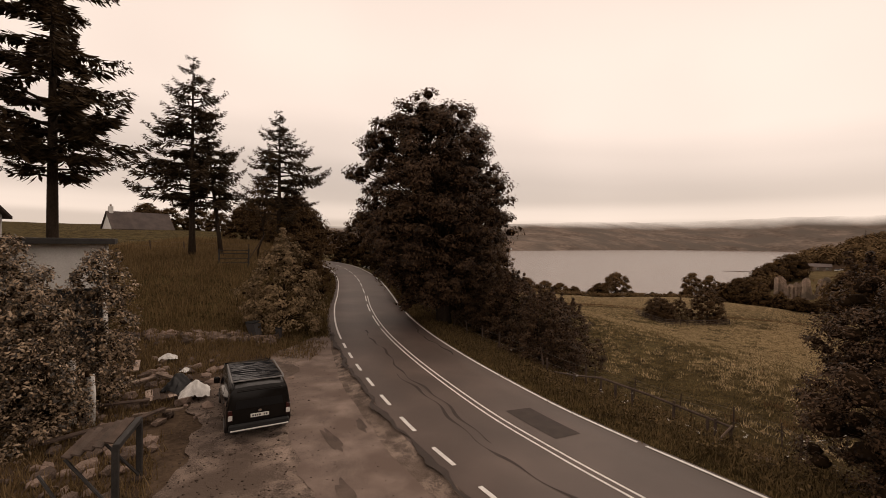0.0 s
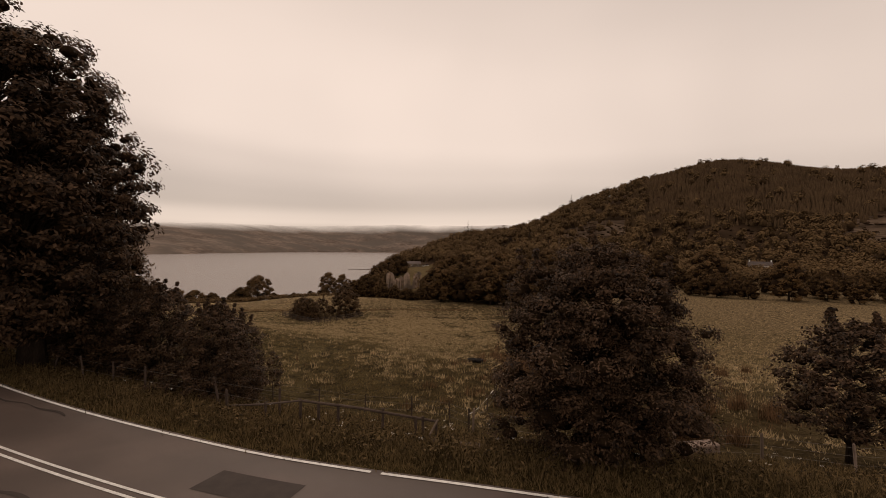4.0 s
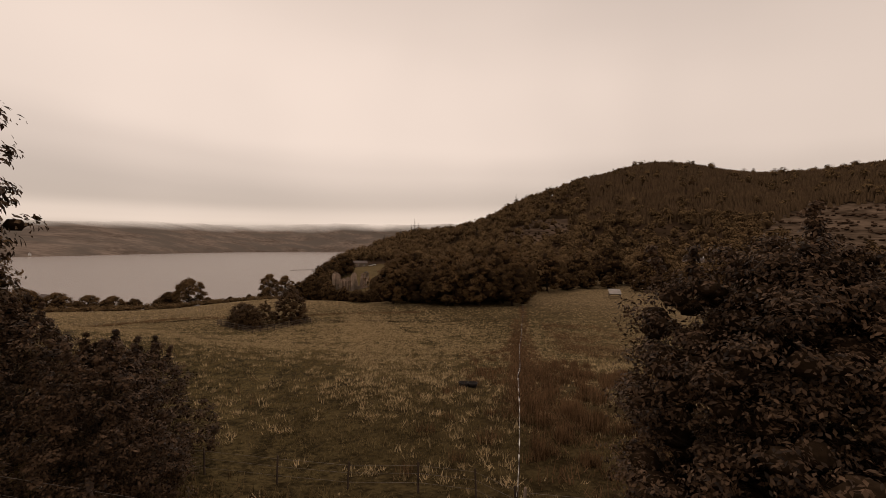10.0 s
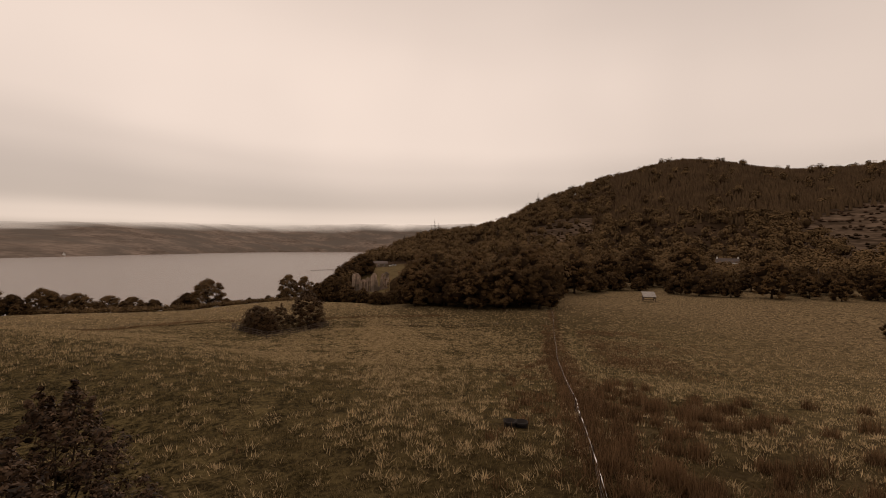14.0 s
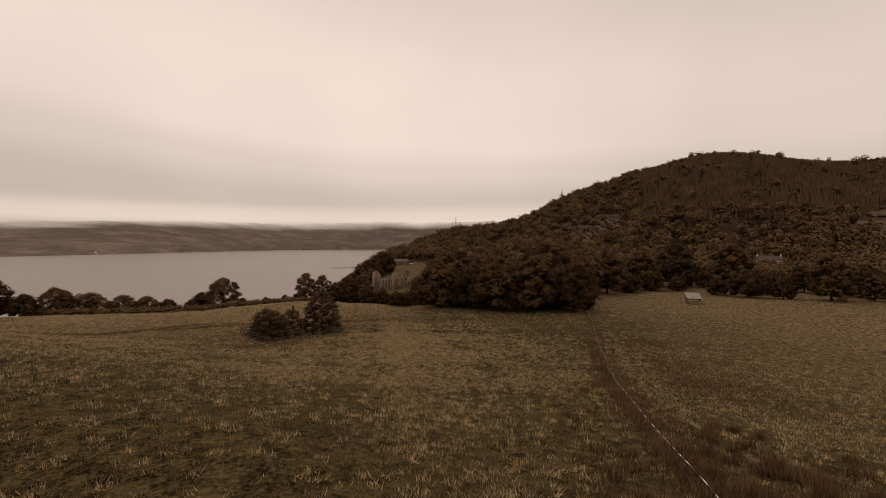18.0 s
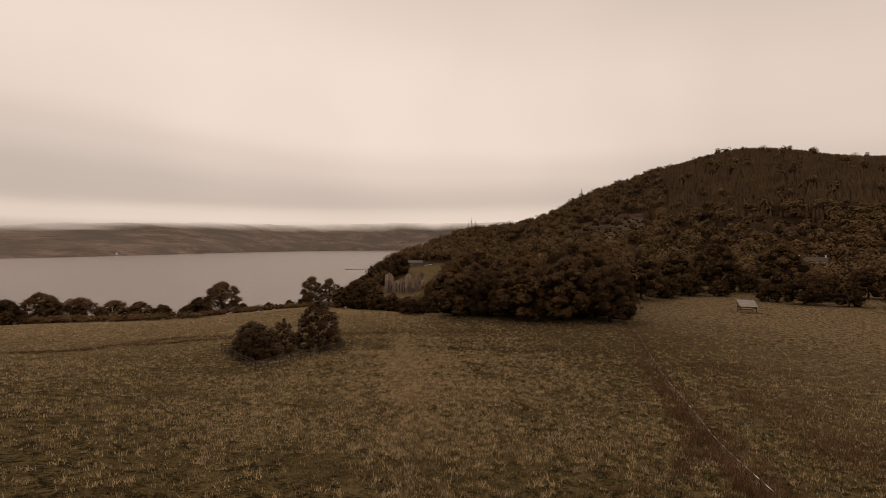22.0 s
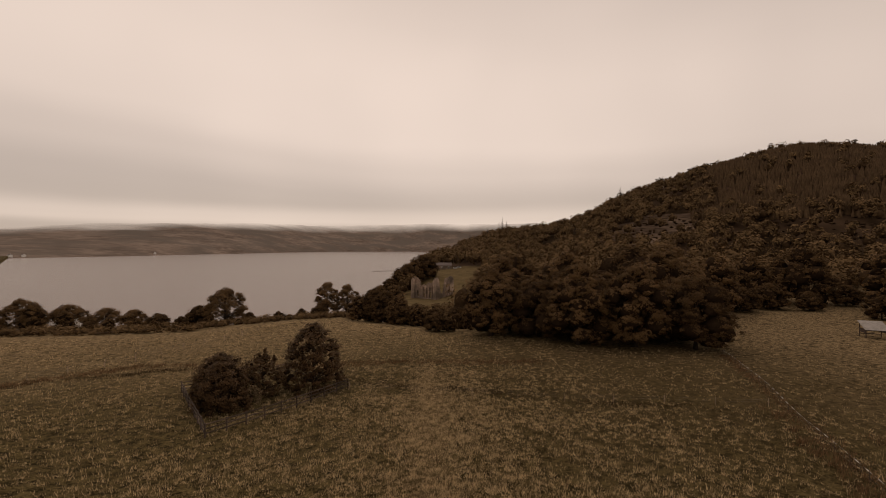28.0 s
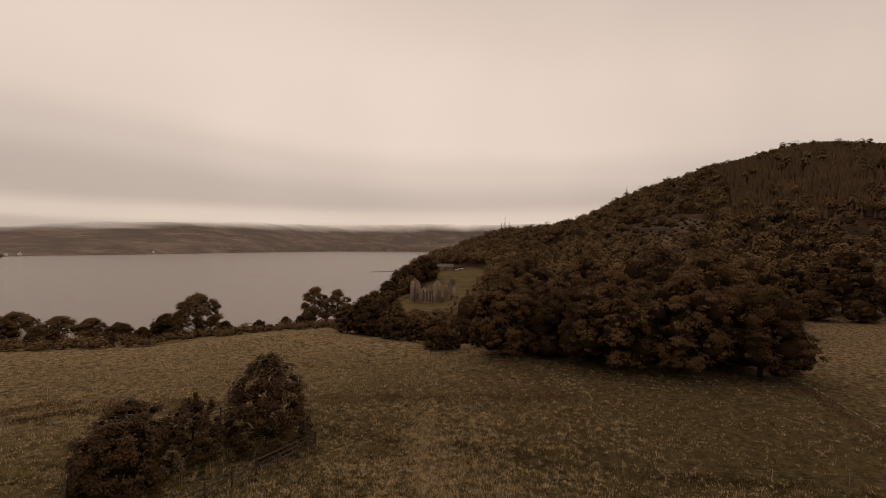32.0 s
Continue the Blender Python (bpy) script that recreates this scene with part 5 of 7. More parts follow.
wood_row(24, 34, 1.5, 22, 4, 0.13, "low shore scrub at the pasture edge")
wood_row(8, 24, 1.6, 24, 5, 0.22, "low thorn scrub along the shore bank")
wood_row(8, 22, 2.2, 34, 6, 0.38, "spreading thorn along the shore bank")
again(FINE[1], 112, 77, 40, 1.0, 0.2, "broad dark oak at the edge of the wood")
again(FINE[3], 123, 75, 140, 0.9, 0.2, "broad dark oak at the edge of the wood")
# oaks on the slope between the pasture corner and the ruin
for k, x, y, top in ((1, 95.5, 138.5, -5.6), (0, 99.5, 137.5, -4.0), (3, 103.0, 135.5, -5.6), (4, 107.0, 131.0, -8.6), (4, 111.5, 128.0, -9.2), (2, 116.0, 124.0, -8.6), (1, 117.0, 160.0, -5.6)):
    again(FINE[k], x, y, rng.uniform(0, 360), (top - ground_z(x, y)) / (12.5, 14.5, 11.0, 13.5, 9.0)[k], 0.2, "dark oak on the slope before the ruin")
for k, x, y, top in ((0, 195.5, 260.5, -11.7), (1, 205.8, 265.3, -7.6), (2, 215.8, 270.2, -3.8), (3, 226.3, 274.6, -0.8), (4, 235.8, 277.1, 1.6)):
    again(KINDS[k], x, y, rng.uniform(0, 360), (top - ground_z(x, y)) / (12.5, 14.5, 11.0, 13.5, 9.0)[k], 0.3, "tall dark oak above the shore behind the ruin")
# the wooded hill and the distant woods, too many to count
ICO = bmesh.new()
bmesh.ops.create_icosphere(ICO, subdivisions=2, radius=1.0)
ICO_V = np.array([v.co[:] for v in ICO.verts])
ICO_F = np.array([[v.index for v in f.verts] for f in ICO.faces])
ICO.free()


def lumpy(seed):
    r = np.random.default_rng(seed)
    w = sum(r.normal() * np.sin(ICO_V @ r.normal(size=3) * 3.2 + r.uniform(0, 6)) for _ in range(6))
    v = ICO_V * (1 + 0.16 * w)[:, None]
    v[:, 2] = v[:, 2] * 0.95
    return v


LUMPS = [lumpy(s) for s in range(7)]


def cone(seed):
    r = np.random.default_rng(seed)
    rings, V, F = ((0.95, -1.0), (0.62, 0.0), (0.05, 1.0)), [], []
    for rad, z in rings:
        for j in range(5):
            a = 2 * math.pi * j / 5 + r.uniform(-0.3, 0.3)
            V.append((math.cos(a) * rad * r.uniform(0.75, 1.15), math.sin(a) * rad * r.uniform(0.75, 1.15), z))
    for k in range(len(rings) - 1):
        for j in range(5):
            a, b2, c, d = k * 5 + j, k * 5 + (j + 1) % 5, (k + 1) * 5 + (j + 1) % 5, (k + 1) * 5 + j
            F += [(a, b2, c), (a, c, d)]
    return np.array(V), np.array(F)


CONES = [cone(s) for s in range(4)]


def forest(name, label, X, Y, H, R, shapes, material, seed, leaves=0, leaf=0.8):
    """Many far trees in one mesh: a solid heart each (coloured as inner shade where leafy), and sprays of foliage over
    its upper side.
    """
    rg = np.random.default_rng(seed)
    Z = height(X, Y)
    Vs, Fs, n = [], [], 0
    m = len(X)
    for i in range(m):
        v = shapes[int(rg.integers(0, len(shapes)))]
        f = ICO_F
        if isinstance(v, tuple):
            v, f = v
        a = rg.uniform(0, 6.28)
        c, s = math.cos(a), math.sin(a)
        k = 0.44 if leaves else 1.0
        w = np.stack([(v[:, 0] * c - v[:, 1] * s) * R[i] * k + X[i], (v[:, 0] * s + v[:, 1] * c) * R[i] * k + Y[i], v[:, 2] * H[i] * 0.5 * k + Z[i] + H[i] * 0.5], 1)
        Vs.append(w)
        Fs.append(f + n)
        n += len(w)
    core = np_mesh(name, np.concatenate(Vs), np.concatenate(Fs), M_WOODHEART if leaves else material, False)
    ob = tagged(new(name, core), label, "woodland", kind="stuff")
    if leaves:
        # five boughs a tree carry the sprays, so that the outlines are lumpy
        q = m * 6
        ti = np.repeat(np.arange(m), 6)
        D = rg.normal(size=(q, 3))
        D[:, 2] = np.abs(D[:, 2]) * 0.9 - 0.25
        D /= np.linalg.norm(D, axis=1)[:, None]
        B = np.stack([X[ti] + D[:, 0] * R[ti] * 0.55, Y[ti] + D[:, 1] * R[ti] * 0.55, Z[ti] + H[ti] * (0.5 + 0.30 * D[:, 2])], 1)
        BR = R[ti] * rg.uniform(0.40, 0.62, q)
        per = max(1, leaves // 6)
        bi = np.repeat(np.arange(q), per)
        E = rg.normal(size=(q * per, 3))
        E[:, 2] = np.where(rg.uniform(size=q * per) < 0.7, np.abs(E[:, 2]), E[:, 2])
        E /= np.linalg.norm(E, axis=1)[:, None]
        P = B[bi] + E * (BR[bi] * rg.uniform(0.8, 1.15, q * per))[:, None]
        N = E * 0.5 + D[bi] * 0.5 + np.array([0, 0, 0.2]) + rg.normal(size=E.shape) * 0.2
        N /= np.linalg.norm(N, axis=1)[:, None]
        V, F = leaf_quads(rg, P, N, leaf, 0.6, 0.2)
        fo = new("foliage", np_mesh("foliage", V, F, material))
        fo.parent = ob
        tagged(fo, kind="stuff")
    return ob


def scatter(n, az0, az1, r0, r1, seed, accept=None):
    rg = np.random.default_rng(seed)
    az, r = rg.uniform(az0, az1, n), np.sqrt(rg.uniform(r0 ** 2, r1 ** 2, n))
    x, y = HUB[0] + r * np.sin(np.radians(az)), HUB[1] + r * np.cos(np.radians(az))
    keep = height(x, y) > LAKE + 0.8
    if accept is not None:
        keep &= accept(az, r, x, y, rg)
    return x[keep], y[keep], rg


def clearing(az, r, x, y, rg):
    """Open ground: the clear-felled slope, glades and the lawn by the ruin."""
    edge = rg.uniform(0.7, 1.25, len(az))
    glade = ((((az - 66.5) / 4.5) ** 2 + ((r - 455) / 34) ** 2 < edge) | (((az - 81) / 5.5) ** 2 + ((r - 425) / 30) ** 2 < edge)) & (rg.uniform(size=len(az)) > 0.3)
    felled = (((az - 98.5) / 8.5) ** 2 + ((r - 455) / 75) ** 2 < edge) | glade
    lawn = (az > 40.2) & (az < 48) & (r > 262) & (r < 392)
    ruin = (az > 38.2) & (az < 46.5) & (r > 190) & (r < 300)
    return ~(felled | lawn | ruin)


x, y, rg = scatter(5200, 40.4, 112, 330, 800, 71, lambda az, r, x, y, g: clearing(az, r, x, y, g) & ~((az > 72) & (r > 470) & (g.uniform(size=len(az)) < 0.9)))
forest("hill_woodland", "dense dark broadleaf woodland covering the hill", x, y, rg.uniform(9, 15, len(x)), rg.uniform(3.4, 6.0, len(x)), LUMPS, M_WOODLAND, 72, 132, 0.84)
x, y, rg = scatter(21000, 70, 114, 455, 820, 73, lambda az, r, x, y, g: clearing(az, r, x, y, g))
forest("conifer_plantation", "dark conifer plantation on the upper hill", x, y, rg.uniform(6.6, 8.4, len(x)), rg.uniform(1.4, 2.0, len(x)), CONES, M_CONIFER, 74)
x, y, rg = scatter(900, 45.5, 66, 165, 335, 75, clearing)
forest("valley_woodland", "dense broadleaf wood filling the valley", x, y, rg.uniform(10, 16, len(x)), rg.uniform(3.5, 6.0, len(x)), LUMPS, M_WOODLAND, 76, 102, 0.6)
x, y, rg = scatter(800, 66, 112, 235, 345, 77)
gap_k = np.where(np.abs(polar(x, y)[0] - 84) < 3.5, 0.72, 1.0)
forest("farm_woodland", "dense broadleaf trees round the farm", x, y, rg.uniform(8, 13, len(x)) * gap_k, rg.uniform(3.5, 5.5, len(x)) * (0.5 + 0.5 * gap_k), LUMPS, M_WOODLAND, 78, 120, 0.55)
# scrub and brash on the open slopes
x, y, rg = scatter(5200, 60, 110, 350, 560, 83, lambda az, r, x, y, g: ~clearing(az, r, x, y, g) & (np.sin(r / 3.2 + 0.25 * az) + g.normal(size=len(az)) * 0.8 > 0.3))
forest("brash", "brown scrub and brash on the felled slopes", x, y, rg.uniform(0.6, 2.2, len(x)), rg.uniform(0.7, 1.8, len(x)), LUMPS, M_HILL, 84)
x, y, rg = scatter(520, 37.0, 41.2, 200, 600, 79, clearing)
shore_k = np.clip((polar(x, y)[0] - 36.6) / 3.0, 0.25, 1.0)
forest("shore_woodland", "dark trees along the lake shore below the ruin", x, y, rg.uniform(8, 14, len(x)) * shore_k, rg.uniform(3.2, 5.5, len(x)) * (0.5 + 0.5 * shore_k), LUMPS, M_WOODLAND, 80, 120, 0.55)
x, y, rg = scatter(130, 38.5, 46, 150, 232, 81)
e = rg.uniform(0, 1, 280)
az = 9 + 27 * e
r = np.interp(az, AZ, EDGE) + rg.uniform(12, 30, 280)
hx, hy = HUB[0] + r * np.sin(np.radians(az)), HUB[1] + r * np.cos(np.radians(az))
forest("shore_scrub", "low tangled scrub along the bank above the lake", hx, hy, rg.uniform(0.5, 1.7, 280), rg.uniform(0.8, 2.0, 280), LUMPS, M_WOODLAND, 85, 90, 0.22)
forest("scrub", "low scrub and bushes in the valley before the ruin", x, y, rg.uniform(2, 4.2, len(x)), rg.uniform(1.6, 3.0, len(x)), LUMPS, M_WOODLAND, 82, 150, 0.35)
for az, r, h in ((50.4, 655, 27), (50.0, 650, 20), (50.9, 660, 21), (48.6, 600, 19), (63.5, 605, 21), (46.5, 560, 20)):
    x, y = polar_xy(az, r)
    s = spruce(int(az * 10), h, 3.6, 0.1, "tall lone conifer standing above the hill wood", trunk_r=0.3, whorls=16, density=0.5)
    s["group"] = "conifers on the ridge"
    put(s, x, y)

# ---- fences ----


def post_part(parent, x, y, h, rad, lean=(0, 0), square=False, material=None, name="post"):
    z = ground_z(x, y)
    b = Build()
    if square:
        b.box(x, y, z - 0.3, rad * 2, rad * 2, h + 0.3, 0.6, lean, 0.012)
    else:
        b.tube([(x, y, z - 0.3), (x + lean[0] * 0.5, y + lean[1] * 0.5, z + h * 0.5), (x + lean[0], y + lean[1], z + h - 0.03), (x + lean[0], y + lean[1], z + h)], [rad, rad, rad * 0.95, rad * 0.6], 7)
    part(name, b, material or M_POST, parent)
    return Vector((x + lean[0], y + lean[1], z + h))


def wire_fence(points, label, spacing, h, wires, rad=0.045, jitter=0.05, post_h=None, material=None):
    f = thing("wire_fence", label, "fence", "pasture fences")
    rg = np.random.default_rng(int(abs(points[0][0] * 10)))
    tops = []
    for (x0, y0), (x1, y1) in zip(points[:-1], points[1:]):
        n = max(1, round(math.hypot(x1 - x0, y1 - y0) / spacing))
        for i in range(n):
            t = i / n
            tops.append(post_part(f, x0 + (x1 - x0) * t, y0 + (y1 - y0) * t, (post_h or h + 0.12) * rg.uniform(0.93, 1.07), rad * rg.uniform(0.8, 1.2), (rg.normal() * jitter, rg.normal() * jitter), material=material))
    tops.append(post_part(f, *points[-1], post_h or h + 0.12, rad, material=material))
    for w in wires:
        b = Build()
        b.tube([(p.x, p.y, p.z - (post_h or h + 0.12) + w) for p in tops], [0.004] * len(tops), 4)
        part("wire", b, M_WIRE, f)
    return f


LINE = [(13.4, 15.75), (16.7, 17.3), (21.1, 19.45), (27.3, 22.6), (32.9, 25.2), (54.2, 35.7), (64.5, 40.5), (78.7, 47.3), (97.0, 55.8), (114.5, 64.6)]
straight = wire_fence(LINE, "low post fence with pale tape running straight down the pasture", 2.6, 0.72, (0.3, 0.55), 0.022, 0.03, material=M_RAIL)
# twisted white tape along the post tops: its flat side shows here and there
steps = spline(LINE, 0.16)
tz = height(steps[:, 0], steps[:, 1]) + 0.76
turn = 2.4 * np.arange(len(steps)) * 0.16 + 1.6 * np.sin(np.arange(len(steps)) * 0.031)
lx, ly = -0.44, 0.9
wide = 0.004 + 0.017 * np.clip(np.sin(np.arange(len(steps)) * 0.62 + 2.0 * np.sin(np.arange(len(steps)) * 0.045)) * 2.0 + 0.3, 0, 1)
V = np.concatenate([np.stack([steps[:, 0] + k * lx * np.cos(turn) * wide, steps[:, 1] + k * ly * np.cos(turn) * wide, tz + k * np.sin(turn) * wide - 0.02], 1) for k in (-1, 1)])
n = len(steps)
part("tape", np_mesh("tape", V, np.array([(i, i + 1, n + i + 1, n + i) for i in range(n - 1)]), M_SHEET), None, straight, "white twisted fence tape")
wire_fence([(7.6, 28.6), (9.8, 25.6), (10.95, 23.2), (12.2, 21.2), (13.5, 19.3), (14.3, 17.6), (13.6, 15.9)], "thin dark post and wire fence above the pasture", 2.4, 0.85, (0.3, 0.6, 0.85), 0.032, 0.03, material=M_RAIL)
wire_fence([(13.5, 15.6), (15.0, 12.6), (16.8, 8.8), (19.5, 4.0), (24, -4), (30, -14)], "post and wire fence below the road", 2.6, 0.9, (0.3, 0.6, 0.88), 0.05)
wire_fence([(-2.6, 52), (-0.6, 40.5), (1.0, 33.0), (2.6, 28.0), (4.0, 24.5), (5.6, 21.2), (6.7, 18.8)], "leaning dark posts along the road verge", 2.5, 0.95, (0.5, 0.9), 0.042, 0.13, material=M_RAIL)
wire_fence([(63.2, 89.4), (72, 78), (84, 62), (90.5, 54.3)], "low electric wire fence across the pasture", 4.5, 0.7, (0.45, 0.68), 0.022, 0.03)
wire_fence([(20, 108), (32, 113), (47, 120), (58, 128), (70, 135)], "low wire fence along the ditch", 4.5, 0.9, (0.5, 0.88), 0.035, 0.05)

# broken rail fence at the verge
rail = thing("rail_fence", "broken dark rail fence leaning along the verge", "fence")
RP = [(5.45, 20.13, 0.42), (6.23, 18.87, 0.10), (6.91, 17.77, 0.30), (7.28, 17.17, 0.26), (7.64, 16.59, 0.20), (8.45, 15.28, 0.22), (9.05, 14.31, 0.06), (9.16, 14.12, 0.08), (9.39, 13.77, -0.02)]
for k, (x, y, top) in enumerate(RP):
    post_part(rail, x, y, top - ground_z(x, y), 0.040, (0.03 * (k % 3 - 1), 0.02), True, M_RAIL)
b = Build()
b.tube([(6.88, 17.82, 0.25), (8.0, 16.0, 0.17), (9.42, 13.72, -0.05)], [0.040, 0.046, 0.040], 7)
part("rail", b, M_RAIL, rail, "dark weathered top rail")
b = Build()
b.tube([(6.9, 17.75, 0.26), (6.23, 18.87, 0.03), (5.45, 20.13, -0.14)], [0.032, 0.036, 0.030], 6)
part("rail", b, M_PEN, rail, "thin split rail")
b = Build()
b.tube([(9.42, 13.72, 0.02), (9.0, 13.75, ground_z(9.0, 13.75) + 0.05)], [0.036, 0.040], 6)
part("brace", b, M_POST, rail, "broken diagonal brace")

# fenced clump of trees in the pasture
pen = thing("timber_pen", "three-railed timber pen round a clump of trees", "fence")
CORNERS = [(46.3, 83.8), (63.2, 89.7), (61.0, 101.5), (48.2, 99.6)]
for i in range(4):
    (x0, y0), (x1, y1) = CORNERS[i], CORNERS[(i + 1) % 4]
    n = round(math.hypot(x1 - x0, y1 - y0) / 1.9)
    tops = [post_part(pen, x0 + (x1 - x0) * k / n, y0 + (y1 - y0) * k / n, 1.2, 0.055, square=True, material=M_PEN) for k in range(n)]
    tops.append(Vector((x1, y1, ground_z(x1, y1) + 1.2)))
    for w in (0.35, 0.72, 1.08):
        for a, c in zip(tops[:-1], tops[1:]):
            b = Build()
            dz = 1.2 - w
            b.tube([(a.x, a.y, a.z - dz), (c.x, c.y, c.z - dz)], [0.052, 0.052], 4)
            part("rail", b, M_PEN, pen)
alder = (0.9, 1.0, 1.0, 0.96, 0.88, 0.74, 0.42)
put(clump_tree(61, 7.2, 3.1, 0.0, "tall bushy dark alder inside the timber pen", alder, 0.15, 150, 74, 0.125, 0.62, leaf=M_LEAF, group="trees in the pen", core=0.66, calm=0.5, rough=0.16), 60.2, 92.4)
round_alder = put(clump_tree(62, 5.4, 3.0, 0.0, "round bushy alder at the corner of the timber pen", (0.95, 1.0, 1.0, 0.95, 0.86, 0.66, 0.30), 0.14, 140, 74, 0.125, 0.60, leaf=M_LEAF, group="trees in the pen", core=0.66, calm=0.5, rough=0.14), 49.7, 91.2, 0, 0, 0.84)
again(round_alder, 51.0, 95.6, 200, 0.84, label="round bushy alder behind another in the timber pen")
put(clump_tree(63, 4.2, 1.75, 0.0, "small bushy alder inside the timber pen", alder, 0.1, 70, 70, 0.115, 0.48, leaf=M_LEAF, group="trees in the pen", core=0.5, shoots=2), 55.0, 94.2)
put(clump_tree(64, 1.9, 0.7, 0.0, "pale flowering shrub between the alders in the pen", alder, 0.04, 24, 40, 0.07, 0.28, leaf=M_LEAF_SOFT, name="shrub", category="shrub", core=0.0), 53.0, 91.6)

# ---- buildings ----


def ruin_wall(b, p0, p1, base, tops, thick, holes, seed):
    """A ragged wall from columns of masonry, with window and door holes (u0, u1, z0, z1)."""
    rg = np.random.default_rng(seed)
    L = math.hypot(p1[0] - p0[0], p1[1] - p0[1])
    n = int(L / 0.4)
    turn = math.atan2(p1[1] - p0[1], p1[0] - p0[0])
    for i in range(n):
        u = (i + 0.5) / n
        x, y = p0[0] + (p1[0] - p0[0]) * u, p0[1] + (p1[1] - p0[1]) * u
        top = float(np.interp(u, np.linspace(0, 1, len(tops)), tops)) + rg.uniform(-0.22, 0.22)
        spans = [(0.0, top)]
        for u0, u1, z0, z1 in holes:
            if u0 <= u <= u1:
                arch = z1 - 0.8 * abs((u - (u0 + u1) / 2) / (u1 - u0) * 2) ** 2
                spans = [s for a, c in spans for s in ((a, min(c, z0)), (max(a, arch), c)) if s[1] - s[0] > 0.25]
        for a, c in spans:
            b.box(x, y, base + a, L / n + 0.02, thick * rg.uniform(0.99, 1.01), c - a, turn)


castle = thing("ruined_castle", "roofless pale stone castle ruin with empty windows among trees", "ruin")
CB = -20.6
CL, CC, CR = (187.5, 228.0), (189.2, 212.7), (207.5, 221.0)
b = Build()
ruin_wall(b, CL, CC, CB, [11.2, 11.0, 9.8, 5.6, 7.6, 7.0, 8.6, 7.8, 9.4, 11.4], 1.2, [(0.05, 0.13, 5.2, 8.2), (0.15, 0.25, 1.0, 4.4), (0.41, 0.52, 0.6, 6.2), (0.57, 0.67, 0.6, 6.2), (0.71, 0.81, 0.6, 6.4), (0.85, 0.93, 0.8, 7.0)], 1)
part("wall", b, M_STONE, castle)
b = Build()
ruin_wall(b, CC, CR, CB, [11.4, 9.4, 3.2, 2.2, 2.8, 9.6, 10.4, 9.8, 10.6], 1.2, [(0.06, 0.14, 1.2, 6.6), (0.64, 0.72, 1.2, 4.0), (0.64, 0.72, 5.0, 7.6), (0.84, 0.92, 1.2, 6.6)], 2)
part("wall", b, M_STONE, castle)
b = Build()
ruin_wall(b, CL, (208, 236), CB + 1.5, [8.5, 4.5, 2.0, 3.0, 5.0], 1.2, [(0.3, 0.4, 1.2, 2.0)], 3)
part("wall", b, M_STONE, castle)
for (x, y), h, w in ((CC, 11.2, 2.4), (CL, 10.4, 2.6), (CR, 11.0, 2.6)):
    b = Build()
    c = w / 2
    V, F = [], []
    for k, (z, q) in enumerate(((0, 1.06), (0.5 * h, 1.0), (h - 1.3, 0.98), (h - 0.5, 0.93))):
        V += [(x + sx * c * q, y + sy * c * q, CB + z + (0 if k < 3 else 0.9 * math.sin(2.3 * sx + 1.4 * sy + h))) for sx, sy in ((-1, -1), (0, -1), (1, -1), (1, 0), (1, 1), (0, 1), (-1, 1), (-1, 0))]
        F += [(8 * k - 8 + m, 8 * k - 8 + (m + 1) % 8, 8 * k + (m + 1) % 8, 8 * k + m) for m in range(8)] if k else []
    b.add(V + [(x, y, CB + h - 1.1)], F + [(24 + m, 24 + (m + 1) % 8, 32) for m in range(8)])
    part("tower", b, M_STONE, castle)


def house(name, label, x, y, z, w, d, h, roof, turn, wall=None, chimneys=2, windows=3, category="house", overhang=0.3):
    t = thing(name, label, category, at=(x, y, z), turn=turn)
    b = Build()
    b.box(0, 0, -2.5, w, d, h + 2.5)
    for s in (-1, 1):
        b.add([(s * w / 2, -d / 2, h), (s * w / 2, d / 2, h), (s * w / 2, 0, h + roof), (s * (w / 2 - 0.3), -d / 2, h), (s * (w / 2 - 0.3), d / 2, h), (s * (w / 2 - 0.3), 0, h + roof)], [(0, 1, 2), (3, 5, 4), (0, 2, 5, 3), (1, 4, 5, 2)])
    part("wall", b, wall or M_WHITEWALL, t)
    for s in (-1, 1):
        b = Build()
        e = d / 2 + overhang
        drop = roof * overhang / (d / 2)
        x0 = w / 2 + overhang
        b.add([(-x0, s * e, h - drop), (x0, s * e, h - drop), (x0, 0, h + roof), (-x0, 0, h + roof), (-x0, s * e, h - drop + 0.15), (x0, s * e, h - drop + 0.15), (x0, 0, h + roof + 0.15), (-x0, 0, h + roof + 0.15)],
              [(0, 1, 2, 3), (4, 7, 6, 5), (0, 4, 5, 1), (1, 5, 6, 2), (3, 2, 6, 7), (0, 3, 7, 4)])
        part("roof", b, M_SLATE, t)
    for k in range(chimneys):
        b = Build()
        cx = (-1 if k == 0 else 1) * (w / 2 - 0.5) if k < 2 else 0
        b.box(cx, 0, h + roof - 0.8, 0.7, 0.9, 1.9, 0, (0, 0), 0.05)
        ch = part("chimney", b, wall or M_WHITEWALL, t)
        for q in (-0.2, 0.2):
            b = Build()
            b.tube([(cx, q, h + roof + 1.05), (cx, q, h + roof + 1.45)], [0.13, 0.11], 8)
            part("chimney_pot", b, M_RUBBLE, ch)
    for k in range(windows):
        for s in (-1, 1):
            b = Build()
            wx = (k - (windows - 1) / 2) * w / windows
            b.box(wx, s * (d / 2 + 0.01), h * 0.35, 1.0, 0.06, 1.25)
            win = part("window", b, M_WHITEWALL, t)
            b = Build()
            b.box(wx, s * (d / 2 + 0.04), h * 0.35 + 0.1, 0.8, 0.04, 1.05)
            part("pane", b, M_GLASS, win)
    return t


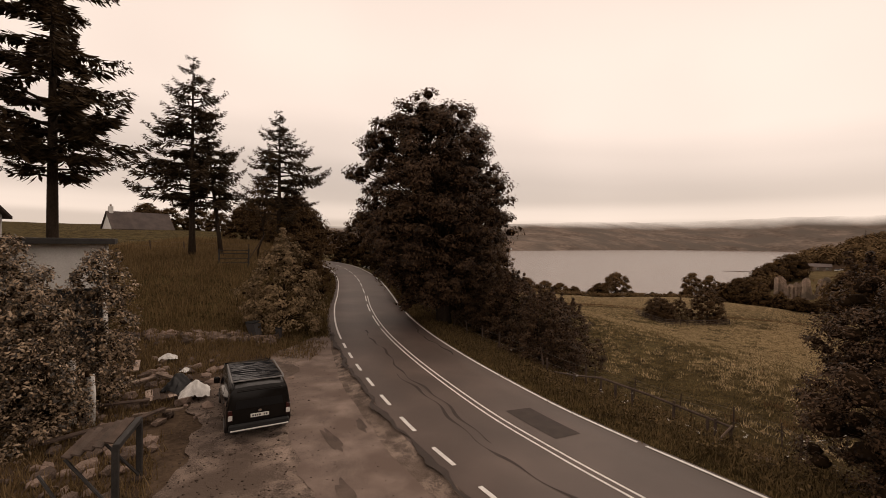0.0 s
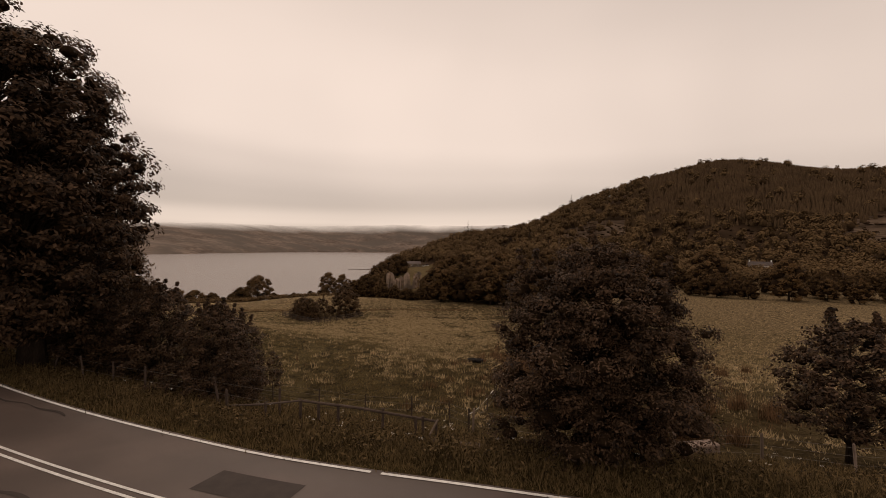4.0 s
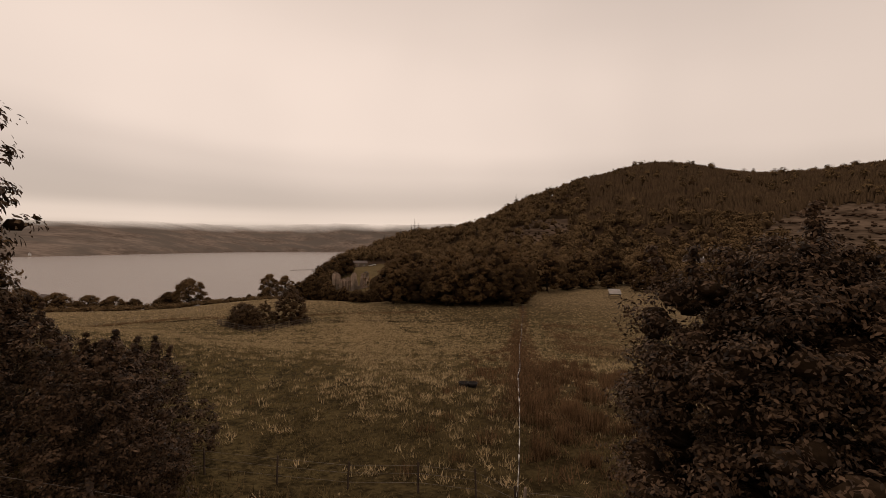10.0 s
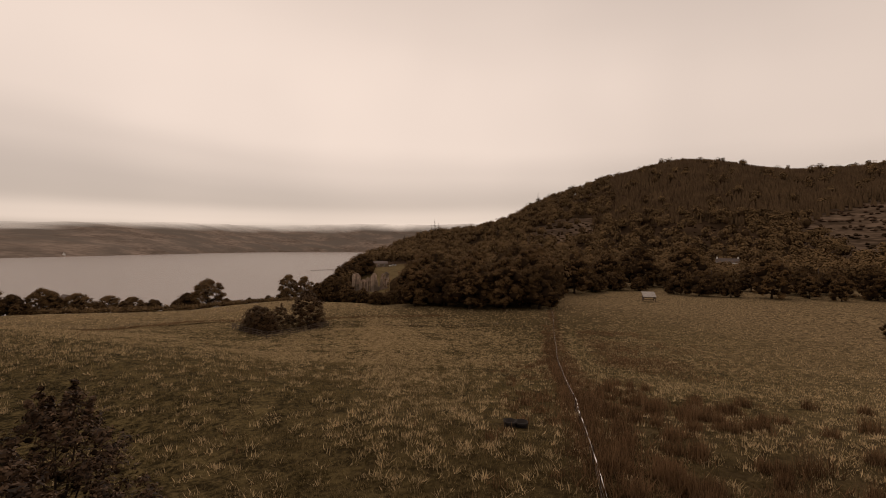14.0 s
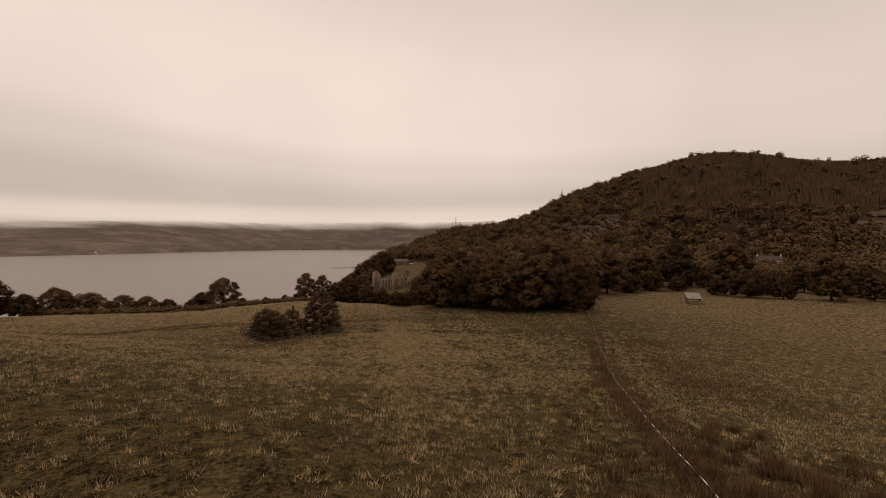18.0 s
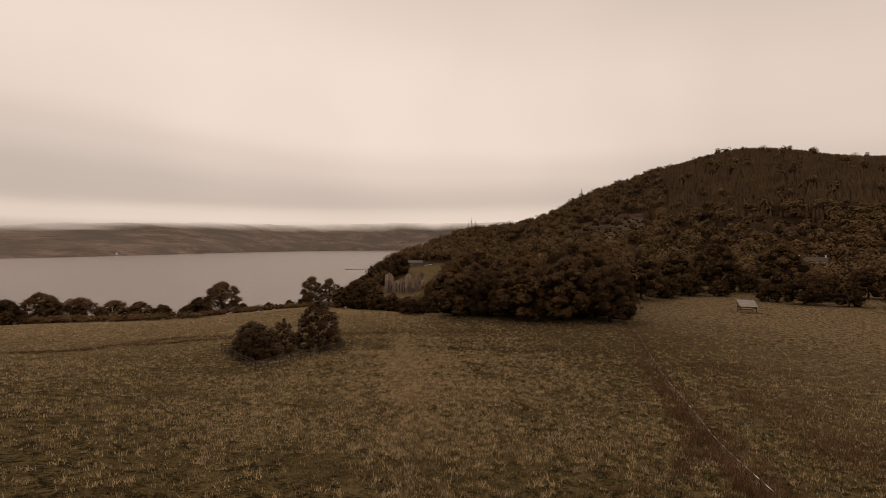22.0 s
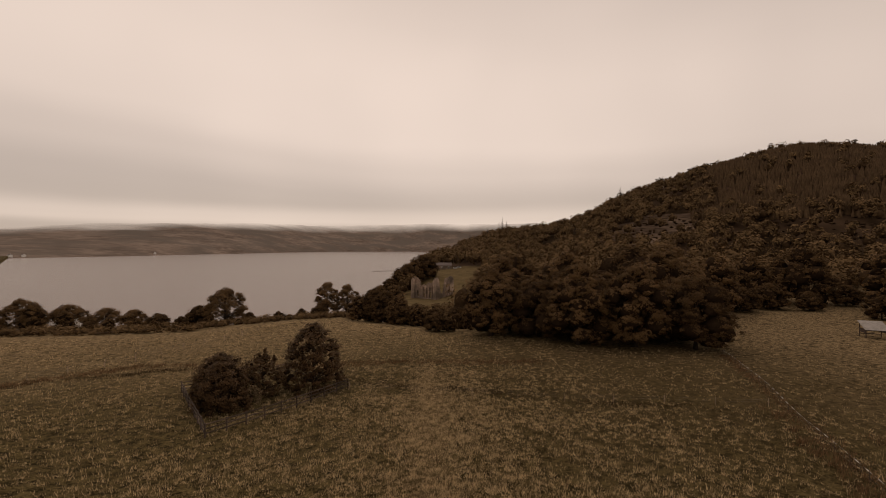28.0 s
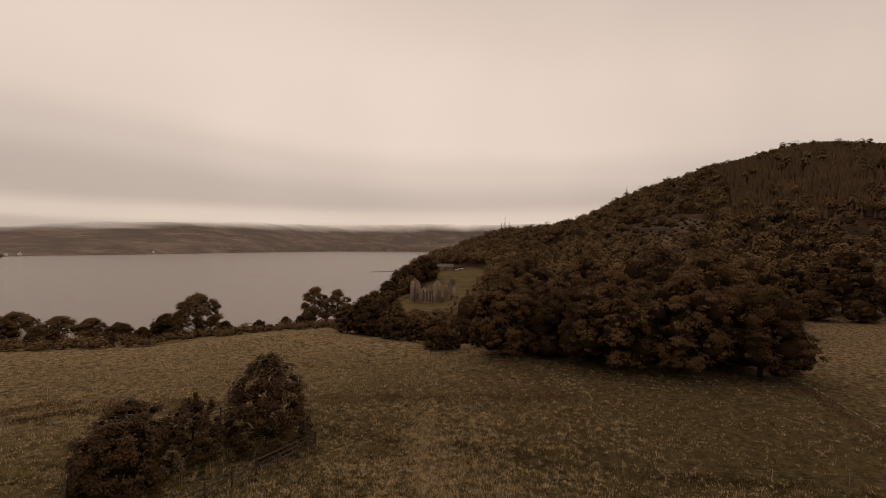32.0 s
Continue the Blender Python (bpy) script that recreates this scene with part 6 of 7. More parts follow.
house("farmhouse", "white farmhouse with a slate roof and two chimneys behind trees", 333, 48, -6.7, 12, 7, 4.6, 2.2, 95)
house("cottage", "white hilltop cottage with a grey slate roof", -58.6, 93.7, ground_z(-58.6, 93.7) - 2.2, 10.5, 6.5, 2.2, 3.2, 50, chimneys=1)
house("lakeside_house", "low grey house above the lawn near the ruin", 271, 296, ground_z(271, 296) - 0.2, 15, 8, 3.0, 2.0, -40, wall=M_STONE, chimneys=1)
house("lakeside_house", "small pale house among trees at the lake shore", 43.5, 200, -14.4, 5, 4.6, 2.6, 1.8, 105, chimneys=0, windows=1)
house("yard_house", "pale rendered house standing behind the spruces", -26.5, 21.5, 0.5, 8, 7, 6.2, 2.2, 10, chimneys=1, windows=2)

for az, inland, turn in ((11.0, 46, 80), (0.1, 42, 100), (1.0, 44, 95)):
    r = float(np.interp(az, SHORE_AZ, shore_r))
    k = inland / min(1500, 4800 - r)
    z = LAKE - 2 + float(np.interp(az, SHORE_AZ, crest)) * (0.10 * min(1, k * 8) + 0.9 * k ** 1.25)
    x, y = polar_xy(az, r + inland)
    house("far_house", "white house on the far shore of the lake", x, y, z, 15, 8, 4.5, 2.8, turn, chimneys=1, windows=2)

hut = thing("field_shelter", "small open timber shelter with a pale metal roof", "shelter", at=(150.5, 49.4, ground_z(150.5, 49.4)), turn=-65)
for sx in (-1.6, 1.6):
    for sy in (-1.2, 1.2):
        b = Build()
        b.box(sx, sy, -0.3, 0.12, 0.12, 1.55 + (1.15 if sy > 0 else 0) + 0.3)
        part("post", b, M_RAIL, hut)
for z in (0.4, 0.95):
    b = Build()
    b.box(0, 1.28, z, 3.3, 0.05, 0.14)
    part("rail", b, M_RAIL, hut)
for sx in (-1.66, 1.66):
    b = Build()
    b.box(sx, 0, 0.85, 0.05, 2.4, 0.75)
    part("side_board", b, M_RAIL, hut)
b = Build()
b.add([(-1.85, -1.55, 1.45), (1.85, -1.55, 1.45), (1.85, 1.5, 2.80), (-1.85, 1.5, 2.80), (-1.85, -1.55, 1.52), (1.85, -1.55, 1.52), (1.85, 1.5, 2.87), (-1.85, 1.5, 2.87)], [(3, 2, 1, 0), (4, 5, 6, 7), (0, 1, 5, 4), (1, 2, 6, 5), (2, 3, 7, 6), (3, 0, 4, 7)])
part("roof", b, M_TIN, hut, "pale corrugated roof")

for x, y in ((193.7, 38.6), (207.5, 23.9), (222, 8)):
    p = thing("utility_pole", "dark timber utility pole beyond the far field", "pole", "utility poles", at=(x, y, ground_z(x, y)))
    b = Build()
    b.tube([(0, 0, -0.5), (0, 0, 8.5)], [0.15, 0.10], 8)
    part("pole", b, M_RAIL, p)
    b = Build()
    b.box(0, 0, 7.9, 1.6, 0.1, 0.12, 0.3)
    part("crossarm", b, M_RAIL, p)

for x, y, a in ((276, 286, 20), (281, 287, 70)):
    c = thing("parked_car", "white car parked by the lakeside house", "car", "parked cars", at=(x, y, ground_z(x, y)), turn=a)
    b = Build()
    b.box(0, 0, 0.3, 4.2, 1.75, 0.6, 0, (0, 0), 0.1)
    part("body", b, M_PLATE, c)
    b = Build()
    b.box(-0.2, 0, 0.9, 2.4, 1.55, 0.55, 0, (0, 0), 0.18)
    part("cabin", b, M_GLASS, c)
    for wx in (-1.35, 1.35):
        for wy in (-0.8, 0.8):
            b = Build()
            b.tube([(wx, wy - 0.1, 0.32), (wx, wy + 0.1, 0.32)], [0.32, 0.32], 12)
            part("wheel", b, M_RUBBER, c)

# ---- the lay-by ----


def loft(sections):
    """A skin through rings of equal count, closed at both ends."""
    b = Build()
    n = len(sections[0])
    V = [p for s in sections for p in s]
    F = [(r * n + i, r * n + (i + 1) % n, (r + 1) * n + (i + 1) % n, (r + 1) * n + i) for r in range(len(sections) - 1) for i in range(n)]
    F += [tuple(range(n))[::-1], tuple(range((len(sections) - 1) * n, len(sections) * n))]
    return b.add(V, F)


def van_ring(y, half, low, belt, roof, top_half):
    """Half-rounded cross-section of the body at length y."""
    pts = [(half * 0.90, low), (half, low + 0.18), (half, belt * 0.75), (half * 0.985, belt), (top_half + 0.06, roof - 0.22), (top_half, roof - 0.09), (top_half - 0.12, roof - 0.02), (top_half * 0.4, roof)]
    return [(x, y, z) for x, z in pts] + [(-x, y, z) for x, z in reversed(pts)]


van = thing("van", "black passenger van parked on the broken lay-by", "van", at=(-4.55, 12.62, ground_z(-4.6, 13.0) + 0.06), turn=27)
van.scale = (0.86, 0.86, 0.77)
body = loft([van_ring(0.0, 0.90, 0.42, 1.05, 1.80, 0.74), van_ring(0.05, 0.94, 0.34, 1.08, 1.88, 0.78), van_ring(0.35, 0.95, 0.30, 1.10, 1.93, 0.80), van_ring(1.6, 0.95, 0.28, 1.10, 1.96, 0.81), van_ring(3.0, 0.95, 0.28, 1.10, 1.94, 0.80), van_ring(3.35, 0.95, 0.28, 1.10, 1.86, 0.78), van_ring(4.1, 0.94, 0.28, 1.08, 1.28, 0.82), van_ring(4.6, 0.90, 0.32, 0.92, 1.02, 0.78), van_ring(4.85, 0.80, 0.40, 0.72, 0.80, 0.70)])
shell = part("body", body, M_BLACKPAINT, van, smooth=True)
shell.data.set_sharp_from_angle(angle=radians(38))
b = Build()
b.add([(-0.70, -0.035, 1.15), (0.70, -0.035, 1.15), (0.64, 0.03, 1.66), (-0.64, 0.03, 1.66), (-0.70, -0.02, 1.15), (0.70, -0.02, 1.15), (0.64, 0.045, 1.66), (-0.64, 0.045, 1.66)], [(0, 1, 2, 3), (7, 6, 5, 4), (0, 4, 5, 1), (1, 5, 6, 2), (2, 6, 7, 3), (3, 7, 4, 0)])
part("rear_window", b, M_GLASS, van)
b = Build()
b.box(0, 0.02, 1.74, 1.30, 0.16, 0.05, 0, (0, -0.02), 0.02)
part("spoiler", b, M_BLACKPAINT, van)
b = Build()
b.box(0, -0.01, 0.40, 1.78, 0.16, 0.24, 0, (0, 0), 0.05)
bumper = part("rear_bumper", b, M_PLASTIC, van)
b = Build()
b.box(0, -0.10, 0.43, 1.70, 0.03, 0.038, 0, (0, 0), 0.01)
part("bumper_strip", b, M_PLATE, bumper, "pale strip along the bumper")
b = Build()
b.box(0, -0.05, 0.82, 0.54, 0.03, 0.12, 0, (0, 0), 0.008)
plate = part("number_plate", b, M_PLATE, van)
for k in range(7):
    if k != 4:
        b = Build()
        b.box(-0.2 + k * 0.066, -0.068, 0.85, 0.042, 0.004, 0.06)
        part("plate_bar", b, M_PLASTIC, plate)
b = Build()
b.tube([(0, -0.03, 1.03), (0, -0.06, 1.03)], [0.055, 0.05], 14)
part("badge", b, M_CHROME, van, "plain round chrome badge")
for s in (-1, 1):
    b = Build()
    b.box(s * 0.845, 0.0, 0.78, 0.13, 0.10, 0.36, 0, (0, 0), 0.02)
    lamp = part("tail_lamp", b, M_LAMPRED, van)
    b = Build()
    b.box(s * 0.845, -0.05, 0.80, 0.12, 0.012, 0.17)
    part("reversing_lens", b, M_LAMPCLEAR, lamp)
    for y0, y1, t0, t1 in ((0.35, 1.55, 0, 0), (1.66, 2.75, 0, 0), (2.84, 3.75, 0, -0.28)):
        b = Build()
        b.add([(s * 0.947, y0, 1.16), (s * 0.947, y1, 1.16), (s * 0.868, y1 + t1, 1.64), (s * 0.868, y0, 1.64), (s * 0.93, y0, 1.16), (s * 0.93, y1, 1.16), (s * 0.85, y1 + t1, 1.64), (s * 0.85, y0, 1.64)], [(0, 1, 2, 3), (7, 6, 5, 4), (0, 4, 5, 1), (1, 5, 6, 2), (2, 6, 7, 3), (3, 7, 4, 0)])
        part("side_window", b, M_GLASS, van)
    for wy in (0.95, 3.95):
        b = Build()
        b.tube([(s * 0.74, wy, 0.32), (s * 0.93, wy, 0.32), (s * 0.955, wy, 0.32)], [0.33, 0.33, 0.29], 20)
        wheel = part("wheel", b, M_RUBBER, van)
        b = Build()
        b.tube([(s * 0.90, wy, 0.32), (s * 0.965, wy, 0.32)], [0.22, 0.20], 14)
        part("rim", b, M_STEEL, wheel)
    b = Build()
    b.box(s * 1.07, 3.35, 1.08, 0.2, 0.12, 0.24, 0, (0, 0), 0.04)
    part("wing_mirror", b, M_BLACKPAINT, van)
    b = Build()
    b.box(s * 0.948, 1.3, 0.95, 0.03, 0.2, 0.04)
    part("door_handle", b, M_PLASTIC, van)
b = Build()
b.add([(-0.72, 0.45, 1.955), (0.72, 0.45, 1.955), (0.72, 2.6, 1.968), (-0.72, 2.6, 1.968), (-0.72, 0.45, 1.975), (0.72, 0.45, 1.975), (0.72, 2.6, 1.99), (-0.72, 2.6, 1.99)], [(3, 2, 1, 0), (4, 5, 6, 7), (0, 1, 5, 4), (1, 2, 6, 5), (2, 3, 7, 6), (3, 0, 4, 7)])
part("glass_roof", b, M_ROOFGLASS, van, "streaky panoramic glass roof")
for s in (-1, 1):
    b = Build()
    b.tube([(s * 0.76, 0.35, 1.95), (s * 0.77, 0.5, 2.02), (s * 0.77, 2.5, 2.03), (s * 0.76, 2.7, 1.96)], [0.022, 0.026, 0.026, 0.022], 6)
    part("roof_rail", b, M_STEEL, van, "pale metal roof rail")
b = Build()
b.box(0, 0.42, 1.955, 1.46, 0.05, 0.035)
part("roof_trim", b, M_STEEL, van, "pale trim across the roof edge")
b = Build()
b.add([(-0.80, 3.43, 1.84), (0.80, 3.43, 1.84), (0.86, 4.08, 1.30), (-0.86, 4.08, 1.30), (-0.78, 3.43, 1.80), (0.78, 3.43, 1.80), (0.84, 4.06, 1.27), (-0.84, 4.06, 1.27)], [(0, 3, 2, 1), (4, 5, 6, 7), (0, 1, 5, 4), (1, 2, 6, 5), (2, 3, 7, 6), (3, 0, 4, 7)])
part("windscreen", b, M_GLASS, van)


def stone(rg, size):
    """A broken, uneven stone."""
    b = bmesh.new()
    bmesh.ops.create_icosphere(b, subdivisions=1, radius=1.0)
    sc = rg.uniform(0.6, 1.2, 3) * size
    for v in b.verts:
        k = 1 + rg.uniform(-0.28, 0.22)
        v.co = Vector((v.co.x * sc[0] * k, v.co.y * sc[1] * k, v.co.z * sc[2] * 0.65 * k))
    me = bpy.data.meshes.new("stone")
    b.to_mesh(me)
    b.free()
    me.materials.append(M_RUBBLE)
    return me


rg = np.random.default_rng(9)
STONES = [stone(rg, 1.0) for _ in range(8)]


def stone_line(name, label, spots):
    t = thing(name, label, "rubble")
    for x, y, s in spots:
        o = new("stone", STONES[int(rg.integers(0, 8))])
        o.parent = t
        o.matrix_basis = pose(x, y, ground_z(x, y) + s * 0.25, rg.uniform(-20, 20), rg.uniform(-20, 20), rg.uniform(0, 360)) @ Matrix.Diagonal((s, s, s, 1))
    return t


stone_line("tumbled_wall", "tumbled dry-stone wall at the foot of the meadow", [(-17.5 + 9.5 * u + rg.normal() * 0.25, 21.8 + 2.6 * u + rg.normal() * 0.45, rg.uniform(0.12, 0.34)) for u in rg.uniform(0, 1, 260)])
stone_line("rubble_heap", "spread of broken stone and soil beside the lay-by", [(-10.3 + rg.normal() * 1.8, 16.6 + rg.normal() * 1.9, rg.uniform(0.07, 0.30)) for _ in range(130)])
stone_line("rubble_heap", "scattered stones round the old steel frame", [(-8.4 + rg.normal() * 1.0, 11.2 + rg.normal() * 1.6, rg.uniform(0.06, 0.26)) for _ in range(80)])

tarp = bmesh.new()
bmesh.ops.create_grid(tarp, x_segments=26, y_segments=22, size=1.0)
for v in tarp.verts:
    x, y = v.co.x, v.co.y
    h = 0.52 * math.exp(-(x * x * 1.1 + y * y * 1.3)) + 0.10 * noise.noise(Vector((x * 2.2, y * 2.2, 3))) + 0.05 * noise.noise(Vector((x * 6, y * 6, 8)))
    v.co = Vector((x * (0.95 + 0.15 * noise.noise(Vector((y * 2, 0, 1)))), y * 0.75 + 0.18 * noise.noise(Vector((x * 2, 4, 1))), max(h, 0.02)))
tarp_me = bpy.data.meshes.new("tarpaulin")
tarp.to_mesh(tarp_me)
tarp.free()
tarp_me.materials.append(M_SHEET)
for p in tarp_me.polygons:
    p.use_smooth = True
tarp_ob = tagged(new("tarpaulin", tarp_me), "crumpled white tarpaulin thrown over rubbish beside the van", "tarpaulin")
tarp_ob.matrix_world = pose(-7.75, 15.6, ground_z(-7.6, 15.4) + 0.12, 0, 0, 20) @ Matrix.Diagonal((0.46, 0.60, 0.95, 1))
dark_me = tarp_me.copy()
dark_me.name = "dark_sheet"
dark_me.materials.clear()
dark_me.materials.append(M_PLASTIC)
dark_ob = tagged(new("tarpaulin", dark_me), "crumpled black plastic sheet heaped beside the white tarpaulin", "tarpaulin")
dark_ob.matrix_world = pose(-8.5, 15.95, ground_z(-8.5, 15.9) + 0.1, 0, 0, 75) @ Matrix.Diagonal((0.5, 0.55, 1.15, 1))
for x, y, s, a in ((-10.9, 19.6, 0.36, 30), (-9.4, 18.1, 0.22, 80)):
    o = copy_thing(tarp_ob, pose(x, y, ground_z(x, y) + 0.1, 0, 0, a))
    o.scale = (s, s, s * 1.3)
    o["label"] = "small torn white sheet lying on the rubble"

crate = thing("broken_pallet", "broken timber pallet leaning on the rubbish heap", "pallet", at=(-8.75, 15.6, ground_z(-8.8, 15.6) + 0.15), turn=35)
for k in range(6):
    b = Build()
    b.box(-0.5 + k * 0.2, 0, 0.02 * (k % 2), 0.11, 1.25, 0.025, 0.04 * (k - 2), (0.1, 0))
    part("plank", b, M_POST if k % 3 == 0 else M_RAIL, crate)
for k in (-0.5, 0.0, 0.5):
    b = Build()
    b.box(0, k, -0.09, 1.2, 0.09, 0.09)
    part("bearer", b, M_RAIL, crate)
for x, y, l, a, mtl in ((-10.2, 16.4, 2.2, 70, M_POST), (-9.9, 14.2, 2.6, 25, M_RAIL), (-11.3, 18.2, 1.9, 120, M_POST), (-8.3, 12.9, 2.2, 60, M_RAIL), (-8.9, 12.5, 2.0, 50, M_RAIL), (-9.2, 16.9, 1.6, 160, M_POST), (-7.9, 13.8, 1.3, 15, M_POST)):
    b = Build()
    b.box(0, 0, 0, l, 0.18, 0.05, 0, (0, 0), 0.008)
    o = solid("plank", b, mtl, "loose weathered plank lying on the rubble", "plank", "loose planks")
    o.matrix_world = pose(x, y, ground_z(x, y) + 0.22, rg.uniform(-8, 8), rg.uniform(-9, 9), a)

frame_thing = thing("steel_frame", "old dark steel frame carrying weathered boards beside the shrub", "frame", at=(-6.25, 10.0, ground_z(-6.3, 10.0) - 0.2), turn=17)
for x, y in ((-0.05, -0.75), (0.0, 0.55)):
    b = Build()
    b.box(x, y, -0.2, 0.11, 0.11, 1.75, 0, (0, 0), 0.012)
    part("upright", b, M_DARKSTEEL, frame_thing)
b = Build()
b.box(-0.02, -0.1, 1.50, 0.12, 1.45, 0.10, 0, (0, 0), 0.012)
part("top_bar", b, M_DARKSTEEL, frame_thing)
for k in range(5):
    b = Build()
    b.add([(-0.10 - 0.17 * k + q, v, 1.56 - 0.05 * k - 0.3 * q + w) for w in (0, 0.03) for q, v in ((0, -0.7 - 0.04 * (k % 2)), (0, 0.55 + 0.05 * (k % 3)), (-0.155, 0.55 + 0.05 * (k % 3)), (-0.155, -0.7 - 0.04 * (k % 2)))], [(0, 1, 2, 3), (7, 6, 5, 4), (0, 4, 5, 1), (1, 5, 6, 2), (2, 6, 7, 3), (3, 7, 4, 0)])
    part("board", b, M_PEN if k % 2 else M_RAIL, frame_thing, "dark weathered board on the frame")
for a, c in (((-0.05, -0.75, 0.25), (-0.95, -0.5, 1.3)), ((0.0, 0.5, 0.35), (-0.75, 0.3, 1.45)), ((-0.6, -0.9, 0.1), (-1.4, -0.4, 1.0))):
    b = Build()
    b.tube([a, c], [0.032, 0.032], 6)
    part("brace", b, M_DARKSTEEL, frame_thing)

for x, y, z, h in ((-9.55, 13.4, 0.2, 1.45), (-9.95, 13.25, 0.2, 1.9)):
    b = Build()
    b.tube([(x, y, z - 0.3), (x + 0.03, y, z + h * 0.6), (x - 0.02, y + 0.02, z + h)], [0.105, 0.10, 0.095], 10)
    solid("white_post", b, M_WHITEWALL, "peeling white post half hidden in the shrub", "post", "white posts", smooth=True)

# shed behind the shrub
shed = thing("shed", "white rendered shed with a dark flat roof in the yard", "shed", at=(-15.1, 17.5, 0.2), turn=33)
b = Build()
b.box(0.0, 0.0, 3.35, 5.0, 0.22, 1.75)
b.box(-1.6, 0.0, -0.4, 1.8, 0.22, 3.75)
part("front_wall", b, M_WHITEWALL, shed)
b = Build()
b.box(2.39, 2.2, -0.4, 0.22, 4.2, 5.5)
b.box(-2.39, 2.2, -0.4, 0.22, 4.2, 5.5)
b.box(0, 4.4, -0.4, 5.0, 0.22, 5.5)
part("wall", b, M_WHITEWALL, shed)
b = Build()
b.box(0, 2.0, 5.1, 5.7, 5.4, 0.22, 0, (0, 0), 0.02)
part("roof", b, M_DARKSTEEL, shed, "dark flat roof with a deep edge")
# black panel across the opening stands for the shade inside
b = Build()
b.box(0.9, -0.02, -0.3, 3.1, 0.06, 3.64)
part("door", b, M_PLASTIC, shed, "dark panel in place of the shaded doorway")

# bins and gate
for x, y, lean, s in ((-9.0, 24.4, -0.26, 0.85), (-8.0, 24.9, 0.05, 0.6)):
    t = thing("wheelie_bin", "grey wheeled bin standing in long grass", "bin", "bins", at=(x, y, ground_z(x, y)), turn=-15)
    b = Build()
    b.add([(-0.24 * s, -0.26 * s, 0.05), (0.24 * s, -0.26 * s, 0.05), (0.24 * s, 0.26 * s, 0.05), (-0.24 * s, 0.26 * s, 0.05), (-0.29 * s + lean, -0.33 * s, 0.98 * s), (0.29 * s + lean, -0.33 * s, 0.98 * s), (0.29 * s + lean, 0.36 * s, 1.04 * s), (-0.29 * s + lean, 0.36 * s, 1.04 * s)], [(3, 2, 1, 0), (0, 1, 5, 4), (1, 2, 6, 5), (2, 3, 7, 6), (3, 0, 4, 7), (4, 5, 6, 7)])
    part("bin_body", b, M_BIN, t)
    b = Build()
    b.box(lean, 0.02, 1.0 * s, 0.62 * s, 0.74 * s, 0.07, 0, (0, 0), 0.02)
    part("lid", b, M_PLASTIC, t)
    for q in (-0.2, 0.2):
        b = Build()
        b.tube([(q * s - 0.03, 0.3 * s, 0.1), (q * s + 0.03, 0.3 * s, 0.1)], [0.1, 0.1], 12)
        part("wheel", b, M_RUBBER, t)
gate = thing("field_gate", "tubular steel field gate standing in the meadow", "gate", at=(-15.7, 37.4, ground_z(-15.7, 37.4)), turn=18)
for x in (-1.1, 1.1):
    b = Build()
    b.tube([(x, 0, -0.3), (x, 0, 1.35)], [0.06, 0.06], 8)
    part("gate_post", b, M_DARKSTEEL, gate)
for z in (0.25, 0.6, 1.0, 1.25):
    b = Build()
    b.tube([(-1.1, 0, z), (1.1, 0, z)], [0.03, 0.03], 6)
    part("bar", b, M_DARKSTEEL, gate)
b = Build()
b.tube([(1.0, 0, 0.3), (2.3, 0.5, 2.6)], [0.035, 0.03], 6)
part("pole", b, M_RAIL, gate, "thin leaning pole")
wire_fence([(-30, 44), (-26, 43.5), (-19.5, 43.0), (-14.5, 44.5), (-12.8, 46.5)], "thin post and wire fence across the meadow", 3.2, 0.9, (0.45, 0.88), 0.05, 0.06, material=M_RAIL)

# road furniture at the bend
sign = thing("road_sign", "small white roadside sign on short posts", "sign", at=(-2.55, 50.2, ground_z(-2.55, 50.2)), turn=8)
for x in (-0.4, 0.4):
    b = Build()
    b.box(x, 0.03, -0.3, 0.06, 0.06, 0.95)
    part("post", b, M_STEEL, sign)
b = Build()
b.box(0, 0, 0.45, 1.15, 0.03, 0.42, 0, (0, 0), 0.008)
part("panel", b, M_PLATE, sign)
for k in range(3):
    b = Build()
    b.box(-0.3 + 0.3 * k, -0.02, 0.56, 0.2, 0.008, 0.18)
    part("letter_bar", b, M_PLASTIC, sign)
chevron = thing("chevron_sign", "black and white chevron board at the bend", "sign", at=(-12.6, 94.6, ground_z(-12.6, 94.6)), turn=5)
b = Build()
b.box(0, 0, 0.5, 1.9, 0.04, 0.8)
part("panel", b, M_PLASTIC, chevron)
for k in (-0.5, 0.4):
    b = Build()
    for s in (-1, 1):
        b.add([(k, -0.03, 0.9), (k + 0.28, -0.03, 0.9), (k + 0.68, -0.03, 0.9 + s * 0.36), (k + 0.40, -0.03, 0.9 + s * 0.36), (k, -0.024, 0.9), (k + 0.28, -0.024, 0.9), (k + 0.68, -0.024, 0.9 + s * 0.36), (k + 0.40, -0.024, 0.9 + s * 0.36)], [(0, 1, 2, 3), (7, 6, 5, 4), (0, 4, 5, 1), (1, 5, 6, 2), (2, 6, 7, 3), (3, 7, 4, 0)])
    part("chevron", b, M_PAINT, chevron)
for x in (-0.7, 0.7):
    b = Build()
    b.tube([(x, 0.05, -0.4), (x, 0.05, 1.3)], [0.04, 0.04], 8)
    part("post", b, M_STEEL, chevron)
guard = thing("guard_rail", "short white painted guard rail at the verge", "guard rail")
GR = [(-6.2, 65.5), (-5.3, 62.6), (-4.6, 60.0)]
tops = [post_part(guard, x, y, 0.75, 0.06, square=True, material=M_PLATE) for x, y in GR]
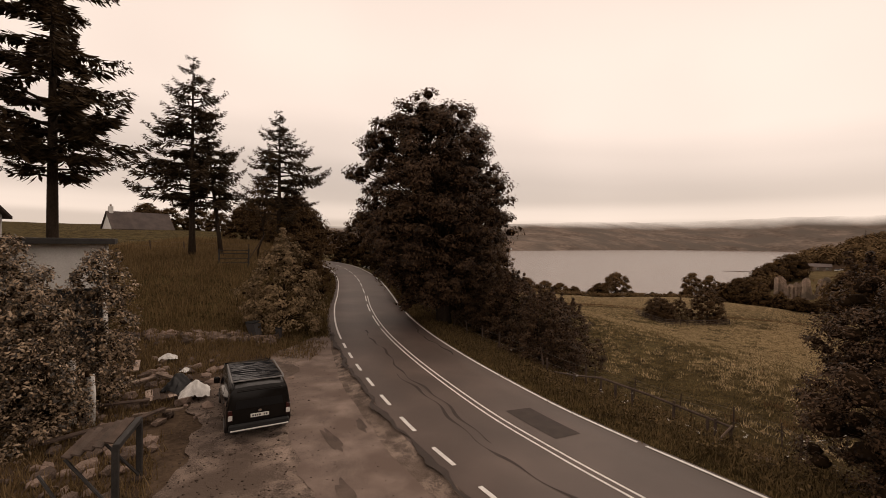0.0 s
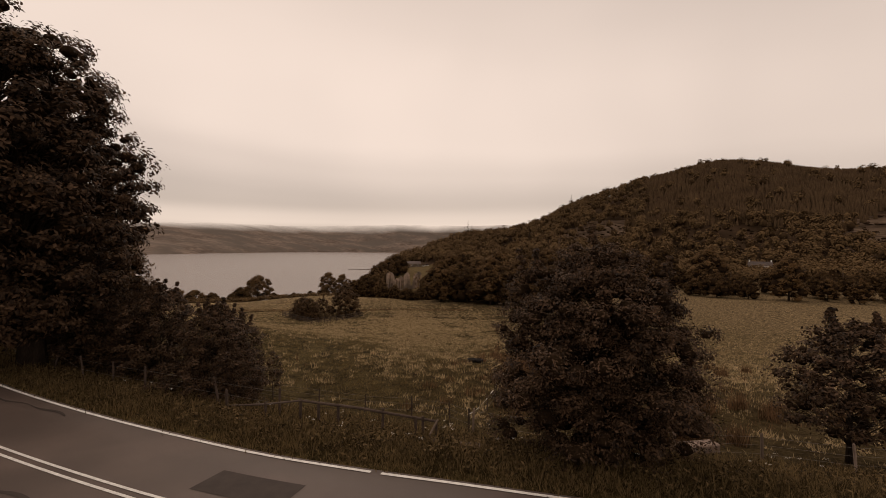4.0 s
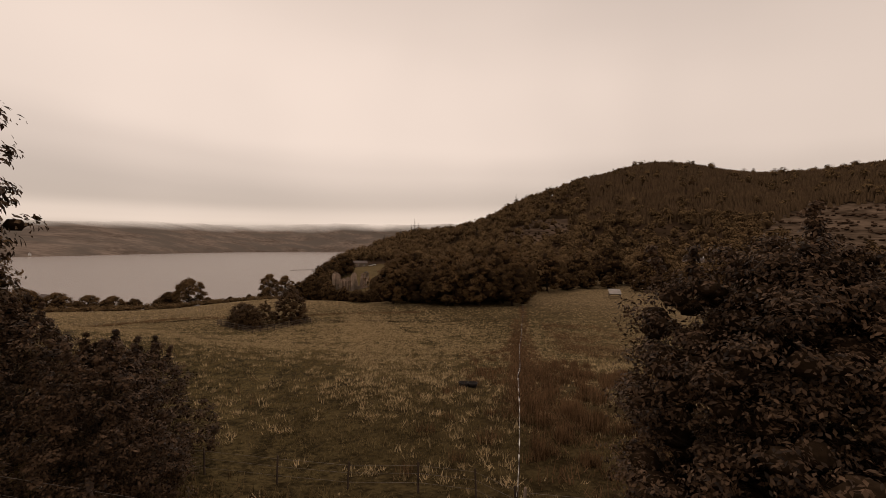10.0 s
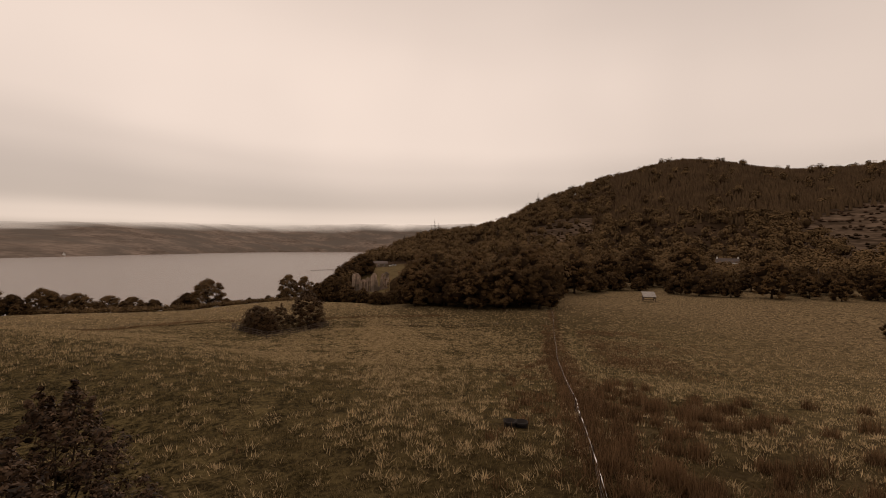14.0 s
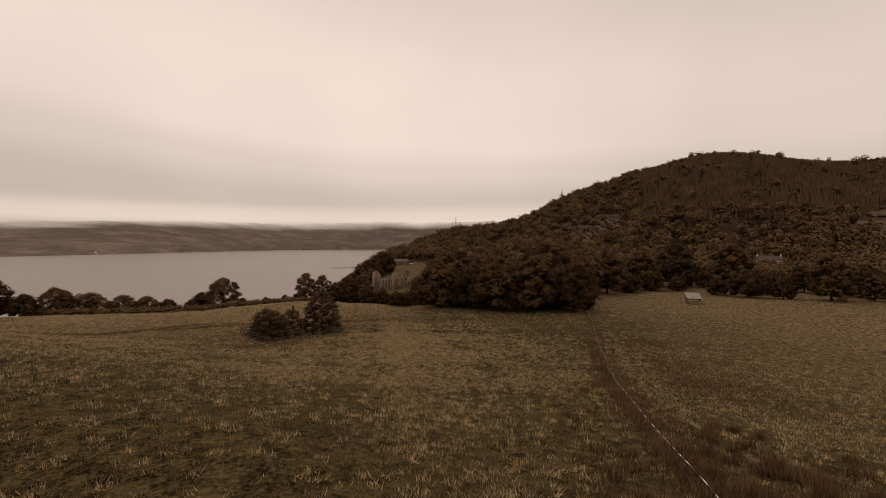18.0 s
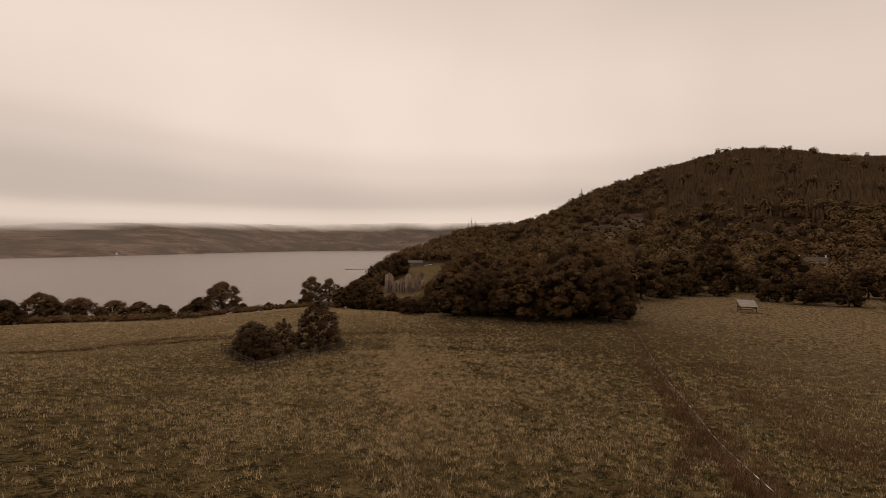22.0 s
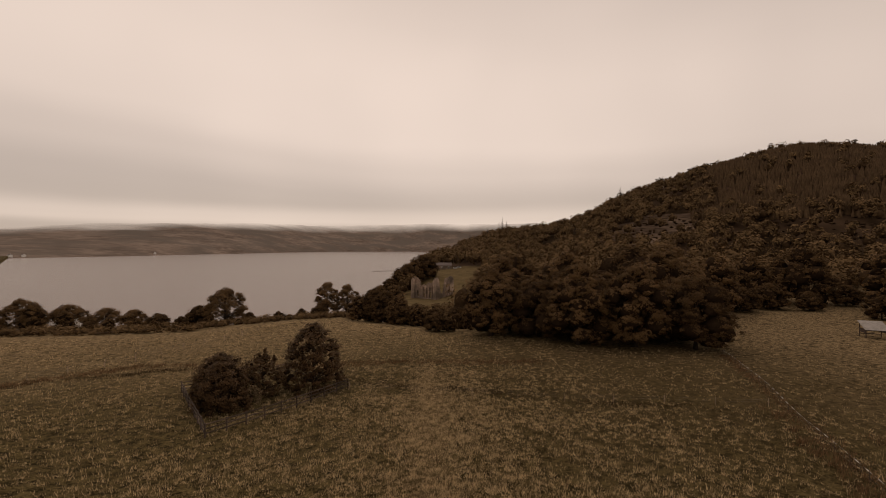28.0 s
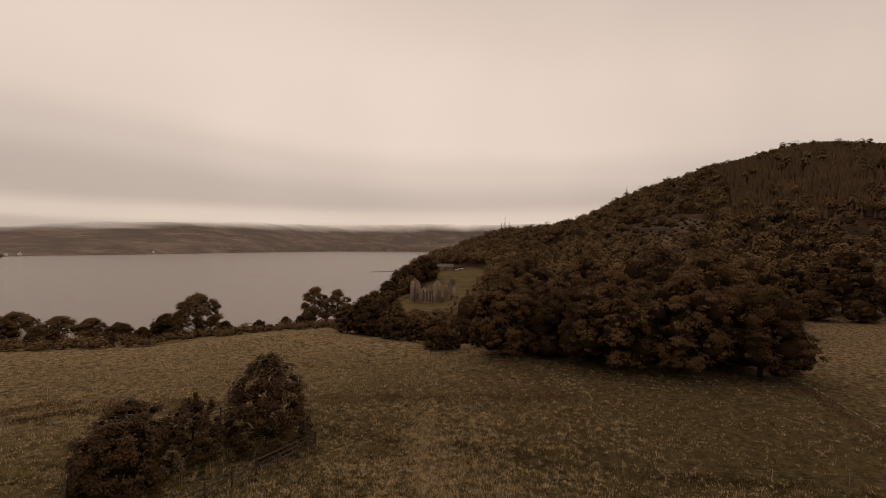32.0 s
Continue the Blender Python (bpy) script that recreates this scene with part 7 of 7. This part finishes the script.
for w in (0.12, 0.4):
    for a, c in zip(tops[:-1], tops[1:]):
        b = Build()
        b.tube([(a.x, a.y, a.z - w), (c.x, c.y, c.z - w)], [0.05, 0.05], 5)
        part("rail", b, M_PLATE, guard)

# feed troughs in the pasture
for dx, dy, a in ((0.0, 0.0, 20), (0.30, -0.44, 32)):
    x, y = 25.1 + dx, 25.15 + dy
    t = thing("feed_trough", "black rubber feed trough lying on the grass", "trough", "feed troughs", at=(x, y, ground_z(x, y) + 0.02), turn=a)
    b = Build()
    ring = lambda r, z: [(math.cos(q * math.pi / 8) * r, math.sin(q * math.pi / 8) * r, z) for q in range(16)]
    part("tub", loft([ring(0.22, 0.05), ring(0.20, 0.0), ring(0.27, 0.0), ring(0.31, 0.14), ring(0.33, 0.24), ring(0.29, 0.25), ring(0.25, 0.08)]), M_RUBBER, t, smooth=True)
jetty = thing("jetty", "low dark stone jetty reaching into the lake", "jetty")
jx, jy = polar_xy(37.2, 600)
b = Build()
b.box(jx - 14, jy - 4, LAKE - 0.5, 30, 1.6, 0.9, radians(-20))
part("deck", b, M_RAIL, jetty)
trough2 = thing("old_trough", "low stone water trough below the young tree", "trough", at=(18.5, 8.6, ground_z(18.5, 8.6)), turn=-35)
b = Build()
b.box(0, 0, -0.1, 1.9, 0.55, 0.42, 0, (0, 0), 0.04)
part("basin", b, M_RUBBLE, trough2)
for x, y, s in ((9.3, 12.2, 0.34), (8.6, 13.2, 0.2), (10.4, 10.6, 0.22), (11.4, 8.9, 0.25), (20.0, 2.6, 0.28), (20.8, 1.8, 0.25), (19.4, 3.3, 0.22)):
    o = tagged(new("boulder", STONES[int(rg.integers(0, 8))]), "pale boulder half sunk in the verge grass", "stone", "verge boulders")
    o.matrix_world = pose(x, y, ground_z(x, y) + 0.15 * s, 0, 0, rg.uniform(0, 360)) @ Matrix.Diagonal((s * 1.3, s, s, 1))

# loose grit and pebbles on the lay-by
g = np.random.default_rng(44)
n = 2400
s = g.uniform(ss[0], s_of(-0.6, 21.5), n)
off = HALF + 0.5 + g.beta(2.2, 1.2, n) * 5.2
p, nrm, z, bank = along(s)
x, y = (p - nrm * off[:, None]).T
sz = g.uniform(0.008, 0.032, n) * np.where(g.uniform(size=n) < 0.06, 1.9, 1.0)
oct_v = np.array([(1, 0, 0), (0, 1, 0), (-1, 0, 0), (0, -1, 0), (0, 0, 0.7), (0, 0, -0.5)])
oct_f = np.array([(0, 1, 4), (1, 2, 4), (2, 3, 4), (3, 0, 4), (1, 0, 5), (2, 1, 5), (3, 2, 5), (0, 3, 5)])
V = (oct_v[None] * g.uniform(0.6, 1.3, (n, 6, 1))) * sz[:, None, None] + np.stack([x, y, height(x, y) + 0.06], 1)[:, None, :]
tagged(new("pebbles", np_mesh("pebbles", V.reshape(-1, 3), (oct_f[None] + 6 * np.arange(n)[:, None, None]).reshape(-1, 3), M_RUBBLE)), "loose grit and small stones on the lay-by", "gravel", kind="stuff")

# ---- grass, rushes and flowers ----


def blades(name, label, X, Y, H, W, count, material, seed, bend=0.35, spread=0.12, category="grass"):
    g = np.random.default_rng(seed)
    # nothing grows through the troughs
    free = np.hypot(X - 25.25, Y - 24.93) > 0.95
    X, Y, H, W = X[free], Y[free], H[free], W[free]
    n = len(X)
    Z = height(X, Y)
    X, Y, Z, H, W = (np.repeat(a, count) for a in (X, Y, Z, H, W))
    m = n * count
    X = X + g.normal(size=m) * spread
    Y = Y + g.normal(size=m) * spread
    a, lean = g.uniform(0, 2 * np.pi, m), g.uniform(0.1, 1.0, m) * bend
    H = H * g.uniform(0.55, 1.2, m)
    dx, dy = np.cos(a), np.sin(a)
    bx, by = -dy * W, dx * W
    base = np.stack([X, Y, Z - 0.03], 1)
    mid = np.stack([X + dx * lean * H * 0.35, Y + dy * lean * H * 0.35, Z + H * 0.6], 1)
    tip = np.stack([X + dx * lean * H, Y + dy * lean * H, Z + H * (1 - 0.3 * lean)], 1)
    side = np.stack([bx, by, np.zeros(m)], 1)
    V = np.stack([base - side, base + side, tip * 0.9 + mid * 0.1], 1).reshape(-1, 3)
    return tagged(new(name, np_mesh(name, V, np.arange(3 * m).reshape(m, 3), material)), label, category, kind="stuff")


def near_path(n, seed, reach):
    """Spots strewn beside the line of the flight, denser close to it."""
    g = np.random.default_rng(seed)
    t = g.uniform(0.0, 1.0, n) ** 0.8 * 1.5
    cx, cy = np.interp(t, [0, 0.25, 1.0, 1.5], [7, 14, 46, 74]), np.interp(t, [0, 0.25, 1.0, 1.5], [12, 22, 56, 88])
    a, r = g.uniform(0, 2 * np.pi, n), g.exponential(reach, n)
    return cx + np.cos(a) * r, cy + np.sin(a) * r, g


x, y, g = near_path(150000, 91, 28)
d, _ = road_near(x, y)
az, r = polar(x, y)
clump = bumps(x, y, 1.3, 0.4) + 0.6 * bumps(x, y, 3.7, 2.1)
ok = (d > 12 + g.uniform(-3, 6, len(x))) & (r < np.interp(az, AZ, EDGE)) & (clump > g.uniform(-1.2, 1.0, len(x)))
x, y = x[ok], y[ok]
lush = np.hypot((x - 26) * 0.9, y - 36) < 23 + 5 * bumps(x, y, 4.0, 0.3) + g.normal(size=len(x)) * 2.5
a, c = x[lush], y[lush]
blades("pasture_grass", "short greener turf in the damp hollow below the road", a, c, g.uniform(0.07, 0.18, len(a)), g.uniform(0.012, 0.028, len(a)), 7, M_TURF, 92, 1.2, 0.09)
x, y = x[~lush], y[~lush]
blades("pasture_grass", "rough tufted pasture grass", x, y, g.uniform(0.11, 0.27, len(x)), g.uniform(0.012, 0.028, len(x)), 7, M_GRASS, 93, 0.9, 0.09)
g = np.random.default_rng(90)
n = 120000
x, y = g.uniform(10, 200, n), g.uniform(-50, 150, n)
d, _ = road_near(x, y)
az, r = polar(x, y)
clump = bumps(x, y, 2.2, 0.9) + 0.7 * bumps(x, y, 8.0, 1.4)
u = np.clip(((x - 14) * 46 + (y - 22) * 53) / (46 ** 2 + 53 ** 2), 0, 1)
ok = (d > 24) & (x < 120 - 30 * g.uniform(0, 1, n)) & (np.hypot(x - 14 - 46 * u, y - 22 - 53 * u) > 30) & (np.hypot(x - 92, y - 70) > 26) & (r < np.interp(az, AZ, EDGE)) & (clump > g.uniform(-1.4, 1.0, n))
blades("seed_grass", "tufts across the far pasture", x[ok], y[ok], g.uniform(0.12, 0.26, ok.sum()), g.uniform(0.025, 0.055, ok.sum()), 4, M_GRASS, 89, 1.0, 0.35)
n = 330000
x, y = g.uniform(8, 200, n), g.uniform(-50, 160, n)
d, _ = road_near(x, y)
az, r = polar(x, y)
clump = bumps(x, y, 1.1, 0.5) + 0.6 * bumps(x, y, 4.5, 2.9)
ok = (d > 16) & (r < np.interp(az, AZ, EDGE)) & (clump > g.uniform(-1.0, 1.4, n)) & (np.hypot(x - 92, y - 70) > 14 + g.uniform(0, 22, n)) & (np.hypot(x - 21, y - 13) > 7) & ((np.hypot(x - 26, y - 36) > 22) | (g.uniform(size=n) < 0.3))
blades("seed_stalks", "thin pale seeding stalks standing above the turf", x[ok], y[ok], g.uniform(0.18, 0.40, ok.sum()), g.uniform(0.009, 0.018, ok.sum()), 1, M_BENT, 112, 0.35, 0.1)
g = np.random.default_rng(93)
n = 26000
s = g.uniform(s_of(16, -8.5), s_of(-8.6, 60), n)
off = 2.68 + g.exponential(2.6, n)
p, nrm, z, bank = along(s)
x, y = (p + nrm * off[:, None]).T
ok = (off < 11) & (z > -50)
blades("verge_grass", "long dark grass on the road verge", x[ok], y[ok], g.uniform(0.16, 0.48, ok.sum()) * (0.45 + 0.55 * smoothstep(2.7, 4.0, off[ok])), g.uniform(0.010, 0.022, ok.sum()), 5, M_VERGE, 94, 1.35, 0.14)
n = 15000
s = g.uniform(s_of(-2.0, 26.5), s_of(-11, 71), n)
off = 3.4 + g.exponential(2.4, n)
p, nrm, z, bank = along(s)
x, y = (p - nrm * off[:, None]).T
blades("verge_grass", "grass bank at the meadow side of the road", x, y, g.uniform(0.12, 0.4, n), g.uniform(0.012, 0.024, n), 4, M_VERGE, 95, 0.8, 0.14)
n = 26000
x, y = g.uniform(-32, -6, n), g.uniform(21, 62, n)
d, _ = road_near(x, y)
ok = (d < -5) & (-0.5 * x + 0.87 * y > 25 + g.uniform(-2, 2, n))
blades("meadow_grass", "tall seeding meadow grass on the hillside", x[ok], y[ok], g.uniform(0.3, 0.75, ok.sum()), g.uniform(0.012, 0.028, ok.sum()), 4, M_MEADOW, 96, 0.7, 0.2)
n = 9500
x, y = g.uniform(-13, -5.2, n), g.uniform(7.5, 24.5, n)
d, _ = road_near(x, y)
ok = (d < -9.2) | ((y > 18.2) & (d < -7.2)) | (y > 21)
ok &= ~((np.abs(x + 6.0) < 2.2) & (np.abs(y - 15.2) < 2.6))
blades("yard_weeds", "straggling weeds among the rubble", x[ok], y[ok], g.uniform(0.08, 0.38, ok.sum()), g.uniform(0.010, 0.024, ok.sum()), 4, M_MEADOW, 97, 0.8, 0.14)
# rushes beside the pasture fence
n = 480
t = g.beta(1.1, 1.9, n) * 0.62
fx, fy = np.interp(t, [0, 0.4, 1], [15, 33, 82]), np.interp(t, [0, 0.4, 1], [16.5, 25, 50.5])
off = g.gamma(2.0, np.interp(t, [0, 0.35, 0.7, 1], [2.4, 2.6, 1.2, 0.8]), n) + 0.3
x, y = fx + 0.45 * off, fy - 0.89 * off
wet = bumps(x, y, 1.1, 0.3) + 0.7 * bumps(x, y, 2.9, 1.2) > g.uniform(-0.5, 1.1, n)
x, y = x[wet], y[wet]
n = len(x)
blades("rushes", "dense brown rushes in the wet ground beside the fence", x, y, g.uniform(0.2, 0.6, n), g.uniform(0.013, 0.026, n), 26, M_RUSH, 98, 1.1, 0.26, "rushes")
# tall round clumps among them
n = 120
t = g.beta(1.1, 1.7, n) * 0.46
off = g.gamma(1.8, 3.4, n) + 0.2
cx, cy = 15 + 62 * t + 0.45 * off, 16.5 + 31 * t - 0.89 * off
big_k = g.uniform(0.55, 1.0, n)
x, y = (np.repeat(v, 10) + g.normal(size=10 * n) * 0.24 * np.repeat(big_k, 10) for v in (cx, cy))
blades("rushes", "tall round clumps of brown rush", x, y, np.repeat(big_k, 10) * g.uniform(0.8, 1.15, 10 * n), g.uniform(0.010, 0.020, 10 * n), 22, M_RUSH, 110, 0.6, 0.13, "rushes")
n = 60
t = g.uniform(0, 0.6, n)
x, y = np.interp(t, [0, 1], [14, 84]) - np.abs(g.normal(size=n)) * 1.6, np.interp(t, [0, 1], [17, 52]) + np.abs(g.normal(size=n)) * 2.4
blades("rushes", "scattered rush clumps in the pasture", x, y, g.uniform(0.35, 0.75, n), g.uniform(0.014, 0.028, n), 44, M_RUSH, 99, 0.7, 0.2, "rushes")
n = 1500
t = g.uniform(0.06, 1, n)
off = 1.7 + g.normal(size=n) * 0.45
x, y = np.interp(t, [0, 0.117, 0.37, 0.5, 0.745, 1], [13.6, 25.2, 50.7, 63.4, 88, 113.6]) + 0.45 * off, np.interp(t, [0, 0.117, 0.37, 0.5, 0.745, 1], [15.6, 21.0, 34.0, 40.8, 53.2, 66.0]) - 0.89 * off
blades("ditch_rushes", "low dark rushes in the ditch beside the straight fence", x, y, g.uniform(0.12, 0.36, n), g.uniform(0.016, 0.03, n), 9, M_RUSH, 103, 1.2, 0.22, "rushes")
n = 420
t = g.beta(1.0, 1.8, n) * 0.7 + 0.08
off = g.normal(size=n) * 0.55
x, y = np.interp(t, [0, 0.117, 0.37, 0.5, 0.745, 1], [13.6, 25.2, 50.7, 63.4, 88, 113.6]) + 0.45 * off, np.interp(t, [0, 0.117, 0.37, 0.5, 0.745, 1], [15.6, 21.0, 34.0, 40.8, 53.2, 66.0]) - 0.89 * off
blades("rushes", "tall rushes grown through the foot of the fence", x, y, g.uniform(0.4, 0.95, n), g.uniform(0.012, 0.024, n), 30, M_RUSH, 109, 0.9, 0.22, "rushes")
# the ditch across the far pasture
n = 1600
t = g.uniform(0, 1, n)
x = np.interp(t, [0, 0.25, 0.45, 0.7, 1], [8, 32, 47, 71, 92]) + g.normal(size=n) * 0.8
y = np.interp(t, [0, 0.25, 0.45, 0.7, 1], [112, 113, 115.5, 98.5, 82]) + g.normal(size=n) * 0.9
blades("ditch_rushes", "dark line of rushes along the field ditch", x, y, g.uniform(0.16, 0.4, n), g.uniform(0.02, 0.04, n), 8, M_RUSH, 100, 0.6, 0.25, "rushes")
# pale bent tufts scattered through the pasture
x, y, g2 = near_path(20000, 104, 34)
d, _ = road_near(x, y)
az, r = polar(x, y)
clump = bumps(x, y, 2.6, 0.7) + 0.8 * bumps(x, y, 9.0, 2.4)
ok = (d > 18) & (r < np.interp(az, AZ, EDGE)) & (clump > g2.uniform(-0.6, 1.3, len(x))) & (np.hypot(x - 92, y - 70) > 20) & ((np.hypot(x - 27, y - 36) > 19) | (g2.uniform(size=len(x)) < 0.3))
x, y = x[ok], y[ok]
blades("bent_grass", "pale bent tufts among the darker pasture grass", x, y, g2.uniform(0.14, 0.28, len(x)), g2.uniform(0.012, 0.026, len(x)), 14, M_BENT, 105, 1.3, 0.16)
# low tussocks that roughen the pasture
x, y, g2 = near_path(26000, 114, 34)
d, _ = road_near(x, y)
az, r = polar(x, y)
ok = (d > 13) & (r < np.interp(az, AZ, EDGE)) & (bumps(x, y, 3.3, 0.9) + 0.5 * bumps(x, y, 10.0, 1.4) > g2.uniform(-1.2, 0.9, len(x))) & (np.hypot(x - 21, y - 13) > 6) & ((np.hypot(x - 27, y - 36) > 19) | (g2.uniform(size=len(x)) < 0.5))
x, y = x[ok], y[ok]
blades("tussocks", "low rounded tussocks of pasture grass", x, y, g2.uniform(0.14, 0.34, len(x)), g2.uniform(0.016, 0.034, len(x)), 20, M_GRASS, 115, 1.3, 0.15)
# dark sedge in the drains that cross the pasture and in the hollow below the fence
n = 1700
g2 = np.random.default_rng(106)
t, k = g2.uniform(0, 1, n), g2.uniform(0, 1, n) < 0.6
x = np.where(k, np.interp(t, [0, 0.2, 0.5, 0.8, 1], [62, 67, 75, 82, 88]), np.interp(t, [0, 0.5, 1], [26, 40, 52]))
y = np.where(k, np.interp(t, [0, 0.2, 0.5, 0.8, 1], [99, 89, 76, 63, 54]), np.interp(t, [0, 0.5, 1], [114, 113, 110])) + 0.5 * np.sin(t * 17)
ok = bumps(x, y, 4.0, 1.7) > g2.uniform(-1.3, 0.6, n)
x, y = x[ok] + g2.normal(size=ok.sum()) * 0.55, y[ok] + g2.normal(size=ok.sum()) * 0.55
blades("sedge", "dark sedge along the old drains across the pasture", x, y, g2.uniform(0.10, 0.24, len(x)), g2.uniform(0.02, 0.04, len(x)), 9, M_SEDGE, 107, 0.9, 0.25, "rushes")
n = 2600
t = g2.uniform(0.36, 0.72, n)
off = 5.0 + g2.gamma(2.0, 2.6, n)
x, y = np.interp(t, [0, 1], [13.6, 113.6]) + 0.45 * off, np.interp(t, [0, 1], [15.6, 66.0]) - 0.89 * off
ok = bumps(x, y, 3.2, 0.5) + 0.7 * bumps(x, y, 8.0, 1.9) > g2.uniform(-0.9, 1.3, n)
x, y = x[ok], y[ok]
blades("sedge", "dark sedge beds in the damp hollow below the fence", x, y, g2.uniform(0.2, 0.5, len(x)), g2.uniform(0.016, 0.03, len(x)), 14, M_RUSH, 108, 1.1, 0.45, "rushes")
# broad-leaved herbs tangled in the verge
n = 15000
s = g.uniform(s_of(16, -8.5), s_of(-6.1, 47), n)
off = 2.85 + g.gamma(2.0, 1.6, n)
p, nrm, z, bank = along(s)
x, y = (p + nrm * off[:, None]).T
keep = (off < 10.5) & (bumps(x, y, 0.9, 0.2) + 0.6 * bumps(x, y, 2.6, 1.1) > g.uniform(-1.3, 0.9, n))
x, y, m = x[keep], y[keep], int(keep.sum())
C = np.repeat(np.stack([x, y, height(x, y) + g.uniform(0.03, 0.30, m) * np.clip((off[keep] - 2.7) / 1.2, 0.2, 1)], 1), 3, 0) + g.normal(size=(3 * m, 3)) * np.array([0.06, 0.06, 0.03])
N = g.normal(size=(3 * m, 3)) * 0.45 + np.array([0, 0, 1.0])
N /= np.linalg.norm(N, axis=1)[:, None]
V, F = leaf_quads(g, C, N, 0.062, 0.45, 0.2)
tagged(new("verge_herbs", np_mesh("verge_herbs", V, F, M_HERB)), "tangled dark broad-leaved weeds along the verge", "weeds", kind="stuff")
# dock stalks and white umbels
n = 130
x, y, g2 = near_path(n, 101, 22)
d, _ = road_near(x, y)
ok = d > 10
blades("dock_stalks", "dark dead dock stalks standing in the pasture", x[ok], y[ok], g2.uniform(0.4, 0.8, ok.sum()), g2.uniform(0.012, 0.02, ok.sum()), 5, M_RUSH, 102, 0.15, 0.05, "weeds")
n = 60
s = g.uniform(s_of(14, -5), s_of(-1.0, 23), n)
off = g.uniform(3.9, 7.0, n)
p, nrm, z, bank = along(s)
x, y = (p + nrm * off[:, None]).T
Zf = height(x, y) + g.uniform(0.35, 0.7, n)
C = np.repeat(np.stack([x, y, Zf], 1), 6, 0) + g.normal(size=(n * 6, 3)) * np.array([0.035, 0.035, 0.01])
V, F = leaf_quads(g, C, np.tile([[0.05, 0.0, 1.0]], (n * 6, 1)), 0.016, 0.8, 0.0)
tagged(new("wild_flowers", np_mesh("wild_flowers", V, F, M_FLOWER)), "small white umbel flowers in the verge", "flowers", kind="stuff")
